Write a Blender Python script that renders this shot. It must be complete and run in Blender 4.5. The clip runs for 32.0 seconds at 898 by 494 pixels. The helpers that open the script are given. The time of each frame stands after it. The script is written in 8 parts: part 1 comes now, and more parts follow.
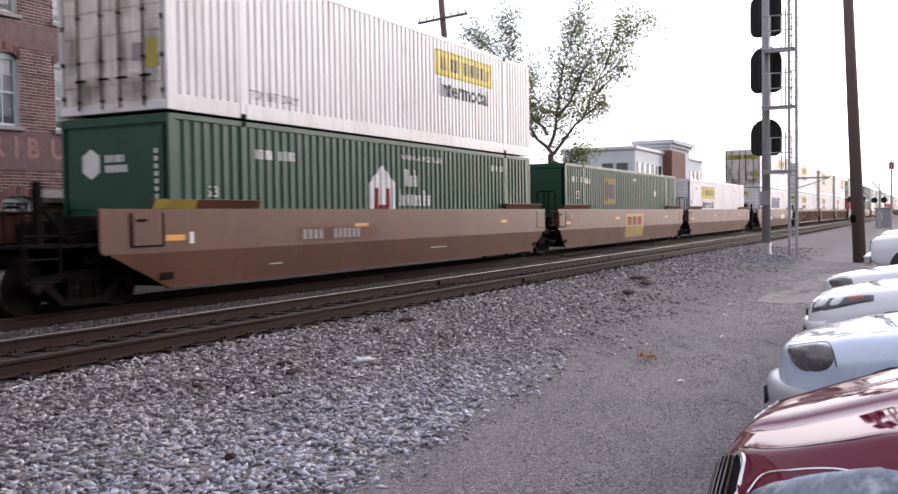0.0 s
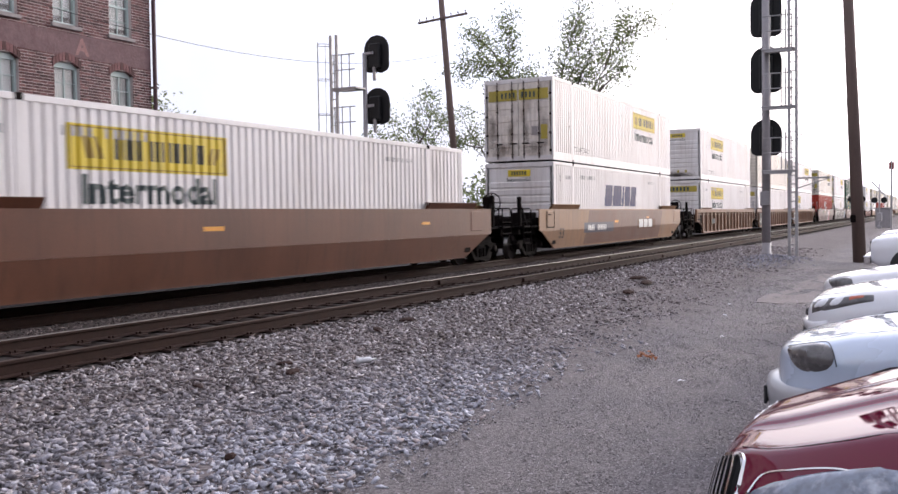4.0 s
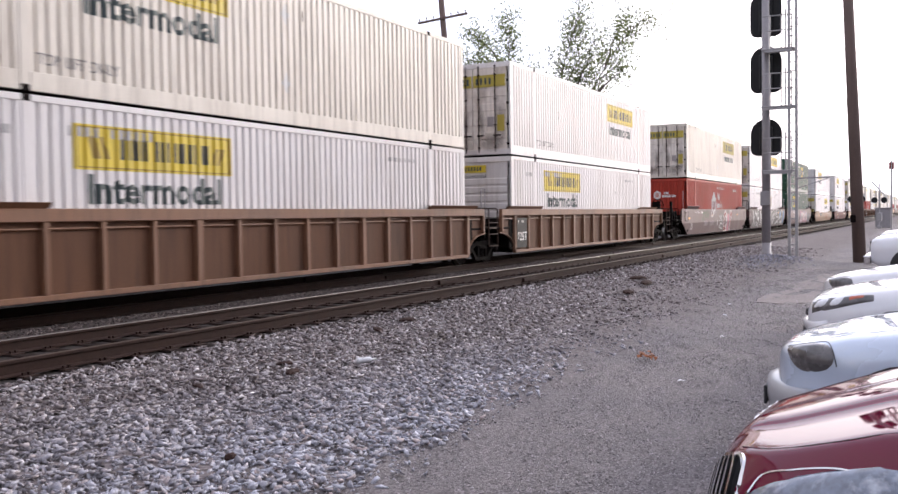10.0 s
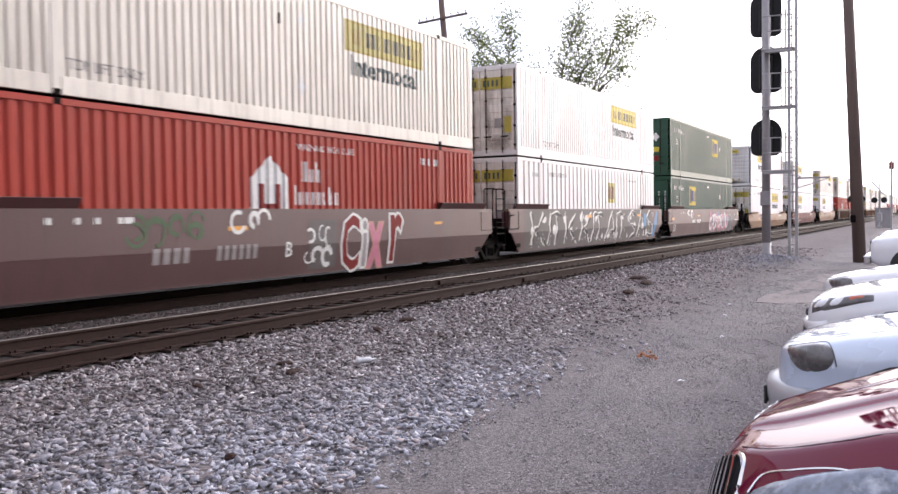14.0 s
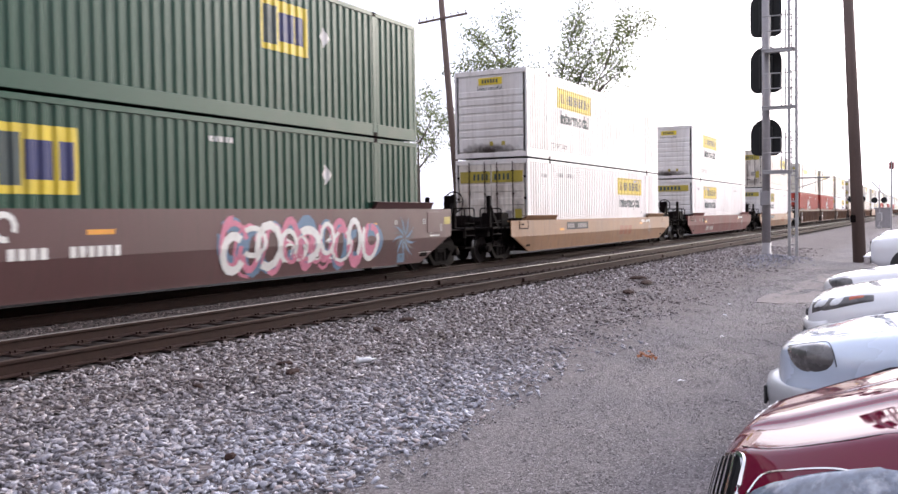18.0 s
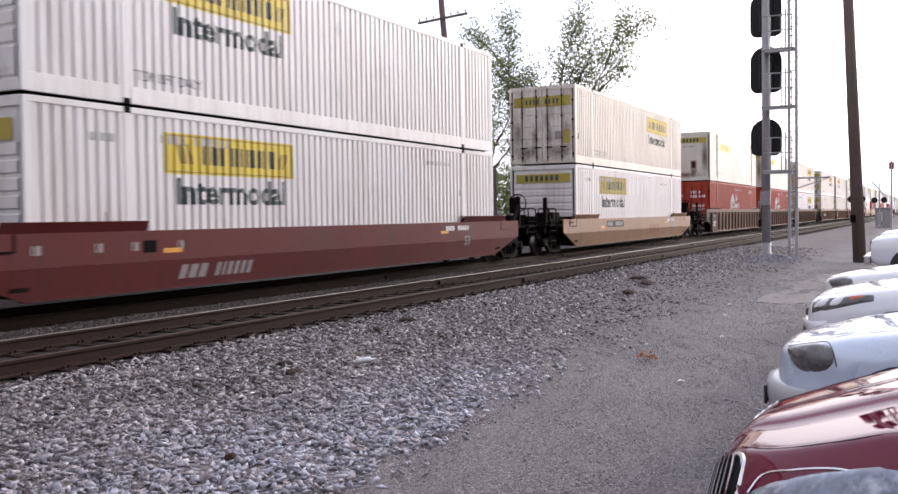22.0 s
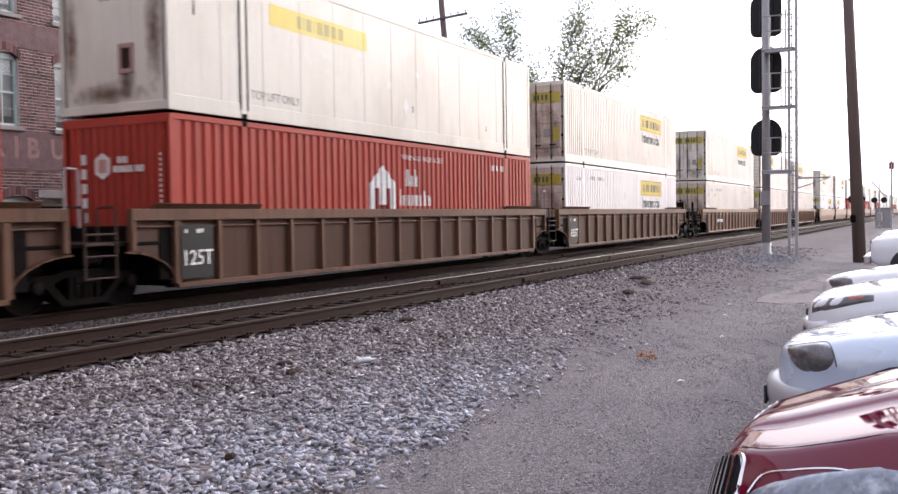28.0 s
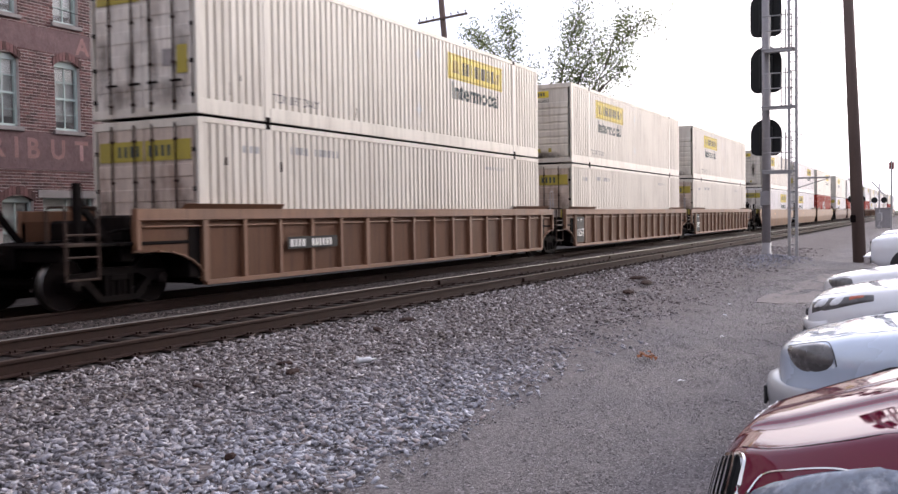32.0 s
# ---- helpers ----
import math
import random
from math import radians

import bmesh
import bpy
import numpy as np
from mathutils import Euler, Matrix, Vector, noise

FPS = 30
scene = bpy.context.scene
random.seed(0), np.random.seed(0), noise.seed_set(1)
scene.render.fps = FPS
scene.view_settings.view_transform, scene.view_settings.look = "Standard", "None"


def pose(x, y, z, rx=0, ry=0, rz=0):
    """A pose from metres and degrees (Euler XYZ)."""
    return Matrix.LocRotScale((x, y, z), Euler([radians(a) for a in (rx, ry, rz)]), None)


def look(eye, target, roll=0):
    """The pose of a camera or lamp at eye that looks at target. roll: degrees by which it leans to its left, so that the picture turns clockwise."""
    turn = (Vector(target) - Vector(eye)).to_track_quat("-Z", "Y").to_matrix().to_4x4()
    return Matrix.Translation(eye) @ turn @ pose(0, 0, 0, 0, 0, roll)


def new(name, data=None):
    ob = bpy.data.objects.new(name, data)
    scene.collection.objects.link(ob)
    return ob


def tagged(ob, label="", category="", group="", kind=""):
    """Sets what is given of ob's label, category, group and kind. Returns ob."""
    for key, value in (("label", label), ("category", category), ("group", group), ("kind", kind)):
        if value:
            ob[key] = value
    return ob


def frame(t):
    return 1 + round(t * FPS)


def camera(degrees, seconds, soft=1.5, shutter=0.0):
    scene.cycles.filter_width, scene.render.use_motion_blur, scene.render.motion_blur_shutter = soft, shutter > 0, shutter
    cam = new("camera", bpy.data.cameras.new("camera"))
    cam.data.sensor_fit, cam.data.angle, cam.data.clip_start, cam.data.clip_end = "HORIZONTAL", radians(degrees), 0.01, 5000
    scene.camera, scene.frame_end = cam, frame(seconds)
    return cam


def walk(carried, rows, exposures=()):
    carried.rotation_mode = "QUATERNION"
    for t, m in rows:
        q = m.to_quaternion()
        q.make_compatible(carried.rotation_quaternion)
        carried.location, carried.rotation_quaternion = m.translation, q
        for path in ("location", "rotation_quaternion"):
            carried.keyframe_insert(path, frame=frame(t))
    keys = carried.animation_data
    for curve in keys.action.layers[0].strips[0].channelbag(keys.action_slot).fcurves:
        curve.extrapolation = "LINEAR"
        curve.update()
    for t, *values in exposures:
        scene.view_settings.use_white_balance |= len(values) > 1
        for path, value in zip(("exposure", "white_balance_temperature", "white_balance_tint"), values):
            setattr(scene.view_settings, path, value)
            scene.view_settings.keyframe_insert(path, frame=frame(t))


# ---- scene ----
# World: x runs along the tracks away from the camera, y to its left across them, z = 0 is the top of the rails.
EYE = Vector((0.0, 0.0, 1.3993))
AIM = EYE + Vector((math.cos(radians(27.201)) * math.cos(radians(-1.862)), math.sin(radians(27.201)) * math.cos(radians(-1.862)), math.sin(radians(-1.862))))
cam = camera(51.107, 32.0, soft=1.5, shutter=0.25)
STAND = look(EYE, AIM, -0.840)
# the camera opens up while dark cars fill its picture
walk(cam, [(0.0, STAND), (32.0, STAND)], exposures=((0.0, 0.17), (1.0, 0.26), (2.0, 0.12), (3.0, 0.08), (3.5, 0.10), (5.5, 0.25), (6.0, 0.26), (7.0, 0.12), (8.0, 0.12), (9.0, 0.16), (10.0, 0.26), (11.0, 0.26), (12.0, 0.27), (13.0, 0.18), (14.0, 0.42), (14.5, 0.42), (16.5, 0.30), (17.0, 0.30), (18.0, 0.52), (19.0, 0.08), (20.0, 0.08), (21.0, 0.02), (22.0, 0.17), (23.0, 0.05), (24.0, 0.08), (25.0, 0.03), (25.5, 0.05), (27.5, 0.35), (28.0, 0.37), (29.0, 0.30), (30.0, 0.18), (31.0, 0.09), (32.0, 0.09)))

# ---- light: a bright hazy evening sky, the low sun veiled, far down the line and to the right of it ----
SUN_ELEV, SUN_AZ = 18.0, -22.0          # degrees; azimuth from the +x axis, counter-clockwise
world = bpy.data.worlds.new("world")
scene.world = world
world.use_nodes = True
wn = world.node_tree
wn.nodes.clear()
w_out = wn.nodes.new("ShaderNodeOutputWorld")
w_bg = wn.nodes.new("ShaderNodeBackground")
w_mix = wn.nodes.new("ShaderNodeMix")
w_mix.data_type = "RGBA"
w_mix.inputs["Factor"].default_value = 0.70
w_sky = wn.nodes.new("ShaderNodeTexSky")
w_sky.sky_type = "NISHITA"
w_sky.sun_disc = False
w_sky.sun_elevation = radians(SUN_ELEV)
w_sky.sun_rotation = radians(90.0 - SUN_AZ)
w_sky.air_density, w_sky.dust_density = 1.2, 4.0
# thin high cloud: the haze is uneven, warmer and brighter in the cloud, bluer between
w_co, w_cloud, w_ramp = wn.nodes.new("ShaderNodeTexCoord"), wn.nodes.new("ShaderNodeTexNoise"), wn.nodes.new("ShaderNodeValToRGB")
w_cloud.inputs["Scale"].default_value, w_cloud.inputs["Detail"].default_value, w_cloud.inputs["Roughness"].default_value = 3.2, 6, 0.55
w_ramp.color_ramp.elements[0].position, w_ramp.color_ramp.elements[1].position = 0.40, 0.62
w_ramp.color_ramp.elements[0].color, w_ramp.color_ramp.elements[1].color = (8.5, 8.7, 10.9, 1.0), (10.2, 9.7, 10.7, 1.0)
wn.links.new(w_co.outputs["Generated"], w_cloud.inputs["Vector"])
wn.links.new(w_cloud.outputs["Fac"], w_ramp.inputs["Fac"])
wn.links.new(w_sky.outputs["Color"], w_mix.inputs["A"])
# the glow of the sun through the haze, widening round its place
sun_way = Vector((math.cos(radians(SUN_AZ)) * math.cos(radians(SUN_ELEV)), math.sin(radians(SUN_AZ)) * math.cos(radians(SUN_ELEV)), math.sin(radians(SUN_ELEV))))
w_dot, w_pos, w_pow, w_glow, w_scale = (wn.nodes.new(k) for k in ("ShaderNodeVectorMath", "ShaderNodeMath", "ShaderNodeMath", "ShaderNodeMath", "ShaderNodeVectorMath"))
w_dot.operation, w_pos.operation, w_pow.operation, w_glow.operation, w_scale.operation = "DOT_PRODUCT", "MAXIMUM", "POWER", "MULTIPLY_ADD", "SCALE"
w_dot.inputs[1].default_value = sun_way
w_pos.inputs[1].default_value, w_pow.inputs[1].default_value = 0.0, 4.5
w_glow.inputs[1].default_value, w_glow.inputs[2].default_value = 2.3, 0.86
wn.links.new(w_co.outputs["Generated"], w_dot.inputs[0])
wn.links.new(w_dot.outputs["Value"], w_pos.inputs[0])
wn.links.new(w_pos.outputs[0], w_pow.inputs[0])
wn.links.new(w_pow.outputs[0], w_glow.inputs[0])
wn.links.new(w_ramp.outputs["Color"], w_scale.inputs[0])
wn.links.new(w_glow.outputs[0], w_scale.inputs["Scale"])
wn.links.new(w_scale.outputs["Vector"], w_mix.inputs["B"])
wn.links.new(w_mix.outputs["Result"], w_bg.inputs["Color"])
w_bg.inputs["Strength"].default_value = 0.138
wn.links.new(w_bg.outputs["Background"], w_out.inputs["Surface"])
sun_data = bpy.data.lights.new("sun", "SUN")
sun_data.energy, sun_data.angle, sun_data.color = 1.1, radians(12.0), (1.0, 0.94, 0.87)
sun = new("sun", sun_data)
sun.matrix_world = look(sun_way * 60, (0, 0, 0))


# ---- materials ----
def paint(name, base, rough=0.5, metal=0.0, vary=0.15, scale=3.0, dirt=(0.08, 0.06, 0.05), dirty=0.3, streak=1.0, bump=0.05, fine=40.0, coat=0.0, island=False, obj=0.0, space="Object", spec=0.5, runs=0.0, gloss=1.5):
    """A worn surface: two scales of tone, dirt in patches (drawn out downwards by streak), grain in the relief."""
    m = bpy.data.materials.new(name)
    m.use_nodes = True
    nt = m.node_tree
    b = nt.nodes["Principled BSDF"]
    b.inputs["Metallic"].default_value = metal
    b.inputs["Coat Weight"].default_value = coat
    b.inputs["Coat Roughness"].default_value = 0.04
    b.inputs["Coat IOR"].default_value = gloss
    b.inputs["Specular IOR Level"].default_value = spec
    co = nt.nodes.new("ShaderNodeTexCoord")
    mp = nt.nodes.new("ShaderNodeMapping")
    mp.inputs["Scale"].default_value = (1, 1, 1.0 / streak)
    nt.links.new(co.outputs[space], mp.inputs["Vector"])
    n1 = nt.nodes.new("ShaderNodeTexNoise")
    n1.inputs["Scale"].default_value, n1.inputs["Detail"].default_value = scale, 5
    nt.links.new(mp.outputs["Vector"], n1.inputs["Vector"])
    n2 = nt.nodes.new("ShaderNodeTexNoise")
    n2.inputs["Scale"].default_value, n2.inputs["Detail"].default_value = fine, 4
    nt.links.new(co.outputs[space], n2.inputs["Vector"])
    tone = nt.nodes.new("ShaderNodeMapRange")
    tone.inputs["From Min"].default_value, tone.inputs["From Max"].default_value = 0.3, 0.7
    tone.inputs["To Min"].default_value, tone.inputs["To Max"].default_value = 1 - vary, 1 + vary
    add = nt.nodes.new("ShaderNodeMath")
    add.operation = "MULTIPLY_ADD"
    add.inputs[1].default_value, add.inputs[2].default_value = 0.4, 0.0
    nt.links.new(n2.outputs["Fac"], add.inputs[0])
    add2 = nt.nodes.new("ShaderNodeMath")
    add2.operation = "MULTIPLY_ADD"
    add2.inputs[1].default_value = 0.6
    nt.links.new(n1.outputs["Fac"], add2.inputs[0])
    nt.links.new(add.outputs[0], add2.inputs[2])
    nt.links.new(add2.outputs[0], tone.inputs["Value"])
    val = tone.outputs["Result"]
    if island or obj:
        if island:
            src = nt.nodes.new("ShaderNodeNewGeometry").outputs["Random Per Island"]
        else:
            src = nt.nodes.new("ShaderNodeObjectInfo").outputs["Random"]
        k = obj if obj else 0.6
        r = nt.nodes.new("ShaderNodeMapRange")
        r.inputs["To Min"].default_value, r.inputs["To Max"].default_value = 1 - k, 1 + k
        nt.links.new(src, r.inputs["Value"])
        mul = nt.nodes.new("ShaderNodeMath")
        mul.operation = "MULTIPLY"
        nt.links.new(val, mul.inputs[0])
        nt.links.new(r.outputs["Result"], mul.inputs[1])
        val = mul.outputs[0]
    sc = nt.nodes.new("ShaderNodeVectorMath")
    sc.operation = "SCALE"
    sc.inputs[0].default_value = base
    nt.links.new(val, sc.inputs["Scale"])
    dn = nt.nodes.new("ShaderNodeTexNoise")
    dn.inputs["Scale"].default_value, dn.inputs["Detail"].default_value = scale * 0.7, 7
    dn.inputs["Roughness"].default_value = 0.65
    sh = nt.nodes.new("ShaderNodeVectorMath")
    sh.inputs[1].default_value = (13.7, 5.1, 2.3)
    nt.links.new(mp.outputs["Vector"], sh.inputs[0])
    nt.links.new(sh.outputs["Vector"], dn.inputs["Vector"])
    dr = nt.nodes.new("ShaderNodeMapRange")
    dr.inputs["From Min"].default_value, dr.inputs["From Max"].default_value = 0.48, 0.78
    dr.inputs["To Max"].default_value = dirty
    nt.links.new(dn.outputs["Fac"], dr.inputs["Value"])
    mx = nt.nodes.new("ShaderNodeMix")
    mx.data_type = "RGBA"
    mx.inputs["B"].default_value = (*dirt, 1)
    nt.links.new(dr.outputs["Result"], mx.inputs["Factor"])
    nt.links.new(sc.outputs["Vector"], mx.inputs["A"])
    colour = mx.outputs["Result"]
    if runs:
        # rain-washed streaks of grime, fine across and long downwards
        rm = nt.nodes.new("ShaderNodeMapping")
        rm.inputs["Scale"].default_value, rm.inputs["Location"].default_value = (9.0, 9.0, 0.55), (3.1, 7.7, 0.4)
        nt.links.new(co.outputs[space], rm.inputs["Vector"])
        rn = nt.nodes.new("ShaderNodeTexNoise")
        rn.inputs["Scale"].default_value, rn.inputs["Detail"].default_value, rn.inputs["Roughness"].default_value = 1.0, 5, 0.6
        nt.links.new(rm.outputs["Vector"], rn.inputs["Vector"])
        rg = nt.nodes.new("ShaderNodeMapRange")
        rg.inputs["From Min"].default_value, rg.inputs["From Max"].default_value = 0.50, 0.80
        rg.inputs["To Max"].default_value = runs
        nt.links.new(rn.outputs["Fac"], rg.inputs["Value"])
        rx = nt.nodes.new("ShaderNodeMix")
        rx.data_type = "RGBA"
        rx.inputs["B"].default_value = (*[c * 0.6 for c in dirt], 1)
        nt.links.new(rg.outputs["Result"], rx.inputs["Factor"])
        nt.links.new(colour, rx.inputs["A"])
        colour = rx.outputs["Result"]
    nt.links.new(colour, b.inputs["Base Color"])
    rr = nt.nodes.new("ShaderNodeMapRange")
    rr.inputs["To Min"].default_value, rr.inputs["To Max"].default_value = max(rough - 0.12, 0.03), min(rough + 0.15, 1)
    nt.links.new(n1.outputs["Fac"], rr.inputs["Value"])
    nt.links.new(rr.outputs["Result"], b.inputs["Roughness"])
    if bump:
        bp = nt.nodes.new("ShaderNodeBump")
        bp.inputs["Strength"].default_value, bp.inputs["Distance"].default_value = min(bump * 6, 1.0), 0.01
        nt.links.new(n2.outputs["Fac"], bp.inputs["Height"])
        nt.links.new(bp.outputs["Normal"], b.inputs["Normal"])
    return m


RUST = (0.10, 0.045, 0.025)
MAT = {
    "white": paint("white_container_paint", (0.735, 0.71, 0.70), 0.36, vary=0.06, scale=1.2, dirt=(0.34, 0.27, 0.22), dirty=0.42, streak=5, bump=0.02, obj=0.05, runs=0.35),
    "cream": paint("cream_container_paint", (0.68, 0.63, 0.55), 0.38, vary=0.07, scale=1.2, dirt=(0.28, 0.22, 0.17), dirty=0.5, streak=5, bump=0.02, obj=0.05, runs=0.5),
    "scuffed": paint("scuffed_cream_panel_paint", (0.60, 0.565, 0.49), 0.42, vary=0.10, scale=0.8, dirt=(0.34, 0.28, 0.21), dirty=0.45, streak=2, bump=0.02, runs=0.18),
    "door": paint("grimy_white_door_paint", (0.70, 0.645, 0.585), 0.55, vary=0.14, scale=2.6, dirt=(0.20, 0.13, 0.09), dirty=0.7, streak=2.5, bump=0.03, runs=0.5),
    "door_rusty": paint("rust_washed_door_paint", (0.56, 0.46, 0.39), 0.6, vary=0.18, scale=2.2, dirt=(0.17, 0.085, 0.055), dirty=0.85, streak=2.5, bump=0.03, runs=0.6),
    "green": paint("green_container_paint", (0.009, 0.058, 0.031), 0.38, vary=0.14, scale=1.5, dirt=(0.025, 0.075, 0.048), dirty=0.4, streak=5, bump=0.02, spec=0.40, runs=0.25),
    "red": paint("red_container_paint", (0.37, 0.040, 0.024), 0.50, vary=0.14, scale=1.5, dirt=(0.22, 0.055, 0.035), dirty=0.45, streak=5, bump=0.02, obj=0.08, runs=0.45, spec=0.25),
    "brown": paint("faded_brown_car_paint", (0.118, 0.045, 0.025), 0.42, vary=0.24, scale=0.9, dirt=(0.06, 0.024, 0.016), dirty=0.65, streak=2, bump=0.04, runs=0.5, spec=0.35),
    "ochre": paint("ochre_car_paint", (0.215, 0.100, 0.036), 0.45, vary=0.18, scale=1.1, dirt=(0.10, 0.048, 0.022), dirty=0.65, streak=2, bump=0.04, runs=0.6, spec=0.55),
    "maroon": paint("maroon_car_paint", (0.076, 0.026, 0.027), 0.45, vary=0.2, scale=1.1, dirt=(0.06, 0.032, 0.028), dirty=0.5, streak=2, bump=0.04, runs=0.5, spec=0.55),
    "crimson": paint("dull_red_car_paint", (0.108, 0.014, 0.015), 0.6, vary=0.18, scale=1.1, dirt=(0.05, 0.022, 0.02), dirty=0.5, streak=2, bump=0.04, runs=0.5, spec=0.25),
    "tan": paint("tan_car_paint", (0.190, 0.086, 0.043), 0.55, vary=0.18, scale=1.1, dirt=(0.085, 0.042, 0.026), dirty=0.65, streak=3, bump=0.04, runs=0.65),
    "umber": paint("dusty_brown_car_paint", (0.128, 0.060, 0.034), 0.6, vary=0.25, scale=1.1, dirt=(0.05, 0.022, 0.014), dirty=0.75, streak=3, bump=0.04, runs=0.7, spec=0.25),
    "dark": paint("greasy_dark_steel", (0.0060, 0.0042, 0.0042), 0.8, vary=0.3, scale=4, dirt=(0.020, 0.012, 0.009), dirty=0.5, bump=0.06, spec=0.06),
    "black": paint("black_paint", (0.012, 0.012, 0.013), 0.55, vary=0.15, scale=4, dirt=(0.03, 0.03, 0.03), dirty=0.3, bump=0.02, spec=0.25),
    "wheel": paint("wheel_steel", (0.009, 0.006, 0.006), 0.75, 0.0, vary=0.25, scale=6, dirt=(0.020, 0.012, 0.009), dirty=0.6, spec=0.08),
    "tread": paint("bright_tread_steel", (0.30, 0.29, 0.28), 0.35, 1.0, vary=0.1, scale=6, dirty=0.2),
    "yellow": paint("yellow_panel_paint", (0.66, 0.50, 0.030), 0.45, vary=0.10, scale=3, dirt=(0.30, 0.24, 0.08), dirty=0.5, streak=4, bump=0.01),
    "mustard": paint("dirty_yellow_panel_paint", (0.40, 0.32, 0.045), 0.5, vary=0.15, scale=3, dirt=(0.16, 0.13, 0.06), dirty=0.7, streak=3, bump=0.01),
    "ink": paint("dark_green_lettering_paint", (0.035, 0.055, 0.055), 0.5, vary=0.15, scale=6, dirty=0.1, bump=0.0),
    "blue": paint("navy_lettering_paint", (0.020, 0.028, 0.12), 0.45, vary=0.12, scale=6, dirty=0.1, bump=0.0),
    "navy": paint("dark_navy_patch_paint", (0.045, 0.045, 0.075), 0.5, vary=0.15, scale=6, dirt=(0.1, 0.08, 0.07), dirty=0.4, bump=0.0),
    "chalk": paint("white_stencil_paint", (0.70, 0.69, 0.66), 0.55, vary=0.10, scale=6, dirt=(0.3, 0.25, 0.2), dirty=0.4, bump=0.0),
    "logo_red": paint("dark_red_logo_paint", (0.20, 0.020, 0.018), 0.6, vary=0.15, scale=6, dirt=(0.12, 0.03, 0.02), dirty=0.4, bump=0.0, spec=0.15),
    "orange": paint("orange_reflective_tape", (0.70, 0.30, 0.03), 0.35, vary=0.1, scale=6, dirty=0.2, bump=0.0),
    "teal": paint("faded_blue_spray_paint", (0.12, 0.20, 0.30), 0.6, vary=0.2, scale=6, dirty=0.2, bump=0.0),
    "pink": paint("faded_pink_spray_paint", (0.55, 0.18, 0.26), 0.6, vary=0.2, scale=6, dirty=0.2, bump=0.0),
    "rail": paint("rusty_rail_steel", (0.032, 0.0175, 0.0145), 0.75, 0.0, vary=0.25, scale=5, dirt=(0.05, 0.025, 0.017), dirty=0.5, spec=0.15),
    "railhead": paint("polished_rail_head", (0.17, 0.155, 0.148), 0.42, 1.0, vary=0.2, scale=5, dirt=(0.10, 0.08, 0.07), dirty=0.5, bump=0.01),
    "tie": paint("weathered_creosote_timber", (0.016, 0.0105, 0.009), 0.9, vary=0.35, scale=4, dirt=(0.040, 0.028, 0.023), dirty=0.6, bump=0.15, obj=0.35, spec=0.1),
    "bluestone": paint("pale_bluish_stone", (0.29, 0.295, 0.345), 0.85, vary=0.2, scale=14, dirt=(0.20, 0.20, 0.23), dirty=0.4, bump=0.12, fine=90, island=True, spec=0.2),
    "grit": paint("mixed_grit", (0.36, 0.340, 0.350), 0.9, vary=0.25, scale=14, dirt=(0.10, 0.08, 0.08), dirty=0.5, bump=0.1, fine=90, island=True, spec=0.2),
    # rusty plates between the ribs; the sill's shade is put into their colour
    "tan_panel": paint("shade_dark_rust_plate_tan", (0.112, 0.050, 0.026), 0.7, vary=0.25, scale=1.3, dirt=(0.05, 0.025, 0.017), dirty=0.6, streak=3, bump=0.05, runs=0.6, spec=0.25),
    "umber_panel": paint("shade_dark_rust_plate_umber", (0.076, 0.034, 0.020), 0.7, vary=0.25, scale=1.3, dirt=(0.04, 0.021, 0.015), dirty=0.6, streak=3, bump=0.05, runs=0.6, spec=0.25),
    "umberdark": paint("grimy_brown_ladder_paint", (0.055, 0.034, 0.026), 0.7, vary=0.2, scale=4, dirt=(0.025, 0.016, 0.012), dirty=0.6, bump=0.04, spec=0.2),
    "grimestone": paint("oil_darkened_ballast_stone", (0.125, 0.102, 0.097), 0.9, vary=0.25, scale=14, dirt=(0.02, 0.015, 0.013), dirty=0.6, bump=0.12, fine=90, island=True, spec=0.15),
    "faded": paint("faded_brown_logo_paint", (0.30, 0.20, 0.025), 0.5, vary=0.2, scale=6, dirt=(0.40, 0.30, 0.05), dirty=0.6, bump=0.0),
    "logo_ink": paint("dull_black_logo_paint", (0.040, 0.038, 0.022), 0.5, vary=0.2, scale=8, dirt=(0.20, 0.16, 0.05), dirty=0.35, bump=0.0),
    "smoke": paint("brown_grey_spray_paint", (0.085, 0.070, 0.068), 0.6, vary=0.2, scale=3, dirt=(0.14, 0.12, 0.115), dirty=0.5, bump=0.0),
    "sky_blue": paint("bright_blue_spray_paint", (0.06, 0.22, 0.42), 0.55, vary=0.2, scale=4, dirty=0.2, bump=0.0),
    # rust on the vent frame, and painted shade on the broad ribs
    "rustwash": paint("rust_wash_and_rib_shade", (0.36, 0.23, 0.20), 0.7, vary=0.3, scale=3, dirt=(0.16, 0.08, 0.06), dirty=0.7, streak=6, bump=0.02),
    "sash": paint("pale_teal_window_paint", (0.46, 0.55, 0.53), 0.5, vary=0.08, scale=4, dirt=(0.3, 0.3, 0.28), dirty=0.4, bump=0.02),
    "dullhead": paint("dull_rail_head", (0.060, 0.038, 0.030), 0.6, 0.3, vary=0.15, scale=5, dirt=(0.03, 0.02, 0.016), dirty=0.5, bump=0.02, spec=0.2),
    "galv": paint("galvanised_steel", (0.36, 0.35, 0.355), 0.5, 0.4, vary=0.12, scale=5, dirt=(0.3, 0.29, 0.28), dirty=0.4, bump=0.02),
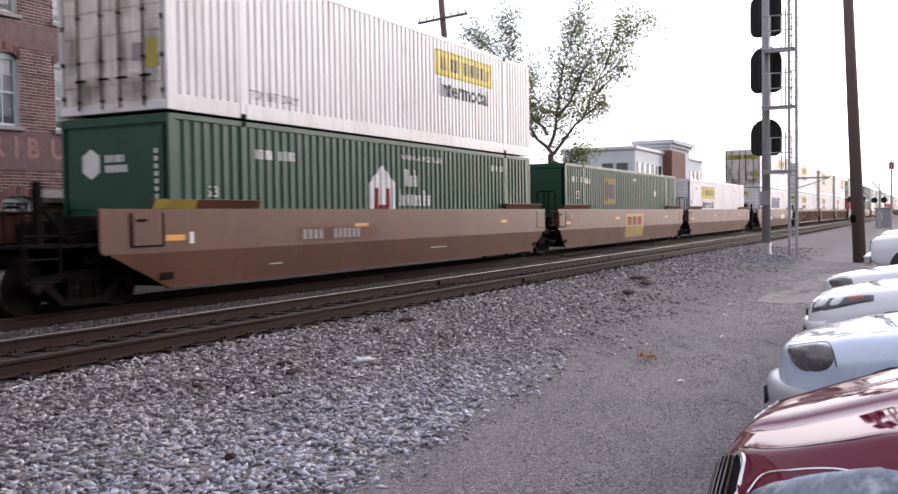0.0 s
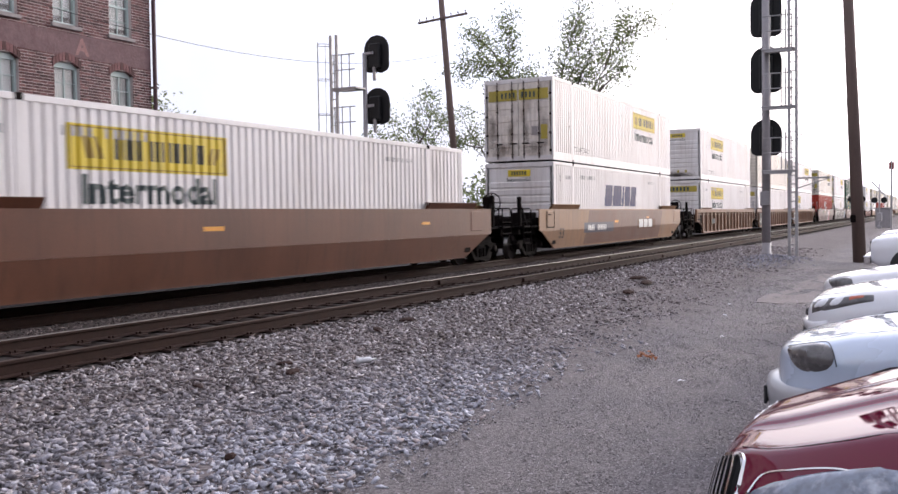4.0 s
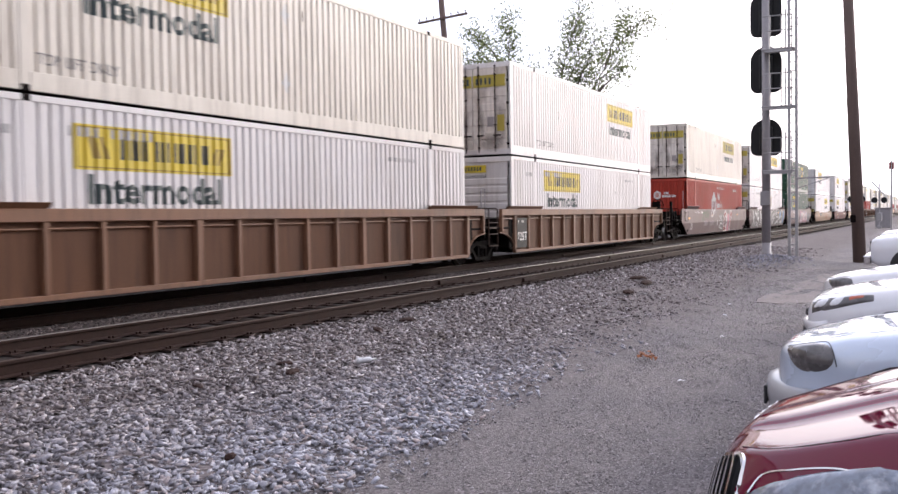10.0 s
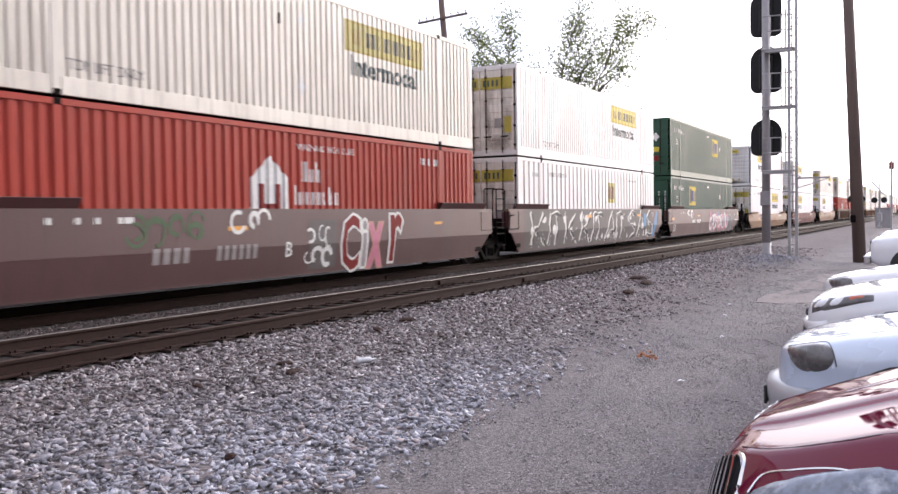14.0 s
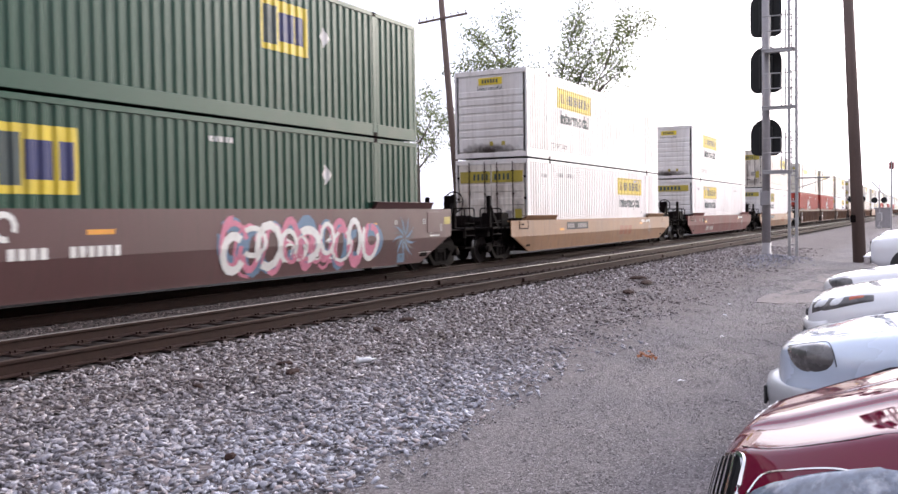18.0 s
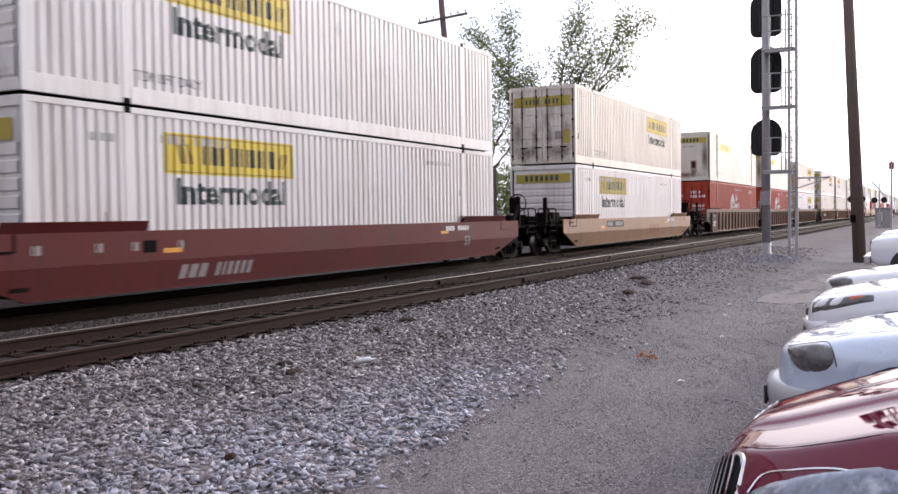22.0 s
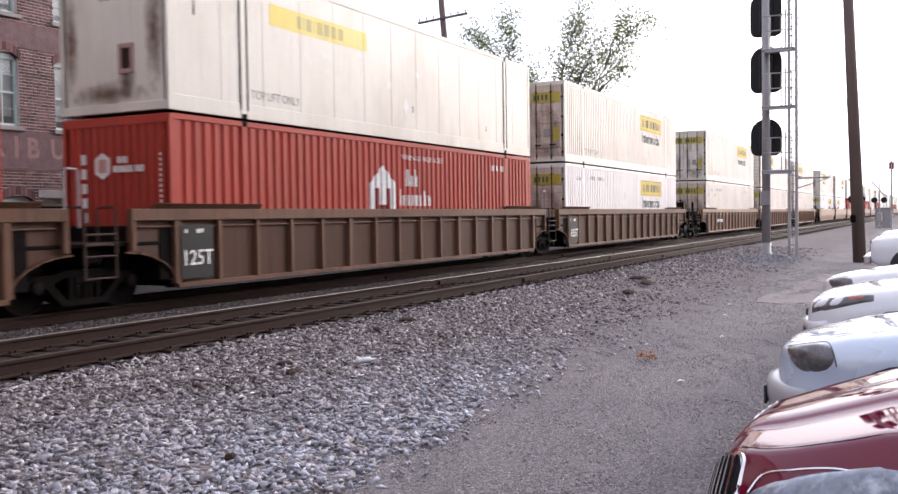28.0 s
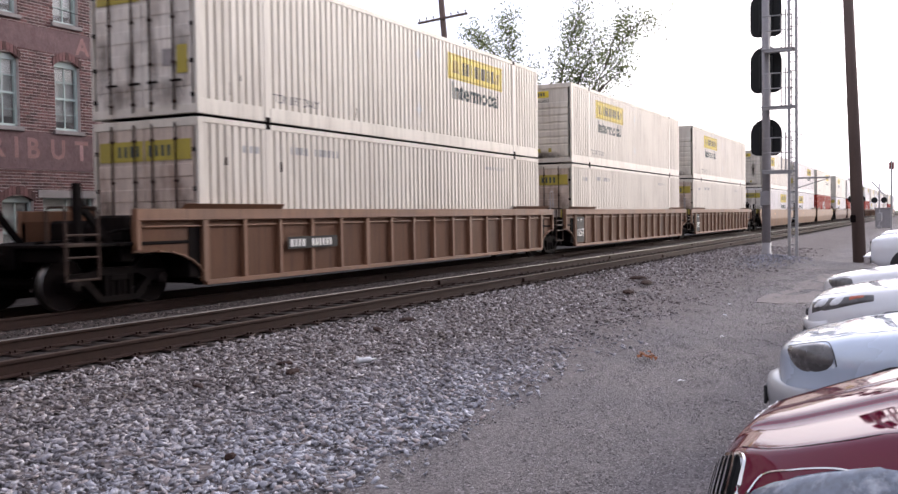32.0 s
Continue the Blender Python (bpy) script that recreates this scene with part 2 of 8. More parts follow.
    "alum": paint("silver_paint", (0.30, 0.285, 0.295), 0.5, 0.2, vary=0.12, scale=5, dirt=(0.2, 0.19, 0.19), dirty=0.4, bump=0.02),
    "timber": paint("dark_creosote_pole", (0.115, 0.078, 0.067), 0.8, vary=0.3, scale=5, dirt=(0.12, 0.09, 0.075), dirty=0.5, streak=8, bump=0.15),
    "brick": paint("red_brick", (0.128, 0.060, 0.058), 0.85, vary=0.3, scale=8, dirt=(0.072, 0.046, 0.050), dirty=0.7, bump=0.1, island=True),
    "mortar": paint("lime_mortar", (0.58, 0.50, 0.48), 0.9, vary=0.2, scale=4, dirt=(0.20, 0.14, 0.13), dirty=0.5, bump=0.1),
    "stonesill": paint("grey_stone_trim", (0.30, 0.27, 0.265), 0.8, vary=0.15, scale=4, dirt=(0.15, 0.12, 0.11), dirty=0.5, bump=0.05),
    "frame": paint("white_window_paint", (0.62, 0.62, 0.60), 0.5, vary=0.08, scale=4, dirt=(0.3, 0.29, 0.26), dirty=0.4, bump=0.02),
    # near-white, for the sky reflected in the warehouse panes
    "blind": paint("pale_pane_reflection", (0.80, 0.82, 0.80), 0.7, vary=0.08, scale=4, dirty=0.15, bump=0.02),
    "stucco": paint("pale_grey_stucco", (0.60, 0.61, 0.64), 0.85, vary=0.08, scale=1, dirt=(0.4, 0.4, 0.42), dirty=0.3, bump=0.03),
    "redbrickfar": paint("far_brick_facing", (0.17, 0.075, 0.062), 0.85, vary=0.15, scale=2, dirty=0.3, bump=0.03),
    "concrete": paint("old_concrete", (0.215, 0.182, 0.176), 0.85, vary=0.2, scale=1.5, dirt=(0.15, 0.125, 0.12), dirty=0.7, bump=0.06),
    "bark": paint("grey_brown_bark", (0.10, 0.08, 0.065), 0.9, vary=0.3, scale=6, dirty=0.3, bump=0.2),
    "leaf": paint("green_leaves", (0.175, 0.205, 0.092), 0.6, vary=0.3, scale=5, dirt=(0.17, 0.17, 0.07), dirty=0.4, bump=0.0, island=True),
    "rubber": paint("black_rubber", (0.022, 0.022, 0.023), 0.8, vary=0.2, scale=6, dirt=(0.08, 0.07, 0.065), dirty=0.5, bump=0.03),
    "plastic": paint("black_trim_plastic", (0.025, 0.025, 0.027), 0.45, vary=0.1, scale=6, dirty=0.2, bump=0.02),
    "chrome": paint("chrome", (0.75, 0.75, 0.76), 0.10, 1.0, vary=0.03, scale=6, dirty=0.05, bump=0.0),
    "car_red": paint("metallic_red_car_lacquer", (0.13, 0.002, 0.024), 0.35, 0.0, vary=0.03, scale=2, dirt=(0.25, 0.006, 0.02), dirty=0.05, bump=0.0, coat=1.0, gloss=1.5, spec=0.0),
    "car_white": paint("white_car_lacquer", (0.82, 0.83, 0.87), 0.28, 0.0, vary=0.03, scale=2, dirt=(0.6, 0.59, 0.58), dirty=0.12, bump=0.0, coat=1.0, gloss=1.9),
    "car_silver": paint("pale_silver_car_lacquer", (0.54, 0.64, 0.79), 0.24, 0.15, vary=0.03, scale=2, dirt=(0.45, 0.48, 0.52), dirty=0.12, bump=0.0, coat=1.0, gloss=2.0),
    "lens": paint("hazed_headlight_lens", (0.085, 0.080, 0.082), 0.25, 0.1, vary=0.3, scale=6, dirt=(0.28, 0.27, 0.27), dirty=0.6, bump=0.0, coat=0.7),
    "reflector": paint("headlight_reflector", (0.86, 0.87, 0.90), 0.25, 0.0, vary=0.1, scale=8, dirty=0.1, bump=0.0, coat=0.5),
    "amber": paint("amber_lens", (0.55, 0.10, 0.04), 0.2, vary=0.1, scale=6, dirty=0.1, bump=0.0, coat=0.6),
    "glassdark": paint("dark_window_glass", (0.03, 0.035, 0.04), 0.06, 0.0, vary=0.1, scale=4, dirty=0.05, bump=0.0, spec=0.8),
    "paper": paint("crumpled_white_plastic", (0.72, 0.73, 0.76), 0.35, vary=0.08, scale=20, dirty=0.2, bump=0.05),
    "wood": paint("splintered_dark_wood", (0.045, 0.026, 0.022), 0.9, vary=0.3, scale=9, dirty=0.3, bump=0.15, spec=0.15),
    "deadleaf": paint("orange_brown_dead_leaves", (0.34, 0.115, 0.040), 0.7, vary=0.3, scale=12, dirty=0.2, bump=0.1, obj=0.35),
    "weed": paint("dry_weed", (0.16, 0.13, 0.055), 0.8, vary=0.3, scale=6, dirty=0.3, bump=0.0, island=True),
}


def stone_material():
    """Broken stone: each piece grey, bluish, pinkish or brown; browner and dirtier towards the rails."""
    m = bpy.data.materials.new("crushed_ballast_stone")
    m.use_nodes = True
    nt = m.node_tree
    N, Lk = nt.nodes.new, nt.links.new
    b = nt.nodes["Principled BSDF"]
    b.inputs["Roughness"].default_value, b.inputs["Specular IOR Level"].default_value = 0.85, 0.3
    geo, co, sep = N("ShaderNodeNewGeometry"), N("ShaderNodeTexCoord"), N("ShaderNodeSeparateXYZ")
    ramps = []
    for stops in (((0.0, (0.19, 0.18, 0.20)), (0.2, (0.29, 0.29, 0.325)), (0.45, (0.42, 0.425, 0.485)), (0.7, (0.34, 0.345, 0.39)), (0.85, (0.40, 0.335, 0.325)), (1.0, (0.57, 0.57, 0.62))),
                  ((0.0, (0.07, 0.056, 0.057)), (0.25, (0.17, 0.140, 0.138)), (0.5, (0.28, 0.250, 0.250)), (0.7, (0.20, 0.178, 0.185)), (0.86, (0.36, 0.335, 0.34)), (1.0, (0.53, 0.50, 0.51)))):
        r = N("ShaderNodeValToRGB")
        while len(r.color_ramp.elements) < len(stops):
            r.color_ramp.elements.new(0.5)
        for e, (q, c) in zip(r.color_ramp.elements, stops):
            e.position, e.color = q, (*c, 1)
        Lk(geo.outputs["Random Per Island"], r.inputs["Fac"])
        ramps.append(r)
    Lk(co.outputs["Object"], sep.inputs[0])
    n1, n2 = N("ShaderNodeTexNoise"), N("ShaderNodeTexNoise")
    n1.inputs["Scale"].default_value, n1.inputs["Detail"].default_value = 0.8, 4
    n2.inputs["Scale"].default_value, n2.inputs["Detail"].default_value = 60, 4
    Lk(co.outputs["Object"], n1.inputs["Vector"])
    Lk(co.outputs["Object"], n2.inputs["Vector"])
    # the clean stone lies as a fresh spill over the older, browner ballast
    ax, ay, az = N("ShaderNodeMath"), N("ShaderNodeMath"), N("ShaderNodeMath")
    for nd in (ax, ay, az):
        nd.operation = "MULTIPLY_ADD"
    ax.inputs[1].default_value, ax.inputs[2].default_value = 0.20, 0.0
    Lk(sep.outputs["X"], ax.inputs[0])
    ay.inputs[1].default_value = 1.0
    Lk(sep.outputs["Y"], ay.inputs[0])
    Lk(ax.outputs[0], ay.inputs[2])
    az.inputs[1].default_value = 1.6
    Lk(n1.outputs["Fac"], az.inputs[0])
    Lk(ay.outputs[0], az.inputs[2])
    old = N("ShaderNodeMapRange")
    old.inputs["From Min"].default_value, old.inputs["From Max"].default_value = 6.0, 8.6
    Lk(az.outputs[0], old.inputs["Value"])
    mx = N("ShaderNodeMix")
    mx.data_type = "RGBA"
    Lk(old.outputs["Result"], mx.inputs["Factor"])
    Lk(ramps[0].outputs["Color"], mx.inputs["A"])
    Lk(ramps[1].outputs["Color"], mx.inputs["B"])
    tone = N("ShaderNodeMapRange")
    tone.inputs["From Min"].default_value, tone.inputs["From Max"].default_value = 0.3, 0.7
    tone.inputs["To Min"].default_value, tone.inputs["To Max"].default_value = 0.86, 1.36
    Lk(n2.outputs["Fac"], tone.inputs["Value"])
    sc = N("ShaderNodeVectorMath")
    sc.operation = "SCALE"
    Lk(mx.outputs["Result"], sc.inputs[0])
    Lk(tone.outputs["Result"], sc.inputs["Scale"])
    Lk(sc.outputs["Vector"], b.inputs["Base Color"])
    bp = N("ShaderNodeBump")
    bp.inputs["Strength"].default_value, bp.inputs["Distance"].default_value = 0.7, 0.006
    Lk(n2.outputs["Fac"], bp.inputs["Height"])
    Lk(bp.outputs["Normal"], b.inputs["Normal"])
    return m


def thin_leaf(m):
    """Lets part of the light through the leaves."""
    nt = m.node_tree
    b = nt.nodes["Principled BSDF"]
    tr, mx = nt.nodes.new("ShaderNodeBsdfTranslucent"), nt.nodes.new("ShaderNodeMixShader")
    mx.inputs["Fac"].default_value = 0.55
    nt.links.new(b.inputs["Base Color"].links[0].from_socket, tr.inputs["Color"])
    nt.links.new(b.outputs["BSDF"], mx.inputs[1])
    nt.links.new(tr.outputs["BSDF"], mx.inputs[2])
    nt.links.new(mx.outputs["Shader"], nt.nodes["Material Output"].inputs["Surface"])


MAT["grey_ink"] = paint("worn_grey_stencil_paint", (0.17, 0.16, 0.155), 0.6, vary=0.2, scale=9, dirt=(0.5, 0.48, 0.46), dirty=0.6, bump=0.0)
MAT["moss"] = paint("faded_green_spray_paint", (0.045, 0.085, 0.032), 0.6, vary=0.2, scale=6, dirty=0.3, bump=0.0)
MAT["faded_red"] = paint("sun_faded_red_mark", (0.235, 0.080, 0.038), 0.6, vary=0.2, scale=6, dirt=(0.2, 0.09, 0.04), dirty=0.6, bump=0.0)
MAT["faint_ink"] = paint("faint_grey_stencil_paint", (0.36, 0.35, 0.35), 0.6, vary=0.2, scale=9, dirt=(0.55, 0.53, 0.52), dirty=0.5, bump=0.0)
MAT["pale_red"] = paint("sun_bleached_red_logo_paint", (0.50, 0.22, 0.19), 0.5, vary=0.15, scale=6, dirty=0.2, bump=0.0)
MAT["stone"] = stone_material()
thin_leaf(MAT["leaf"])


# ---- mesh building ----
class Build:
    """Gathers vertices and faces, and makes one mesh of them."""

    def __init__(self):
        self.v, self.f, self.k, self.mi = [], [], [], 0

    def face(self, *ids):
        self.f.append(ids)
        self.k.append(self.mi)

    def quad(self, a, b, c, d):
        n = len(self.v)
        self.v += [a, b, c, d]
        self.face(n, n + 1, n + 2, n + 3)

    def poly(self, pts):
        n = len(self.v)
        self.v += pts
        self.face(*range(n, n + len(pts)))

    def box(self, x0, x1, y0, y1, z0, z1, c=0.0):
        """A box; c cuts its twelve edges off."""
        if c <= 0:
            n = len(self.v)
            self.v += [(x, y, z) for z in (z0, z1) for y in (y0, y1) for x in (x0, x1)]
            for q in ((0, 2, 3, 1), (4, 5, 7, 6), (0, 1, 5, 4), (2, 6, 7, 3), (0, 4, 6, 2), (1, 3, 7, 5)):
                self.face(*[n + i for i in q])
            return
        lo, hi, n, idx = (x0, y0, z0), (x1, y1, z1), len(self.v), {}
        for sx in (0, 1):
            for sy in (0, 1):
                for sz in (0, 1):
                    s = (sx, sy, sz)
                    for ax in range(3):
                        p = [(hi[i] - c if s[i] else lo[i] + c) if i != ax else (hi[i] if s[i] else lo[i]) for i in range(3)]
                        idx[s, ax] = len(self.v)
                        self.v.append(tuple(p))
        for s in [(a, b, d) for a in (0, 1) for b in (0, 1) for d in (0, 1)]:
            t = (idx[s, 0], idx[s, 1], idx[s, 2])
            self.face(*(t if sum(s) % 2 else t[::-1]))
        for ax in range(3):
            u, w = (ax + 1) % 3, (ax + 2) % 3
            for e in (0, 1):
                ring = []
                for a, b in ((0, 0), (1, 0), (1, 1), (0, 1)):
                    s = [0, 0, 0]
                    s[ax], s[u], s[w] = e, a, b
                    ring.append(idx[tuple(s), ax])
                self.face(*(ring if e else ring[::-1]))
            for a in (0, 1):
                for b in (0, 1):
                    s0, s1 = [0, 0, 0], [0, 0, 0]
                    s0[u], s0[w] = a, b
                    s1[u], s1[w], s1[ax] = a, b, 1
                    s0, s1 = tuple(s0), tuple(s1)
                    q = (idx[s0, u], idx[s1, u], idx[s1, w], idx[s0, w])
                    self.face(*(q if a != b else q[::-1]))

    def prism(self, pts, ax, a, b):
        """The outline pts (two coordinates each) drawn along axis ax from a to b."""
        n, m = len(self.v), len(pts)
        for t in (a, b):
            for p in pts:
                q = list(p)
                q.insert(ax, t)
                self.v.append(tuple(q))
        self.face(*[n + i for i in range(m)][::-1])
        self.face(*[n + m + i for i in range(m)])
        for i in range(m):
            j = (i + 1) % m
            self.face(n + i, n + j, n + m + j, n + m + i)

    def sweep(self, rings, caps=True, close=True):
        """Joins rings of equal length."""
        n, m = len(self.v), len(rings[0])
        for r in rings:
            self.v += [tuple(p) for p in r]
        for k in range(len(rings) - 1):
            for i in range(m if close else m - 1):
                j = (i + 1) % m
                a = n + k * m
                self.face(a + i, a + j, a + m + j, a + m + i)
        if caps:
            self.face(*[n + i for i in range(m)][::-1])
            self.face(*[n + (len(rings) - 1) * m + i for i in range(m)])

    def rod(self, p0, p1, r0, r1=None, n=8, caps=True):
        p0, p1 = Vector(p0), Vector(p1)
        r1 = r0 if r1 is None else r1
        q = (p1 - p0).to_track_quat("Z", "Y")
        ring = lambda c, r: [c + q @ Vector((r * math.cos(math.tau * i / n), r * math.sin(math.tau * i / n), 0)) for i in range(n)]
        self.sweep([ring(p0, r0), ring(p1, r1)], caps)

    def tube(self, pts, r, n=6):
        """One bent tube through pts."""
        pts = [Vector(p) for p in pts]
        rings = []
        for i, c in enumerate(pts):
            way = (pts[min(i + 1, len(pts) - 1)] - pts[max(i - 1, 0)]).normalized()
            up = Vector((0, 0, 1)) if abs(way.z) < 0.9 else Vector((1, 0, 0))
            u = way.cross(up).normalized()
            w = u.cross(way)
            rings.append([c + u * (r * math.cos(math.tau * k / n)) + w * (r * math.sin(math.tau * k / n)) for k in range(n)])
        self.sweep(rings)

    def lathe(self, prof, ax=1, n=20, centre=(0, 0, 0), caps=True):
        """prof: (along the axis, radius) pairs, turned round axis ax."""
        rings = []
        for h, r in prof:
            ring = []
            for i in range(n):
                a = math.tau * i / n
                p = [0, 0, 0]
                p[ax], p[(ax + 1) % 3], p[(ax + 2) % 3] = h, r * math.cos(a), r * math.sin(a)
                ring.append(tuple(p[k] + centre[k] for k in range(3)))
            rings.append(ring)
        self.sweep(rings, caps)

    def mesh(self, name, mats, smooth=False):
        me = bpy.data.meshes.new(name)
        me.from_pydata(self.v, [], self.f)
        mats = mats if isinstance(mats, (list, tuple)) else [mats]
        for m in mats:
            me.materials.append(MAT[m] if isinstance(m, str) else m)
        if len(mats) > 1:
            me.polygons.foreach_set("material_index", self.k)
        if smooth:
            me.polygons.foreach_set("use_smooth", [True] * len(me.polygons))
        me.update()
        return me


def part(name, me, parent, label="", at=None):
    """Links a mesh as one object under a thing or a part."""
    ob = new(name, me)
    ob.parent = parent
    if name in ("stencil", "graffiti", "logo_mark", "logo_border"):
        ob["kind"] = "stuff"
    if at is not None:
        ob.matrix_basis = at
    return tagged(ob, label)


def thing(name, label, category, at=None, group="", kind=""):
    ob = new(name)
    ob.empty_display_size = 0.2
    if at is not None:
        ob.matrix_basis = at
    return tagged(ob, label, category, group, kind)


def shape(fill, name, mats, smooth=False):
    b = Build()
    fill(b)
    return b.mesh(name, mats, smooth)


MESHES = {}


def kept(key, fill, mats, smooth=False):
    """One mesh for each key, shared by all alike parts."""
    if key not in MESHES:
        MESHES[key] = shape(fill, str(key[0]), mats, smooth)
    return MESHES[key]


# ---- ground ----
TRACK_A, TRACK_B = 9.13, 12.817          # the centre lines of the empty track and of the train's track
LOT = -0.35


def ground_z(x, y):
    """The height of the ground: the lot, the ballast bank, the mound at the signal."""
    def ease(a, b, t):
        t = min(max((t - a) / (b - a), 0), 1)
        return t * t * (3 - 2 * t)
    z = LOT + 0.15 * ease(3.6, 7.4, y) * (1 - ease(15.5, 18.0, y))
    z += 0.10 * ease(9.95, 10.35, y) * (1 - ease(11.3, 11.9, y))
    z += 0.22 * math.exp(-((x - 33.4) ** 2 / 8 + (y - 4.75) ** 2 / 1.6))
    return z


def steps(a, b, n, g):
    return [a + (b - a) * (i / n) ** g for i in range(n + 1)]


def ground_material():
    m = bpy.data.materials.new("gravel_lot_and_ballast")
    m.use_nodes = True
    nt = m.node_tree
    N, Lk = nt.nodes.new, nt.links.new
    b = nt.nodes["Principled BSDF"]
    b.inputs["Roughness"].default_value = 0.92
    b.inputs["Specular IOR Level"].default_value = 0.3
    co = N("ShaderNodeTexCoord")
    sep = N("ShaderNodeSeparateXYZ")
    Lk(co.outputs["Object"], sep.inputs[0])
    big = N("ShaderNodeTexNoise")
    big.inputs["Scale"].default_value, big.inputs["Detail"].default_value = 0.9, 6
    Lk(co.outputs["Object"], big.inputs["Vector"])
    edge = N("ShaderNodeMath")
    edge.operation = "MULTIPLY_ADD"
    edge.inputs[1].default_value = 1.6
    Lk(big.outputs["Fac"], edge.inputs[0])
    Lk(sep.outputs["Y"], edge.inputs[2])
    isb = N("ShaderNodeMapRange")
    isb.inputs["From Min"].default_value, isb.inputs["From Max"].default_value = 4.1, 4.9
    Lk(edge.outputs[0], isb.inputs["Value"])
    # ballast cells
    vo = N("ShaderNodeTexVoronoi")
    vo.inputs["Scale"].default_value = 19
    Lk(co.outputs["Object"], vo.inputs["Vector"])
    cr = N("ShaderNodeValToRGB")
    cr.color_ramp.elements[0].color, cr.color_ramp.elements[1].color = (0.06, 0.049, 0.049, 1), (0.22, 0.19, 0.19, 1)
    vs = N("ShaderNodeSeparateColor")
    Lk(vo.outputs["Color"], vs.inputs[0])
    Lk(vs.outputs[0], cr.inputs["Fac"])
    # lot: fine grit on old asphalt and dirt
    fine = N("ShaderNodeTexNoise")
    fine.inputs["Scale"].default_value, fine.inputs["Detail"].default_value, fine.inputs["Roughness"].default_value = 55, 6, 0.75
    Lk(co.outputs["Object"], fine.inputs["Vector"])
    lr = N("ShaderNodeValToRGB")
    lr.color_ramp.elements[0].position, lr.color_ramp.elements[1].position = 0.33, 0.68
    lr.color_ramp.elements[0].color, lr.color_ramp.elements[1].color = (0.070, 0.065, 0.068, 1), (0.290, 0.270, 0.276, 1)
    Lk(fine.outputs["Fac"], lr.inputs["Fac"])
    patch = N("ShaderNodeTexNoise")
    patch.inputs["Scale"].default_value, patch.inputs["Detail"].default_value = 0.35, 5
    Lk(co.outputs["Object"], patch.inputs["Vector"])
    pr = N("ShaderNodeValToRGB")
    pr.color_ramp.elements[0].position, pr.color_ramp.elements[1].position = 0.35, 0.7
    pr.color_ramp.elements[0].color, pr.color_ramp.elements[1].color = (0.86, 0.85, 0.87, 1), (1.20, 1.15, 1.10, 1)
    Lk(patch.outputs["Fac"], pr.inputs["Fac"])
    # single grains, pale or dark, pressed into the lot
    grain = N("ShaderNodeTexVoronoi")
    grain.inputs["Scale"].default_value = 62
    Lk(co.outputs["Object"], grain.inputs["Vector"])
    gs, gr = N("ShaderNodeSeparateColor"), N("ShaderNodeMapRange")
    Lk(grain.outputs["Color"], gs.inputs[0])
    gr.inputs["To Min"].default_value, gr.inputs["To Max"].default_value = 0.55, 1.50
    Lk(gs.outputs[0], gr.inputs["Value"])
    gm = N("ShaderNodeVectorMath")
    gm.operation = "SCALE"
    Lk(lr.outputs["Color"], gm.inputs[0])
    Lk(gr.outputs["Result"], gm.inputs["Scale"])
    mul = N("ShaderNodeMix")
    mul.data_type, mul.blend_type = "RGBA", "MULTIPLY"
    mul.inputs["Factor"].default_value = 1
    Lk(gm.outputs["Vector"], mul.inputs["A"])
    Lk(pr.outputs["Color"], mul.inputs["B"])
    mix = N("ShaderNodeMix")
    mix.data_type = "RGBA"
    Lk(isb.outputs["Result"], mix.inputs["Factor"])
    Lk(mul.outputs["Result"], mix.inputs["A"])
    Lk(cr.outputs["Color"], mix.inputs["B"])
    # a dark brown mixed in from the near track outwards
    bed_dark = N("ShaderNodeMapRange")
    bed_dark.inputs["From Min"].default_value, bed_dark.inputs["From Max"].default_value = 8.0, 8.8
    bed_dark.inputs["To Max"].default_value = 0.9
    Lk(edge.outputs[0], bed_dark.inputs["Value"])
    mix3 = N("ShaderNodeMix")
    mix3.data_type = "RGBA"
    mix3.inputs["B"].default_value = (0.019, 0.014, 0.012, 1)
    Lk(bed_dark.outputs["Result"], mix3.inputs["Factor"])
    Lk(mix.outputs["Result"], mix3.inputs["A"])
    # grass far off the line
    far = N("ShaderNodeMapRange")
    far.inputs["From Min"].default_value, far.inputs["From Max"].default_value = 24, 30
    Lk(edge.outputs[0], far.inputs["Value"])
    mix2 = N("ShaderNodeMix")
    mix2.data_type = "RGBA"
    mix2.inputs["B"].default_value = (0.10, 0.11, 0.05, 1)
    Lk(far.outputs["Result"], mix2.inputs["Factor"])
    Lk(mix3.outputs["Result"], mix2.inputs["A"])
    Lk(mix2.outputs["Result"], b.inputs["Base Color"])
    hm = N("ShaderNodeMix")
    hm.data_type = "FLOAT"
    Lk(isb.outputs["Result"], hm.inputs["Factor"])
    Lk(fine.outputs["Fac"], hm.inputs["A"])
    Lk(vo.outputs["Distance"], hm.inputs["B"])
    bp = N("ShaderNodeBump")
    bp.inputs["Strength"].default_value, bp.inputs["Distance"].default_value = 0.8, 0.02
    Lk(hm.outputs["Result"], bp.inputs["Height"])
    Lk(bp.outputs["Normal"], b.inputs["Normal"])
    return m


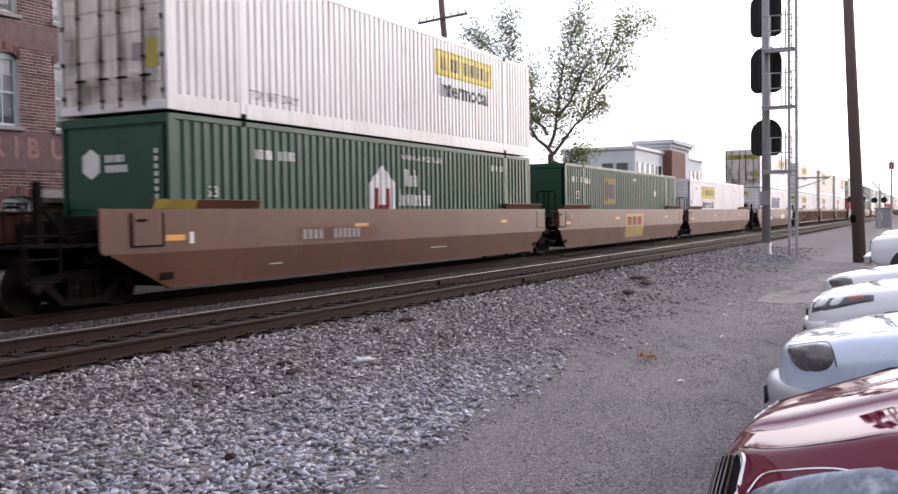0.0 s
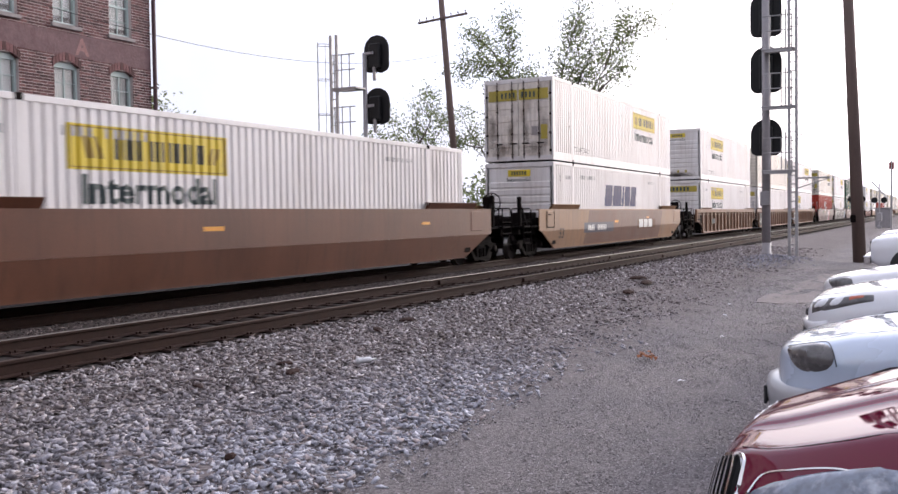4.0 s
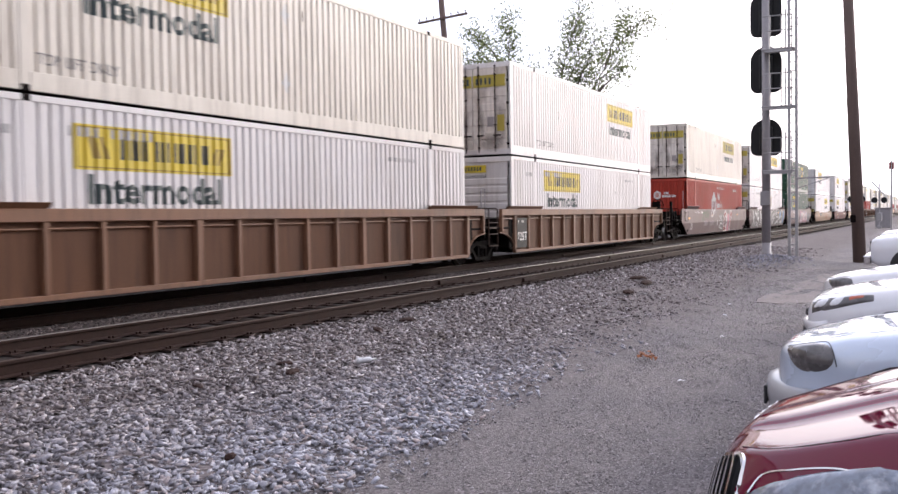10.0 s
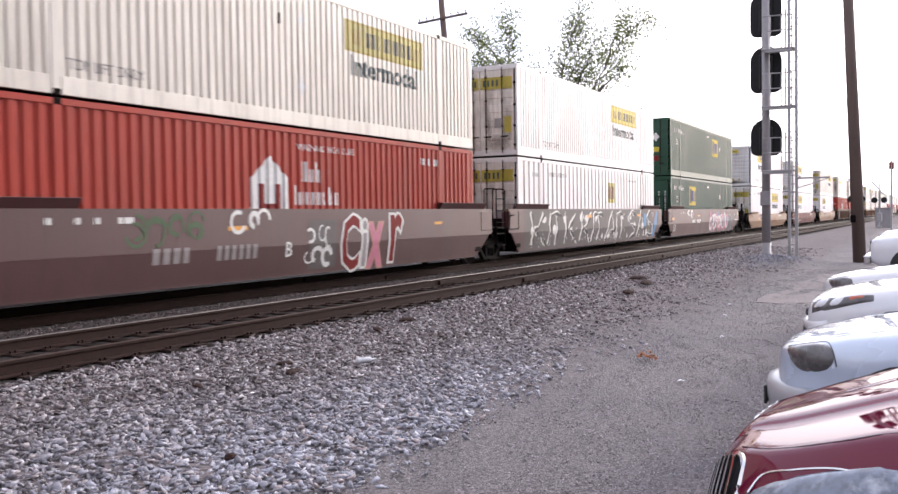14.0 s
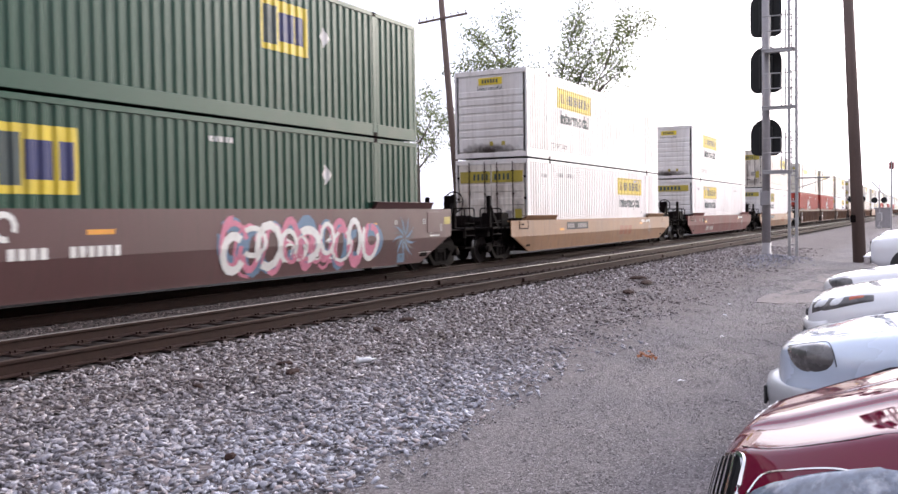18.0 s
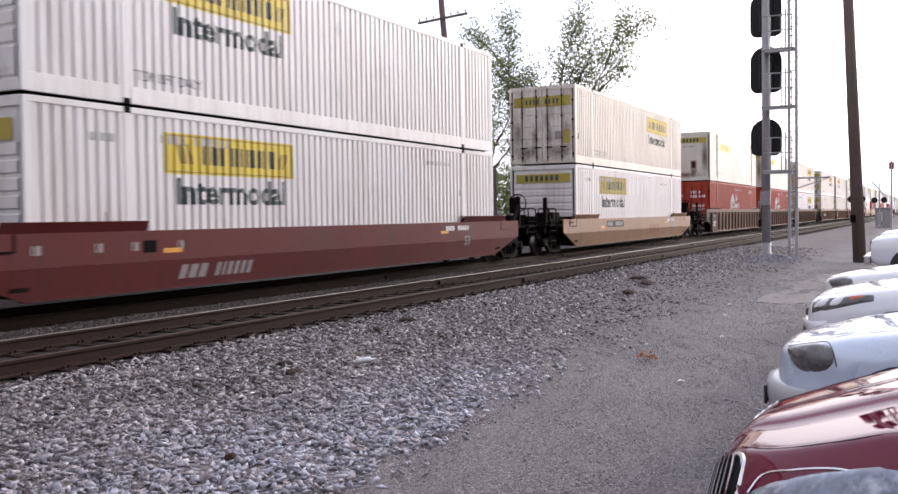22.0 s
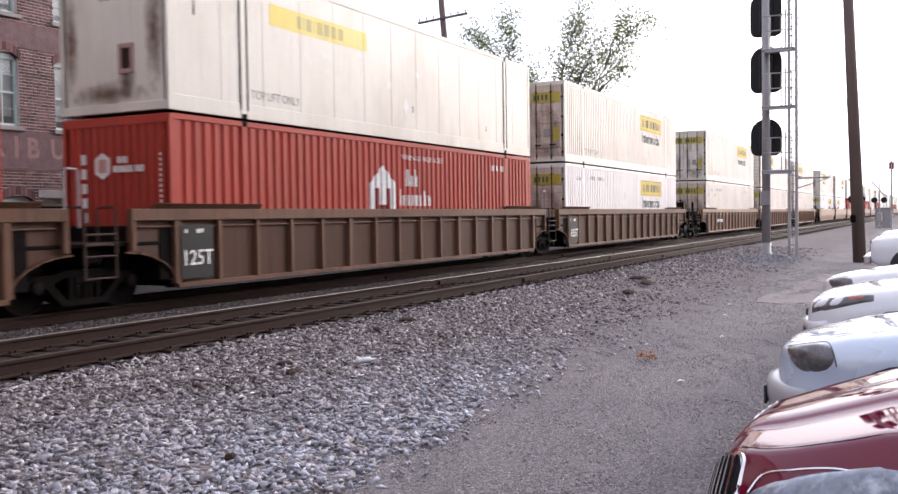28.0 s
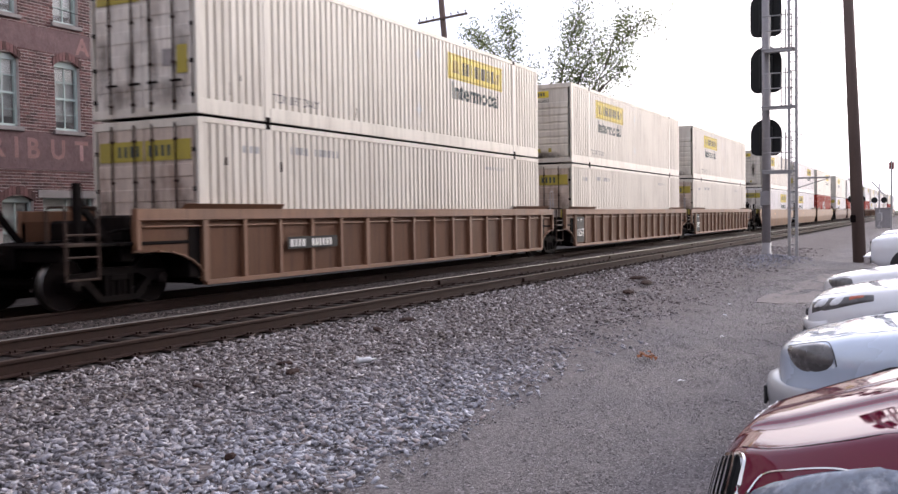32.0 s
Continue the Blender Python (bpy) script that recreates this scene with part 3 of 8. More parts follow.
def make_ground():
    xs = [-3000, -800, -200, -60, -20, -8] + steps(-4, 60, 160, 1.25) + [70, 85, 110, 150, 220, 400, 900, 3000]
    ys = [-3000, -800, -200, -60, -20, -8, -4] + [-2 + 0.2 * i for i in range(105)] + [22, 30, 45, 70, 120, 250, 700, 3000]
    g = np.array([(x, y, ground_z(x, y)) for y in ys for x in xs])
    rng = np.random.default_rng(3)
    near = (g[:, 0] > -5) & (g[:, 0] < 65) & (g[:, 1] > -3) & (g[:, 1] < 19)
    g[:, 2] += np.where(near, rng.normal(0, 0.008, len(g)), 0)
    b = Build()
    nx = len(xs)
    b.v = [tuple(p) for p in g]
    for j in range(len(ys) - 1):
        for i in range(nx - 1):
            a = j * nx + i
            b.face(a, a + 1, a + nx + 1, a + nx)
    tagged(new("ground", b.mesh("ground", ground_material(), True)), "grey-brown gravel lot running into a stone ballast bank", "ground", kind="structure")


make_ground()

def stone_kinds(count, seed):
    """A few broken stones, each the hull of some scattered corners: (corners, triangles)."""
    rng = random.Random(seed)
    out = []
    for k in range(count):
        bm = bmesh.new()
        for j in range(rng.choice((7, 8, 9))):
            v = Vector((rng.uniform(-1, 1), rng.uniform(-1, 1), rng.uniform(-1, 1)))
            v = v.normalized() * rng.uniform(0.75, 1.1)
            bm.verts.new((v.x, v.y * rng.uniform(0.75, 1.0), v.z * rng.uniform(0.7, 1.0)))
        res = bmesh.ops.convex_hull(bm, input=bm.verts[:])
        spare = [g for g in res["geom_interior"] if isinstance(g, bmesh.types.BMVert)]
        bmesh.ops.delete(bm, geom=spare, context="VERTS")
        bmesh.ops.triangulate(bm, faces=bm.faces[:])
        bm.verts.index_update()
        out.append((np.array([tuple(v.co) for v in bm.verts]), np.array([[v.index for v in f.verts] for f in bm.faces])))
        bm.free()
    return out


STONES = stone_kinds(26, 17)


def scatter_stones(name, label, pts, lo, hi, seed, material="stone"):
    """Many broken stones as one mesh. pts: an array of places."""
    rng = np.random.default_rng(seed)
    kinds = rng.integers(0, len(STONES), len(pts))
    vs, fs, base = [], [], 0
    for k, (corner, tri) in enumerate(STONES):
        q = pts[kinds == k]
        n = len(q)
        if not n:
            continue
        size = lo + (hi - lo) * rng.random((n, 1)) ** 1.8
        x, y, z = (corner[None, :, i] * size * 0.5 * rng.uniform(u0, u1, (n, 1)) for i, (u0, u1) in enumerate(((0.9, 1.4), (0.65, 1.1), (0.36, 0.64))))
        a, t, w = rng.uniform(0, math.tau, (n, 1)), rng.normal(0, 0.34, (n, 1)), rng.normal(0, 0.34, (n, 1))
        y, z = y * np.cos(t) - z * np.sin(t), y * np.sin(t) + z * np.cos(t)
        x, z = x * np.cos(w) + z * np.sin(w), z * np.cos(w) - x * np.sin(w)
        x, y = x * np.cos(a) - y * np.sin(a), x * np.sin(a) + y * np.cos(a)
        z = z + size * rng.uniform(-0.02, 0.30, (n, 1))
        vs.append((np.stack([x, y, z], -1) + q[:, None]).reshape(-1, 3))
        fs.append((tri[None] + (np.arange(n) * len(corner))[:, None, None]).reshape(-1, 3) + base)
        base += n * len(corner)
    v, f = np.concatenate(vs), np.concatenate(fs)
    me = bpy.data.meshes.new(name)
    me.vertices.add(len(v))
    me.vertices.foreach_set("co", v.astype(np.float32).ravel())
    me.loops.add(len(f) * 3)
    me.loops.foreach_set("vertex_index", f.astype(np.int32).ravel())
    me.polygons.add(len(f))
    me.polygons.foreach_set("loop_start", np.arange(len(f), dtype=np.int32) * 3)
    me.update(calc_edges=True)
    me.materials.append(MAT[material])
    return tagged(new(name, me), label, "gravel", kind="stuff")


def bank_places(x0, x1, y0, y1, density, seed, ragged=0.0, wedge=True):
    rng = np.random.default_rng(seed)
    n = int((x1 - x0) * (y1 - y0) * density)
    p = np.stack([rng.uniform(x0, x1, n), rng.uniform(y0, y1, n)], 1)
    keep = np.ones(n, bool)
    if wedge:
        keep &= p[:, 1] < 1.36 * p[:, 0] + 0.6
    if ragged:
        edge = np.interp(p[:, 0], (4, 5, 7.7, 9.6, 12.3, 15, 19.4, 30), (3.4, 3.45, 3.55, 3.65, 3.85, 4.0, 4.3, 4.5)) + ragged * (0.12 * np.sin(p[:, 0] * 1.9) + 0.10 * np.sin(p[:, 0] * 4.3 + 1)) + rng.normal(0, ragged * 0.30, n)
        keep &= p[:, 1] > edge
        keep &= rng.random(n) < np.where(p[:, 0] < 7.5, 1.0, np.clip((p[:, 1] - edge) / np.clip(0.35 * (p[:, 0] - 7.0), 0.2, 2.2), 0.22, 1.0))
    p = p[keep]
    return np.array([(x, y, ground_z(x, y)) for x, y in p])


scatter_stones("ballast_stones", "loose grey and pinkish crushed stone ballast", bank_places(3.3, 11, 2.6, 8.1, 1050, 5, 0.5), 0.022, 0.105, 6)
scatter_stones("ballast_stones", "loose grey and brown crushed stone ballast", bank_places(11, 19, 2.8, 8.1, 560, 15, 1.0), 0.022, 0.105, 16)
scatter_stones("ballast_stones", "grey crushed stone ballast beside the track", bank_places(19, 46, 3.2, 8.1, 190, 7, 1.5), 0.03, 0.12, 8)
scatter_stones("ballast_stones", "stone ballast between the two tracks", bank_places(6, 40, 10.0, 11.25, 420, 9), 0.03, 0.075, 10, "grimestone")
scatter_stones("ballast_stones", "pale bluish stones heaped at the foot of the signal", np.array([(x, y, ground_z(x, y)) for x, y in np.random.default_rng(2).normal((33.0, 4.7), (1.6, 0.5), (2600, 2))]), 0.03, 0.09, 13, "bluestone")
scatter_stones("lot_pebbles", "loose pebbles and grit on the gravel lot", bank_places(3.6, 13, 0.2, 4.8, 1100, 11), 0.006, 0.026, 12, "grit")
scatter_stones("lot_pebbles", "loose pebbles and grit on the far gravel lot", bank_places(13, 30, 0.6, 4.8, 420, 31), 0.008, 0.036, 32, "grit")
scatter_stones("lot_pebbles", "loose bluish stones under the nose of the red car", np.array([(x, y, ground_z(x, y)) for x, y in np.random.default_rng(22).normal((4.15, 0.98), (0.28, 0.16), (420, 2))]), 0.015, 0.05, 33, "bluestone")


# ---- tracks ----
RAIL_PROF = [(-0.066, -0.172), (0.066, -0.172), (0.066, -0.160), (0.012, -0.145), (0.010, -0.045), (0.035, -0.036), (0.036, -0.006), (-0.036, -0.006), (-0.035, -0.036), (-0.010, -0.045), (-0.012, -0.145), (-0.066, -0.160)]


def track(yc, x0, x1, seed, plates):
    for side in (-1, 1):
        rail = thing("rail", "rusty steel rail with a polished bright head, spiked to timber ties", "rail", pose(0, yc + side * 0.7525, 0), group="rails of the tracks", kind="structure")
        part("web", shape(lambda b: b.prism(RAIL_PROF, 0, x0, x1), "web", "rail"), rail)
        # the -y rail has a dull brown head, the +y rail a bright one
        part("running_surface", shape(lambda b: b.prism([(-0.036, -0.006), (0.036, -0.006), (0.033, -0.001), (0.022, 0.0), (-0.022, 0.0), (-0.033, -0.001)], 0, x0, x1), "running_surface", "dullhead" if side < 0 else "railhead"), rail, "dull brown rail head" if side < 0 else "polished bright rail head")
        bar = kept(("joint_bar",), lambda b: b.box(-0.45, 0.45, -0.062, 0.062, -0.13, -0.045, 0.006), "rail")
        for x in (20.4, 33.0, 45.5):
            part("joint_bar", bar, rail, at=pose(x - (1.3 if side > 0 else 0), 0, 0))
    rng = random.Random(seed)
    tie_me = [shape(lambda b: b.box(-0.115, 0.115, -1.3 - 0.05 * k, 1.3, -0.33, -0.176, 0.012), "tie", "tie") for k in range(3)]
    plate = kept(("tie_plate",), lambda b: (b.box(-0.095, 0.095, -0.17, 0.17, -0.177, -0.166, 0.003), b.box(-0.05, -0.02, -0.10, -0.066, -0.172, -0.135), b.box(0.02, 0.05, -0.10, -0.066, -0.172, -0.135), b.box(-0.05, -0.02, 0.066, 0.10, -0.172, -0.135), b.box(0.02, 0.05, 0.066, 0.10, -0.172, -0.135)), "rail")
    n = 0
    x = 2.0
    bed = thing("track_bed", "weathered timber ties under the rails", "railway ties", pose(0, yc, 0), kind="structure")
    while x < 150 and n < 290:
        tie = part("tie", tie_me[n % 3], bed, at=pose(x + rng.uniform(-0.02, 0.02), rng.uniform(-0.03, 0.03), rng.uniform(-0.012, 0.0), 0, 0, rng.uniform(-1.5, 1.5)))
        if x < plates:
            for side in (-1, 1):
                part("tie_plate", plate, tie, at=pose(0, side * 0.7525, 0))
        x += 0.508
        n += 1


track(TRACK_A, -40, 700, 1, 42)
track(TRACK_B, -40, 700, 2, 0)


# ---- containers ----
CL, CW, CH = 16.154, 1.295, 2.896       # length, half width, height of a 53-foot box
POST = 1.98                              # how far the lifting posts stand in from the ends
WAVES = {"rib": (0.2077, (0.128, 0.017, 0.045, 0.0177), 0.038), "trap": (0.2525, (0.098, 0.038, 0.078, 0.0385), 0.036), "wide": (0.42, (0.31, 0.020, 0.070, 0.020), 0.036), "flat": (1.22, (1.20, 0.006, 0.008, 0.006), 0.006)}
SKIN = CW - 0.012


def wave(style):
    """Break points (x, depth) of a side wall's folds from end to end."""
    per, segs, dep = WAVES[style]
    x, out = 0.14, [(0.14, 0.0)]
    while x + per < CL - 0.14:
        for s, d in zip(segs, (0.0, dep, dep, 0.0)):
            x += s
            out.append((x, d))
    out.append((CL - 0.14, 0.0))
    return out


WAVE = {k: wave(k) for k in WAVES}


def side_wall(style):
    def fill(b):
        pts = WAVE[style]
        b.sweep([[(x, d - SKIN, z) for x, d in pts] for z in (0.17, CH - 0.11)], caps=False, close=False)
    return fill


def skin_panel(style, x0, x1, z0, z1, lift=0.004):
    """A painted panel that follows the folds of a side wall."""
    def fill(b):
        pts = [(x0, None)] + [(x, d) for x, d in WAVE[style] if x0 < x < x1] + [(x1, None)]
        xs = [p[0] for p in WAVE[style]]
        ds = [p[1] for p in WAVE[style]]
        rows = [(x, float(np.interp(x, xs, ds))) for x, _ in pts]
        b.sweep([[(x, d - SKIN - lift, z) for x, d in rows] for z in (z0, z1)], caps=False, close=False)
    return fill


def lettering(text, height, mat, name="lettering", shear=0.0, width=0.0, bold=0.0):
    """A flat mesh of words in the x-z plane, the lower left corner at the origin."""
    key = ("text", text, height, mat, shear, width, bold)
    if key in MESHES:
        return MESHES[key]
    cu = bpy.data.curves.new(name, "FONT")
    cu.body, cu.resolution_u, cu.shear, cu.offset = text, 2, shear, bold
    ob = bpy.data.objects.new(name, cu)
    me = bpy.data.meshes.new_from_object(ob)
    me.name = name
    bpy.data.objects.remove(ob)
    v = np.array([tuple(p.co) for p in me.vertices])
    lo, hi = v.min(0), v.max(0)
    k = height / (hi[1] - lo[1])
    stretch = width / ((hi[0] - lo[0]) * k) if width else 1.0
    for p in me.vertices:
        p.co = ((p.co.x - lo[0]) * k * stretch, 0, (p.co.y - lo[1]) * k)
    me.materials.clear()
    me.materials.append(MAT[mat])
    MESHES[key] = me
    return me


def on_skin(me, style, x, z, key, lift=0.005):
    """A copy of a flat mesh laid into the folds of a side wall at x, z."""
    key = ("skin", key, style, round(x, 3), round(z, 3))
    if key in MESHES:
        return MESHES[key]
    bm = bmesh.new()
    bm.from_mesh(me)
    bmesh.ops.translate(bm, verts=bm.verts[:], vec=(x, 0, z))
    x1 = max(v.co.x for v in bm.verts)
    for wx, _ in WAVE[style]:
        if x < wx < x1:
            bmesh.ops.bisect_plane(bm, geom=bm.verts[:] + bm.edges[:] + bm.faces[:], plane_co=(wx, 0, 0), plane_no=(1, 0, 0))
    xs = [p[0] for p in WAVE[style]]
    ds = [p[1] for p in WAVE[style]]
    for v in bm.verts:
        v.co.y = float(np.interp(v.co.x, xs, ds)) - SKIN - lift
    out = bpy.data.meshes.new(me.name)
    bm.to_mesh(out)
    bm.free()
    for m in me.materials:
        out.materials.append(m)
    MESHES[key] = out
    return out


def bars(widths, height, mat, gap=0.3, slant=0.0):
    """A row of plain bars in place of writing, in the x-z plane."""
    def fill(b):
        x = 0.0
        for w in widths:
            if w > 0:
                b.poly([(x, 0, 0), (x + w, 0, 0), (x + w + slant * height, 0, height), (x + slant * height, 0, height)])
            x += abs(w) + gap * height
    return kept(("bars", tuple(widths), height, mat, gap, slant), fill, mat)


def strokes(sizes, gap=0.055):
    """Upright strokes of given (width, height) side by side."""
    out, x = [], 0.0
    for w, h in sizes:
        out.append([(x, 0), (x + w, 0), (x + w, h), (x, h)])
        x += w + gap
    return out


def outline(polys, mat, key):
    """Plain flat shapes in the x-z plane."""
    def fill(b):
        for p in polys:
            b.poly([(x, 0, z) for x, z in p])
    return kept(("outline", key, mat), fill, mat)


def frame_parts(root, col, upper):
    rail_z = 0.30 if upper else 0.17
    for s in (-1, 1):
        def top(b):
            b.box(0.10, CL - 0.10, s * CW - 0.04 * (s > 0), s * CW + 0.04 * (s < 0), CH - 0.115, CH - 0.012, 0.008)
        part("top_rail", kept(("top_rail", col, s), top, col), root)

        def low(b):
            for a, e in ((0.12, POST - 0.09), (POST + 0.09, CL - POST - 0.09), (CL - POST + 0.09, CL - 0.12)):
                b.box(a, e, s * (CW - 0.002) - 0.05 * (s > 0), s * (CW - 0.002) + 0.05 * (s < 0), 0.018, rail_z, 0.008)
        part("bottom_rail", kept(("bottom_rail", col, s, upper), low, col), root)
        for x, w in ((0.07, 0.14), (POST, 0.17), (CL - POST, 0.17), (CL - 0.07, 0.14)):
            end = w < 0.15
            post = kept(("corner_post" if end else "lifting_post", col, s), lambda b: b.box(-w / 2, w / 2, s * CW - 0.07 * (s > 0), s * CW + 0.07 * (s < 0), 0.02, CH - 0.02, 0.01), col)
            part("corner_post" if end else "lifting_post", post, root, at=pose(x, 0, 0))
            cast = kept(("corner_casting", s), lambda b: (b.box(-0.085, 0.085, s * (CW + 0.004) - 0.16 * (s > 0), s * (CW + 0.004) + 0.16 * (s < 0), -0.002, 0.118, 0.015)), "dark")
            if not end and s < 0:
                part("corner_casting", cast, root, at=pose(x, 0, 0))
                part("corner_casting", cast, root, at=pose(x, 0, CH - 0.12))
    for x in (0.05, CL - 0.05):
        beam = kept(("end_beam", col), lambda b: b.box(-0.045, 0.045, -CW + 0.07, CW - 0.07, 0.03, 0.19, 0.01), col)
        part("end_beam", beam, root, at=pose(x, 0, 0))
        part("end_beam", beam, root, at=pose(x, 0, CH - 0.205))
    part("roof", kept(("roof", col), lambda b: b.box(0.06, CL - 0.06, -CW + 0.035, CW - 0.035, CH - 0.06, CH - 0.02, 0.006), col), root)
    part("floor_frame", kept(("floor_frame",), lambda b: b.box(0.1, CL - 0.1, -CW + 0.055, CW - 0.055, 0.06, 0.16), "dark"), root, "dark steel underframe")


def door_end(root, col, x, face, logo):
    """Two doors with locking bars. face: -1 looks towards -x."""
    f = lambda d: x + face * d
    lo, hi = (lambda a, c: min(f(a), f(c))), (lambda a, c: max(f(a), f(c)))
    for s in (-1, 1):
        def leaf(b):
            y0, y1 = (0.012, CW - 0.13) if s > 0 else (-CW + 0.13, -0.012)
            prof = [(-0.045, 0.17), (0.0, 0.17)]
            for z in (0.62, 1.06, 1.5, 1.94, 2.3):
                prof += [(0.0, z - 0.12), (0.014, z - 0.10), (0.014, z + 0.10), (0.0, z + 0.12)]
            prof += [(0.0, CH - 0.14), (-0.045, CH - 0.14)]
            b.sweep([[(f(d), y, z) for d, z in prof] for y in (y0, y1)])
        door = part("door", kept(("door", col, s, face), leaf, col), root)
        for k, y in enumerate((0.22, 0.78)):
            def rod(b):
                yy = s * y
                b.rod((f(0.05), yy, 0.10), (f(0.05), yy, CH - 0.10), 0.017, n=8)
                for z in (0.25, 0.95, 1.75, 2.5):
                    b.box(min(f(0.01), f(0.075)), max(f(0.01), f(0.075)), yy - 0.032, yy + 0.032, z - 0.022, z + 0.022, 0.004)
            part("locking_bar", kept(("locking_bar", s, k, face), rod, "rail"), door, "grimy steel locking bar")

            def grip(b):
                yy = s * y
                b.box(min(f(0.055), f(0.085)), max(f(0.055), f(0.085)), yy - 0.20, yy + 0.06, 0.60, 0.64, 0.006)
            part("door_handle", kept(("door_handle", s, k, face), grip, "dark"), door)
        if col.startswith("door"):
            for k, (yw, w, h, z) in enumerate(((0.62, 1.3, 0.75, 0.05), (0.95, 0.5, 1.6, 0.3), (0.30, 0.35, 1.2, 0.4))):
                y = s * yw
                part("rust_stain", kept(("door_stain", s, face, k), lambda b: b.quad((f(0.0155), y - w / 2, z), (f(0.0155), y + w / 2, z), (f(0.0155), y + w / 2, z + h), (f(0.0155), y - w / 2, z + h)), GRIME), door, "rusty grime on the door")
        for z in (0.35, 0.95, 1.6, 2.3):
            part("hinge", kept(("hinge", s, face), lambda b: b.box(min(f(0.0), f(0.04)), max(f(0.0), f(0.04)), s * (CW - 0.10) - 0.035, s * (CW - 0.10) + 0.035, -0.04, 0.04, 0.006), "dark"), door, at=pose(0, 0, z))
        if logo:
            yy0, yy1 = (0.03, 1.12) if s > 0 else (-1.12, -0.03)
            part("logo_panel", kept(("doorlogo", s, face, logo), lambda b: b.box(min(f(0.008), f(0.022)), max(f(0.008), f(0.022)), yy0, yy1, 2.13, 2.50), logo), door, "yellow company panel")

            def marks(b):
                w = 0.07
                for i in range(4):
                    y0 = s * (0.12 + 0.15 * i)
                    b.box(min(f(0.023), f(0.027)), max(f(0.023), f(0.027)), min(y0, y0 + s * w), max(y0, y0 + s * w), 2.21, 2.41)
            part("logo_mark", kept(("doormarks", s, face), marks, "ink"), door, "dark logo shapes on yellow")
    if col == "green":
        for y, z, w, h, mt in ((0.62, 2.1, 0.36, 0.30, "yellow"), (-0.55, 1.2, 0.30, 0.24, "yellow"), (-0.55, 0.75, 0.26, 0.26, "logo_red"), (0.62, 1.45, 0.20, 0.12, "chalk")):
            part("placard", kept(("gplac", face, y, z), lambda b: b.box(lo(0.012, 0.022), hi(0.012, 0.022), y - w / 2, y + w / 2, z, z + h), mt), root, "small coloured placard")
        part("placard", kept(("gdia", face), lambda b: b.poly([(f(0.02), -0.55, 1.72), (f(0.02), -0.36, 1.95), (f(0.02), -0.55, 2.18), (f(0.02), -0.74, 1.95)]), "chalk"), root, "white diamond placard")
    if col == "red":
        turn = pose(0, 0, 0, 0, 0, 90 * face)
        for y, z, ws, h in ((-0.14, 2.18, (0.09, 0.09, 0.06, -0.04, 0.09), 0.16), (-0.14, 1.94, (0.09, 0.09, 0.09, -0.02, 0.09, 0.09, 0.09), 0.16), (-0.2, 1.40, (0.06,) * 8, 0.12), (-0.2, 1.20, (0.06,) * 8, 0.12), (0.78, 2.0, (0.05,) * 6, 0.10)):
            part("stencil", bars(ws, h, "chalk", 0.3), root, "row of white stencil marks", at=Matrix.Translation((f(0.024), y, z)) @ turn)
        part("lettering", lettering("53'", 0.24, "chalk"), root, "white stencilled 53", at=Matrix.Translation((f(0.024), 1.05, 1.36)) @ turn)
        part("logo_badge", outline([[(-0.28, -0.2), (0, -0.36), (0.28, -0.2), (0.28, 0.2), (0, 0.36), (-0.28, 0.2)]], "chalk", "hexagon"), root, "white hexagonal badge", at=Matrix.Translation((f(0.024), 0.95, 2.0)) @ turn @ Matrix.Scale(0.55, 4))
    if logo:
        part("placard", kept(("placard", face, logo), lambda b: b.box(min(f(0.012), f(0.022)), max(f(0.012), f(0.022)), -1.08, -0.84, 0.75, 1.25), logo), root, "yellow notice plate")
        part("placard", kept(("placard2", face), lambda b: b.box(min(f(0.012), f(0.020)), max(f(0.012), f(0.020)), -0.72, -0.50, 0.9, 1.2), "stonesill"), root, "grey notice plate")


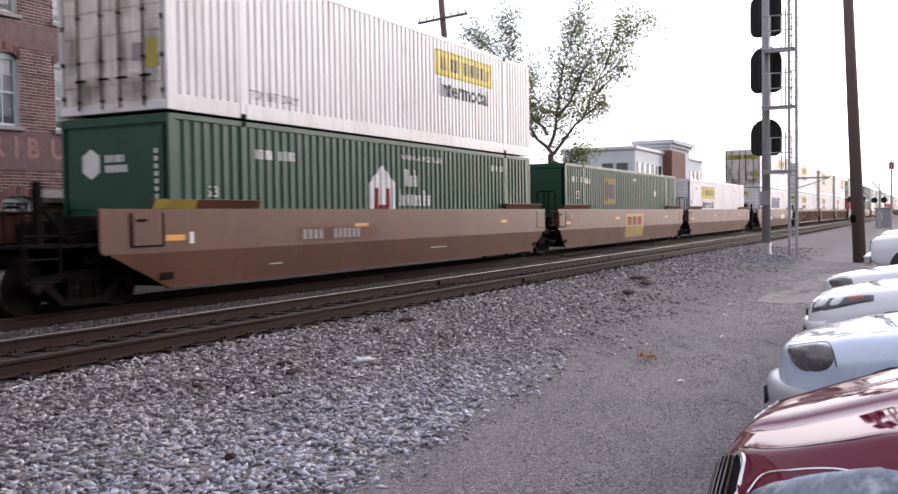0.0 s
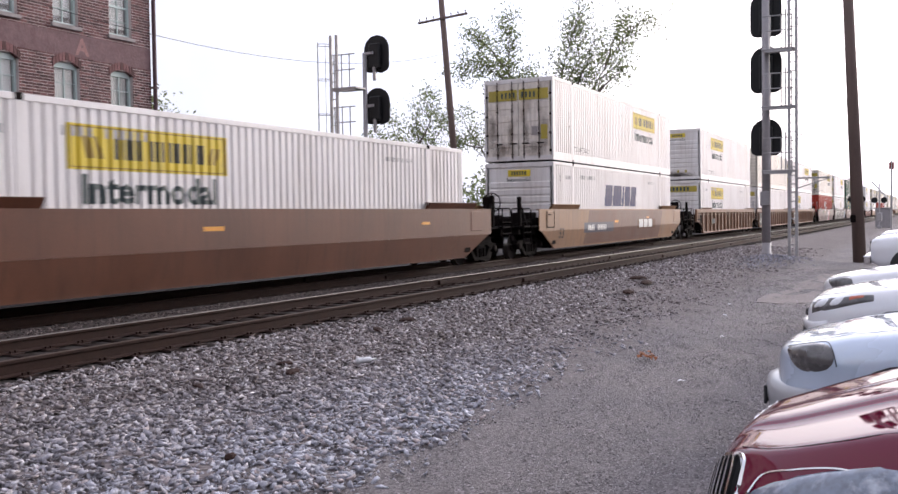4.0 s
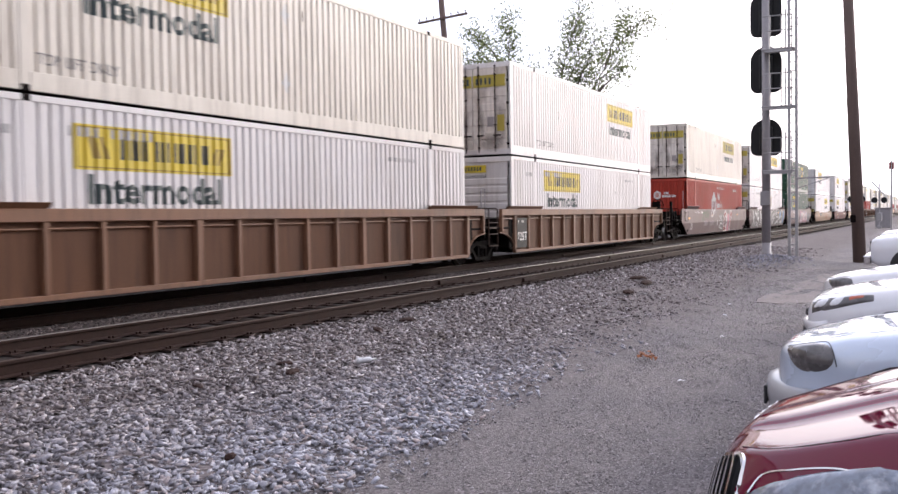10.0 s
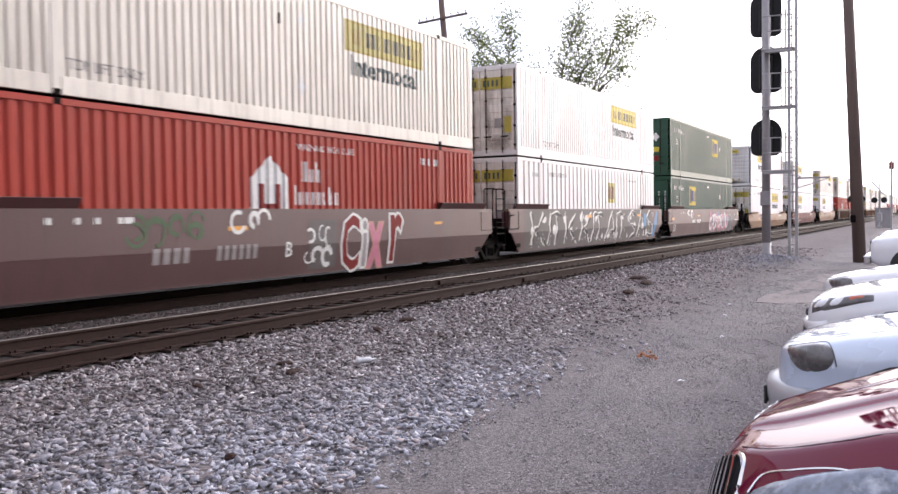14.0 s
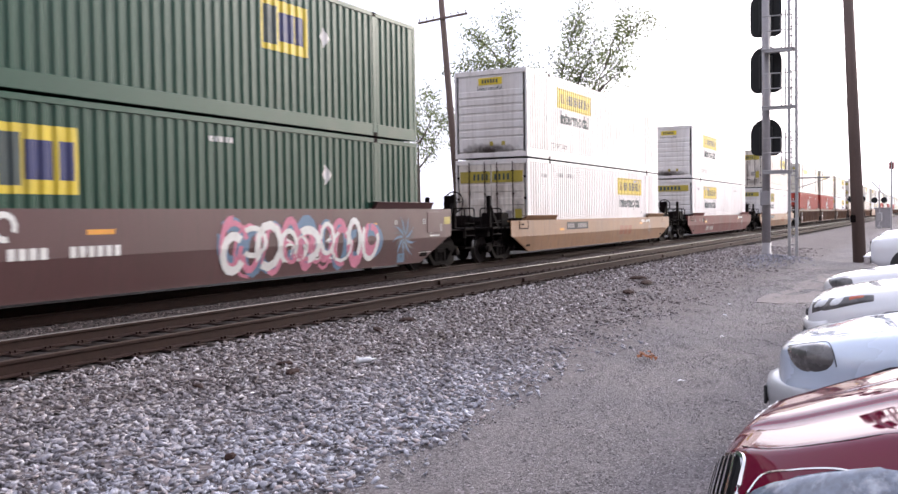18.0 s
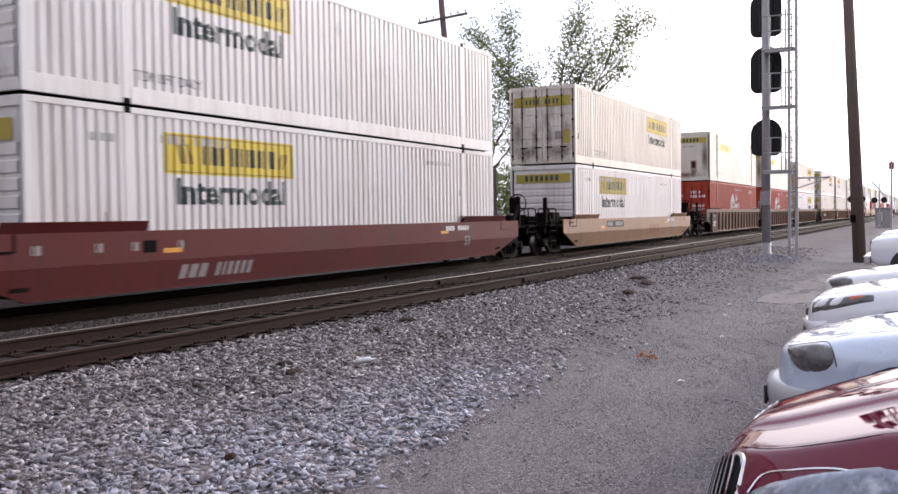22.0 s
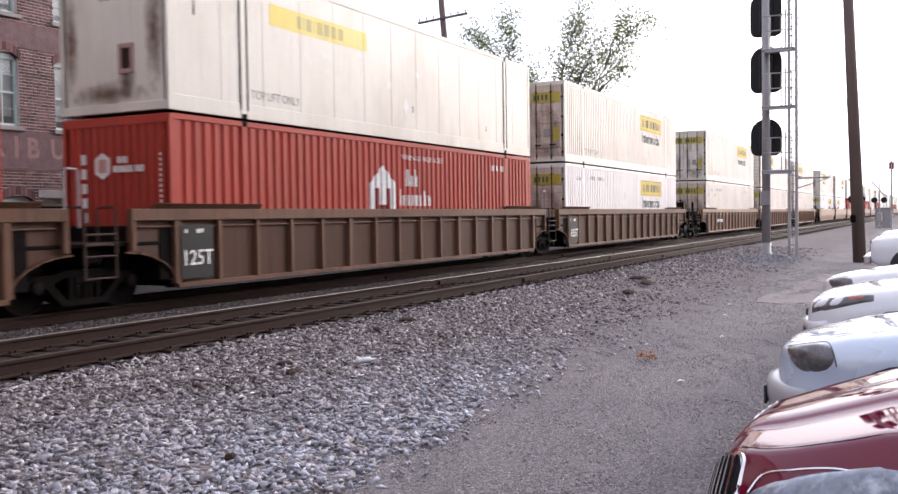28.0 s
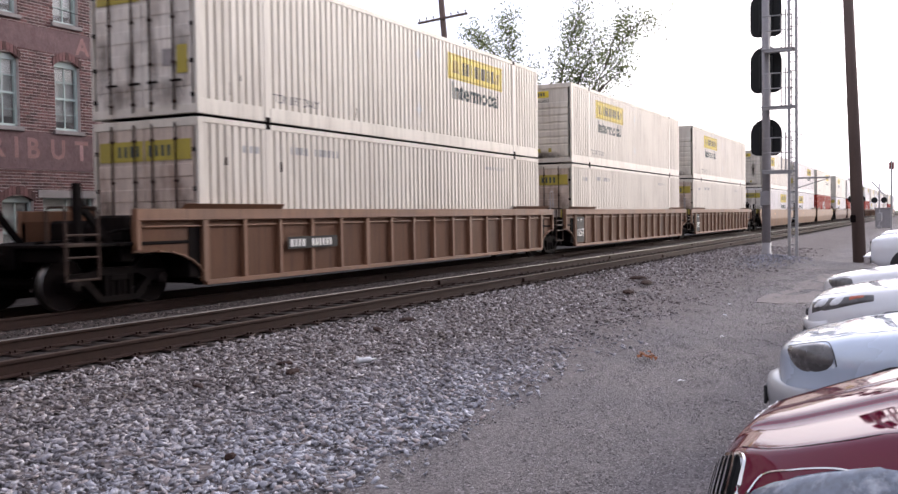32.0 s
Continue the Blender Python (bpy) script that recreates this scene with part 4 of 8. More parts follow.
def wall_end(root, col, x, face, kind, logo, badge_stains=False):
    f = lambda d: x + face * d
    lo, hi = (lambda a, c: min(f(a), f(c))), (lambda a, c: max(f(a), f(c)))

    def fill(b):
        y0, y1 = -CW + 0.14, CW - 0.14
        if kind == "folds":
            n = 12
            w = (y1 - y0) / n
            pts = []
            for i in range(n):
                y = y0 + w * i
                pts += [(-0.035, y), (-0.035, y + 0.03), (0.008, y + 0.065), (0.008, y + w - 0.035)]
            pts.append((-0.035, y1))
            b.sweep([[(f(d), y, z) for d, y in pts] for z in (0.18, CH - 0.15)], caps=False, close=False)
            return
        if kind == "flat":
            b.box(lo(-0.05, 0.0), hi(-0.05, 0.0), y0, y1, 0.18, CH - 0.15, 0.006)
            return
        runs = [(0.24, 0.66)] + [(0.72 + 0.26 * i, 0.905 + 0.26 * i) for i in range(6)] if kind == "ribs" else [(0.24, 0.62), (0.70, 1.15), (1.25, 2.68)]
        pts = [(-0.025, 0.18)]
        for z0, z1 in runs:
            pts += [(-0.025, z0 - 0.012), (0.004, z0 + 0.012), (0.004, z1 - 0.012), (-0.025, z1 + 0.012)]
        pts.append((-0.025, CH - 0.14))
        b.sweep([[(f(d), y, z) for d, z in pts] for y in (y0, y1)], caps=False, close=False)
    part("end_wall", kept(("end_wall", col, face, kind), fill, col), root)
    if logo == "broad":
        part("logo_panel", kept(("endlogo", face), lambda b: b.box(lo(0.006, 0.018), hi(0.006, 0.018), -1.06, 1.06, 2.24, 2.56), "mustard"), root, "dirty yellow company panel")
        part("logo_mark", kept(("endmarks", face), lambda b: [b.box(lo(0.019, 0.023), hi(0.019, 0.023), -0.62 + 0.2 * i, -0.50 + 0.2 * i, 2.30, 2.50) for i in range(7)], "ink"), root, "dark logo shapes on yellow")
    elif logo == "small":
        part("logo_panel", kept(("endlogo2", face), lambda b: b.box(lo(-0.018, -0.006), hi(-0.018, -0.006), -0.42, 0.42, 2.40, 2.63), "yellow"), root, "yellow company panel")
        part("logo_mark", kept(("endmarks2", face), lambda b: [b.box(lo(-0.005, -0.001), hi(-0.005, -0.001), -0.26 + 0.1 * i, -0.20 + 0.1 * i, 2.45, 2.58) for i in range(6)], "ink"), root, "dark logo shapes on yellow")
        me = lettering("Intermodal", 0.14, "ink")
        part("lettering", me, root, "dark lettering Intermodal", at=Matrix.Translation((f(-0.017), 0.46, 2.22)) @ pose(0, 0, 0, 0, 0, -90))
    elif logo == "square":
        part("logo_panel", kept(("endsquare", face), lambda b: b.box(lo(0.006, 0.016), hi(0.006, 0.016), 0.15, 0.78, 1.75, 2.25), "yellow"), root, "square yellow company panel")
        part("logo_mark", kept(("endsqmark", face), lambda b: [b.box(lo(0.017, 0.021), hi(0.017, 0.021), 0.22 + 0.18 * i, 0.34 + 0.18 * i, 1.84, 2.16) for i in range(3)], "ink"), root, "dark logo shapes on yellow")
        part("stencil", kept(("endcol", face), lambda b: [b.box(lo(0.022, 0.026), hi(0.022, 0.026), yy, yy + 0.07, 0.9 + 0.13 * i, 0.98 + 0.13 * i) for i in range(10) for yy in (-0.72, -1.04)], "chalk"), root, "columns of white stencil marks")
    elif logo == "hub" and col == "red":
        turn = pose(0, 0, 0, 0, 0, 90 * face)
        hexa = outline([[(-0.28, -0.2), (0, -0.36), (0.28, -0.2), (0.28, 0.2), (0, 0.36), (-0.28, 0.2)]], "chalk", "hexagon")
        part("logo_badge", hexa, root, "white hexagonal badge", at=Matrix.Translation((f(0.022), 0.30, 2.02)) @ turn @ Matrix.Scale(0.66, 4))
        part("logo_mark", bars((0.045, 0.09, 0.045), 0.24, "pale_red", 0.05), root, "pale red bars inside the badge", at=Matrix.Translation((f(0.025), 0.40, 1.90)) @ turn)
        part("logo_mark", bars((0.07, 0.06, 0.06), 0.12, "chalk", 0.2), root, "white logo bars", at=Matrix.Translation((f(0.022), -0.06, 2.06)) @ turn)
        part("logo_mark", bars((0.09, 0.05, 0.07, 0.07, 0.07, 0.03, -0.01, 0.03, 0.07, 0.06), 0.12, "chalk", 0.16), root, "white logo bars", at=Matrix.Translation((f(0.022), 0.04, 1.90)) @ turn)
        part("stencil", kept(("endids", face), lambda b: [b.box(lo(0.022, 0.026), hi(0.022, 0.026), 0.70, 0.82, 1.02 + 0.26 * i, 1.20 + 0.26 * i) for i in range(5)], "chalk"), root, "column of white stencil marks")
        part("stencil", kept(("endids2", face), lambda b: [b.box(lo(0.022, 0.026), hi(0.022, 0.026), -1.10, -1.06, 0.9 + 0.09 * i, 0.95 + 0.09 * i) for i in range(15)], "chalk"), root, "column of small white stencil marks")
    elif logo == "hub":
        hexa = outline([[(-0.28, -0.2), (0, -0.36), (0.28, -0.2), (0.28, 0.2), (0, 0.36), (-0.28, 0.2)]], "chalk", "hexagon")
        part("logo_badge", hexa, root, "white hexagonal badge", at=Matrix.Translation((f(0.022), 0.55, 2.06)) @ pose(0, 0, 0, 0, 0, -90) @ Matrix.Scale(0.75, 4))
        part("logo_mark", bars((0.06, 0.06, 0.05, 0.09, 0.06), 0.13, "chalk", 0.25), root, "white logo bars", at=Matrix.Translation((f(0.022), 0.20, 2.08)) @ pose(0, 0, 0, 0, 0, -90))
        part("logo_mark", bars((0.1, 0.08, 0.08, 0.08, 0.08), 0.13, "chalk", 0.2), root, "white logo bars", at=Matrix.Translation((f(0.022), 0.20, 1.90)) @ pose(0, 0, 0, 0, 0, -90))
        part("lettering", lettering("WARNING HIGH CUBE", 0.10, "chalk", width=1.0), root, "white stencilled WARNING HIGH CUBE", at=Matrix.Translation((f(0.022), 0.45, 0.98)) @ pose(0, 0, 0, 0, 0, -90))
        part("stencil", kept(("endstencil", face), lambda b: [b.box(lo(0.022, 0.026), hi(0.022, 0.026), -1.04, -0.97, 0.9 + 0.13 * i, 0.98 + 0.13 * i) for i in range(11)], "chalk"), root, "column of white stencil marks")
    if kind == "flat":
        vent = part("vent_box", kept(("vent_box", face), lambda b: [b.box(lo(-0.01, 0.03), hi(-0.01, 0.03), ya, yb, za, zb, 0.006) for ya, yb, za, zb in ((-0.50, -0.43, 0.70, 1.22), (-0.21, -0.14, 0.70, 1.22), (-0.43, -0.21, 0.70, 0.78), (-0.43, -0.21, 1.14, 1.22))], "rustwash"), root, "rusty frame of the vent")
        part("vent_recess", kept(("vent_recess", face), lambda b: (b.box(lo(-0.01, 0.006), hi(-0.01, 0.006), -0.43, -0.21, 0.78, 1.14), b.box(lo(0.006, 0.02), hi(0.006, 0.02), -0.36, -0.28, 0.90, 1.02, 0.004)), "rail"), vent, "dark rusty recess")
        part("stencil", bars((0.06, 0.06, 0.06, -0.06, 0.06, 0.06, 0.06, 0.06), 0.09, "stonesill", 0.3), root, "row of grey stencil marks", at=Matrix.Translation((f(0.004), 0.3, 2.0)) @ pose(0, 0, 0, 0, 0, -90))
        for y, w, h, z in ((1.02, 0.42, 2.2, 0.25), (-0.98, 0.5, 2.4, 0.2), (-0.32, 0.5, 1.0, 0.1), (0.1, 2.3, 0.5, 0.12)):
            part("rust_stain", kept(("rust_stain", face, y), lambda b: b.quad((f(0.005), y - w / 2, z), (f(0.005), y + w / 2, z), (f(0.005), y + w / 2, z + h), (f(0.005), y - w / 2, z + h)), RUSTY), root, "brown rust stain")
    if kind == "ribs":
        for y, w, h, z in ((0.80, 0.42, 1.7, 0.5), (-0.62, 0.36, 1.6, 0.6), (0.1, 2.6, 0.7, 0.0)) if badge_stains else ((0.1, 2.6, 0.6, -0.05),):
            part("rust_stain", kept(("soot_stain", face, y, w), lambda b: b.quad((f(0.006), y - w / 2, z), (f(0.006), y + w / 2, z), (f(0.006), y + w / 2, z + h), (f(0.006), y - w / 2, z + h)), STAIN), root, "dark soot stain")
        part("stencil", bars((0.05, 0.05, 0.05, -0.05, 0.05, 0.05, 0.05, 0.05), 0.08, "stonesill", 0.3), root, "row of grey stencil marks", at=Matrix.Translation((f(-0.014), 0.26, 2.10)) @ pose(0, 0, 0, 0, 0, -90))
        for y in (-0.02, -0.45):
            part("placard", kept(("tag", face), lambda b: b.box(lo(0.005, 0.012), hi(0.005, 0.012), -0.06, 0.06, -0.07, 0.07), "mustard" if y > -0.1 else "stonesill"), root, at=pose(0, y, 0.48))


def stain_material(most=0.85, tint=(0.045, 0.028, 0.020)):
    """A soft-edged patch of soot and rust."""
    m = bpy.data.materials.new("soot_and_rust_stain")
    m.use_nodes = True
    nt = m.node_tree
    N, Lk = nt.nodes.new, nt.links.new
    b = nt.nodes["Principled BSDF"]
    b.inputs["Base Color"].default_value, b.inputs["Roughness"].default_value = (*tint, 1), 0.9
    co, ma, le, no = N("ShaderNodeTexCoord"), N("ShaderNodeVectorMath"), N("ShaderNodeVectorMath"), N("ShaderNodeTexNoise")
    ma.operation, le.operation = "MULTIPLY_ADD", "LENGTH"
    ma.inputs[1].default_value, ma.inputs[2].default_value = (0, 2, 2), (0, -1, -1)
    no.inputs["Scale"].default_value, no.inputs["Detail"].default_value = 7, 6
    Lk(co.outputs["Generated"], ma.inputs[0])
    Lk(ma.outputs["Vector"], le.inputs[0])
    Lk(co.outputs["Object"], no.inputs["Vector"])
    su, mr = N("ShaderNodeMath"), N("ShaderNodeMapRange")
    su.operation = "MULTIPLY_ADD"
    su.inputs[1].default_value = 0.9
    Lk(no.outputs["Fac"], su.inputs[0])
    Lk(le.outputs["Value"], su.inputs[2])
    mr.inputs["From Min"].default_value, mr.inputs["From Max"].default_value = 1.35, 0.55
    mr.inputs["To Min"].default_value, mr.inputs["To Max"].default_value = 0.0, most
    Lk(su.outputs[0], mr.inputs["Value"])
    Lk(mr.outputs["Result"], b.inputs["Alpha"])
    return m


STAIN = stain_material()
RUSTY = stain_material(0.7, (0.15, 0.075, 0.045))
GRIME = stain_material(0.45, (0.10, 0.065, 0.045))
STYLE = {"white": ("white", "rib"), "cream": ("cream", "rib"), "green": ("green", "trap"), "red": ("red", "trap"), "widewhite": ("white", "wide"), "smooth": ("scuffed", "flat")}
BOXES = []


def container(x0, level, style, end, logo, label, extras=()):
    """A 53-foot container whose near end stands at x0. logo: what its long sides carry."""
    col, fold = STYLE[style]
    root = thing("shipping_container", label, "container", pose(x0, TRACK_B, 0.36 + level * (CH + 0.022)), group="containers on the train")
    upper = level > 0
    frame_parts(root, col, upper)
    wall = kept(("side_wall", col, fold), side_wall(fold), col)
    part("side_wall", wall, root)
    part("side_wall", wall, root, at=pose(CL, 0, 0, 0, 0, 180))
    if end == "doors":
        door_end(root, ("door_rusty" if "rust" in label else "door") if col in ("white", "cream", "scuffed") else col, 0.02, -1, {"white": "mustard", "cream": "mustard", "scuffed": "mustard"}.get(col, ""))
        wall_end(root, col, CL - 0.02, 1, "ribs", "")
    else:
        kind, badge = end
        wall_end(root, col, 0.02, -1, kind, badge, level == 1 and int(x0) % 2 == 0)
        door_end(root, "door" if col in ("white", "cream", "scuffed") else col, CL - 0.02, 1, "")

    def put(me, x, z, key, name, text, lift=0.005):
        part(name, on_skin(me, fold, x, z, key, lift), root, text)

    if logo and logo[0] == "inter":
        x, z = logo[1], logo[2]
        wide, tall = 3.58, 0.70
        part("logo_panel", kept(("panel", fold, x, z, logo[3]), skin_panel(fold, x, x + wide, z, z + tall), logo[3]), root, "yellow company panel")
        part("logo_border", kept(("border", fold, x, z), lambda b: [skin_panel(fold, x + a, x + c, z + d, z + e, 0.006)(b) for a, c, d, e in ((0.03, wide - 0.03, 0.03, 0.05), (0.03, wide - 0.03, tall - 0.05, tall - 0.03), (0.03, 0.06, 0.05, tall - 0.05), (wide - 0.06, wide - 0.03, 0.05, tall - 0.05))], "faded"), root, "thin faded border line")
        put(bars((0.13, 0.04, 0.15, 0.07, 0.04, -0.10, 0.07, 0.10, 0.07, -0.02, 0.07, 0.16, -0.02, 0.08, 0.09, -0.02, 0.18), 0.34, "logo_ink", 0.12), x + 0.90, z + 0.18, ("jb",), "logo_mark", "dark logo bars on yellow")
        put(bars((0.18, 0.12), 0.34, "faded", 0.15, -0.3), x + 0.34, z + 0.18, ("scroll",), "logo_mark", "dark scroll shapes on yellow")
        put(bars((0.08, 0.12), 0.30, "faded", 0.15, 0.3), x + 3.06, z + 0.18, ("scroll2",), "logo_mark", "dark scroll shapes on yellow")
        put(lettering("Intermodal", 0.47, "ink", bold=0.03, width=3.05), x + 0.24, z - 0.535, ("inter",), "lettering", "dark green lettering Intermodal")
    elif logo and logo[0] == "panel":
        x, z = logo[1], logo[2]
        part("logo_panel", kept(("panel", fold, x, z, "thin"), skin_panel(fold, x, x + 3.56, z, z + 0.42), "yellow"), root, "long faded yellow company panel")
        put(bars((0.14, 0.05, 0.2, 0.05, 0.2, 0.2, 0.2, 0.2), 0.26, "mustard", 0.25), x + 0.9, z + 0.08, ("jbp",), "logo_mark", "faded logo bars on yellow")
        for xs in (POST - 0.105, POST + 0.095, CL - POST - 0.105, CL - POST + 0.095):
            part("panel_seam", kept(("panel_seam",), lambda b: b.box(0, 0.022, -SKIN - 0.022, -SKIN + 0.01, 0.17, CH - 0.12), "rail"), root, "dark rusty panel seam", at=pose(xs, 0, 0))
        for k in range(7):
            put(outline([[(0.08 + 0.08 * math.cos(math.tau * q / 10), 0.08 + 0.08 * math.sin(math.tau * q / 10)) for q in range(10)]], "frame", "spot"), 4.6 + 1.35 * k, (1.55, 1.75, 1.2, 1.6)[k % 4], ("spot", k), "rivet_patch", "grey repair patch")
    elif logo and logo[0] == "hub":
        x = logo[1]
        house = outline([[(0, 0), (1.18, 0), (1.18, 1.22), (0.59, 1.66), (0, 1.22)]], "chalk", "house")
        put(house, x, 0.62, ("house",), "logo_badge", "white house-shaped badge")
        put(outline([[(0, 0), (0.17, 0), (0.17, 0.95), (0, 0.95)], [(0.51, 0), (0.68, 0), (0.68, 0.95), (0.51, 0.95)], [(0.17, 0.40), (0.51, 0.40), (0.51, 0.56), (0.17, 0.56)]], logo[2], "house_mark"), x + 0.25, 0.78, ("hubin",), "logo_mark", "coloured bars inside the badge", 0.009)
        put(outline(strokes(((0.07, 0.42), (0.07, 0.42), (0.06, 0.27), (0.06, 0.27), (0.07, 0.42), (0.06, 0.27))), "chalk", "hub_a"), x + 1.62, 1.80, ("hub1",), "logo_mark", "white logo strokes")
        put(outline(strokes(((0.10, 0.40), (0.06, 0.26), (0.08, 0.28), (0.06, 0.27), (0.06, 0.27), (0.06, 0.27), (0.06, 0.27), (0.07, 0.27), (0.07, 0.27), (0.03, 0.09), (0.07, 0.38), (0.06, 0.27), (0.06, 0.27), (0.08, 0.27))), "chalk", "hub_b"), x + 1.36, 1.32, ("hub2",), "logo_mark", "white logo strokes")
        put(lettering("WARNING HIGH CUBE", 0.14, "chalk", width=2.1), x + 1.5, 2.44, ("hub3",), "lettering", "white stencilled WARNING HIGH CUBE")
        put(bars((0.07, 0.07, 0.07, 0.07, -0.1, 0.07, 0.07, 0.07), 0.17, "chalk", 0.4), 13.1, 2.36, ("hub4",), "stencil", "row of white stencil marks")
        if col == "green":
            put(lettering("53", 0.20, "chalk"), 0.98, 1.45, ("53g",), "lettering", "white stencilled 53")
            put(bars((0.09, 0.09, 0.09, 0.09, -0.1, 0.09, 0.09, 0.09, 0.09), 0.18, "chalk", 0.3), 2.35, 2.2, ("hubno",), "stencil", "row of white stencil marks")
    elif logo and logo[0] == "emp":
        x = logo[1]
        part("logo_panel", kept(("emp_panel", fold, x, logo[2]), skin_panel(fold, x, x + 1.52, 1.45, 2.46), logo[2]), root, "square yellow company panel")
        put(outline([[(0, 0), (0.40, 0), (0.40, 0.76), (0, 0.76)]], "ink", "emp1"), x + 0.10, 1.57, ("emp1",), "logo_mark", "dark logo block on yellow")
        put(outline([[(0, 0), (0.50, 0), (0.50, 0.58), (0, 0.58)], [(0.58, 0), (0.86, 0), (0.86, 0.58), (0.58, 0.58)]], "blue", "emp2"), x + 0.56, 1.66, ("emp2",), "logo_mark", "blue logo blocks on yellow")
        put(bars((0.06, 0.08, 0.08, 0.06, -0.3, 0.07, 0.07, 0.07, 0.07, 0.07, 0.04), 0.19, "chalk", 0.42), 0.72, 2.24, ("empno",), "stencil", "row of white stencil marks")
        put(lettering("53'", 0.30, "chalk"), 1.15, 1.62, ("53",), "lettering", "white stencilled 53")
        put(outline([[(0, 0.22), (0.17, 0), (0.34, 0.22), (0.17, 0.44)]], "chalk", "diamond"), 12.0, 1.75, ("dia",), "placard", "white diamond placard")
        put(bars((0.16, 0.12, 0.12), 0.16, "chalk", 0.3), 2.3, 2.2, ("mtp",), "stencil", "short white stencil marks")
        put(bars((0.05,) * 8, 0.10, "chalk", 0.4), 8.5, 2.46, ("empw",), "stencil", "row of white stencil marks")
    elif logo and logo[0] == "slant":
        x, t = logo[1], 0.17
        put(bars((0.92, 1.15, 0.26, 0.78, 0.80), 0.84, "blue", 0.13, t), x, 1.36, ("slant",), "logo_mark", "slanted navy blue logo blocks")
    elif logo and logo[0] == "plate":
        # the shaded flank of each rib, painted on as a reddish-brown strip
        for k, (wx, d) in enumerate(WAVE[fold]):
            if k % 4 == 1 and 0.3 < wx < CL - 0.3:
                part("rust_streak", kept(("rust_streak", fold, k), skin_panel(fold, wx - 0.015, wx + 0.045, 0.2, CH - 0.13, 0.003), "rustwash"), root, "reddish strip painted for the shaded side of a rib")
        part("logo_panel", kept(("plate_panel", fold), skin_panel(fold, logo[1], logo[1] + 0.95, 1.5, 2.3), "mustard"), root, "square brown and gold company panel")
        put(bars((0.3, 0.3), 0.5, "tan", 0.2), logo[1] + 0.1, 1.65, ("platein",), "logo_mark", "brown shapes on the panel")
    if col in ("white", "cream", "scuffed"):
        if upper:
            put(lettering("TOP LIFT ONLY", 0.17, "grey_ink", width=1.55), 2.2, 0.42, ("top",), "lettering", "worn grey stencilled TOP LIFT ONLY")
        else:
            put(bars((0.10, 0.10, 0.10, 0.10, -0.12, 0.10, 0.10, 0.10, 0.10, 0.10, 0.10), 0.15, "faint_ink", 0.42), 2.7, 2.34, ("no",), "stencil", "row of grey stencil marks")
            put(bars((0.16, 0.12, 0.12), 0.13, "faint_ink", 0.4), 1.2, 2.30, ("mt",), "stencil", "short grey stencil marks")
            put(bars((0.06,) * 12, 0.10, "faint_ink", 0.5), CL - 4.1, 2.38, ("lim",), "stencil", "row of grey stencil marks")
        put(outline([[(0, 0.22), (0.13, 0), (0.26, 0.22), (0.13, 0.44)]], "frame", "diamond2"), 8.0, 0.62, ("dia2",), "placard", "white diamond placard")
        if upper:
            put(outline([[(0, 0.22), (0.13, 0), (0.26, 0.22), (0.13, 0.44)]], "frame", "diamond2"), 8.0, 2.0, ("dia2",), "placard", "white diamond placard")
        seed = int(x0 * 10) + level
        rng = random.Random(seed)
        for k in range(3):
            w, h = rng.uniform(0.02, 0.05), rng.uniform(0.10, 0.35)
            xx, zz = rng.choice((rng.uniform(0.3, 1.7), rng.uniform(2.2, 14))), rng.uniform(0.3, 2.3)
            me = kept(("scrape", seed, k), lambda b: b.poly([(0, 0, 0), (w, 0, h * 0.1), (w * 0.8, 0, h), (w * 0.2, 0, h * 0.9)]), "rail")
            put(me, xx, zz, ("scrape", seed, k), "rust_scrape", "rusty scrape")
    BOXES.append(root)
    return root


# ---- well cars ----
SX = CL
CARS = []
WHEELS = []
SILL = 1.395


def truck_side(b, s):
    """A cast side frame with its windows, springs and the bolster's end."""
    y0, y1 = sorted((s * 0.93, s * 1.05))
    b.prism([(-1.10, 0.47), (-0.98, 0.58), (-0.55, 0.60), (-0.35, 0.66), (0.35, 0.66), (0.55, 0.60), (0.98, 0.58), (1.10, 0.47), (1.06, 0.40), (0.72, 0.40), (0.40, 0.54), (-0.40, 0.54), (-0.72, 0.40), (-1.06, 0.40)], 1, y0, y1)
    b.prism([(-0.76, 0.44), (-0.62, 0.46), (-0.34, 0.20), (0.34, 0.20), (0.62, 0.46), (0.76, 0.44), (0.42, 0.11), (-0.42, 0.11)], 1, y0, y1)
    for x in (-0.30, 0.22):
        b.box(x, x + 0.08, y0, y1, 0.18, 0.56, 0.01)
    for x in (-0.13, 0.02, 0.17 - 0.04):
        b.rod((x - 0.01, s * 0.99, 0.20), (x - 0.01, s * 0.99, 0.44), 0.055, n=8)
    b.box(-0.20, 0.20, y0 - 0.01, y1 + 0.03, 0.44, 0.54, 0.015)


def bolster(b):
    b.box(-0.17, 0.17, -0.93, 0.93, 0.46, 0.62, 0.02)
    b.box(-0.16, 0.16, -0.25, 0.25, 0.60, 0.74, 0.02)


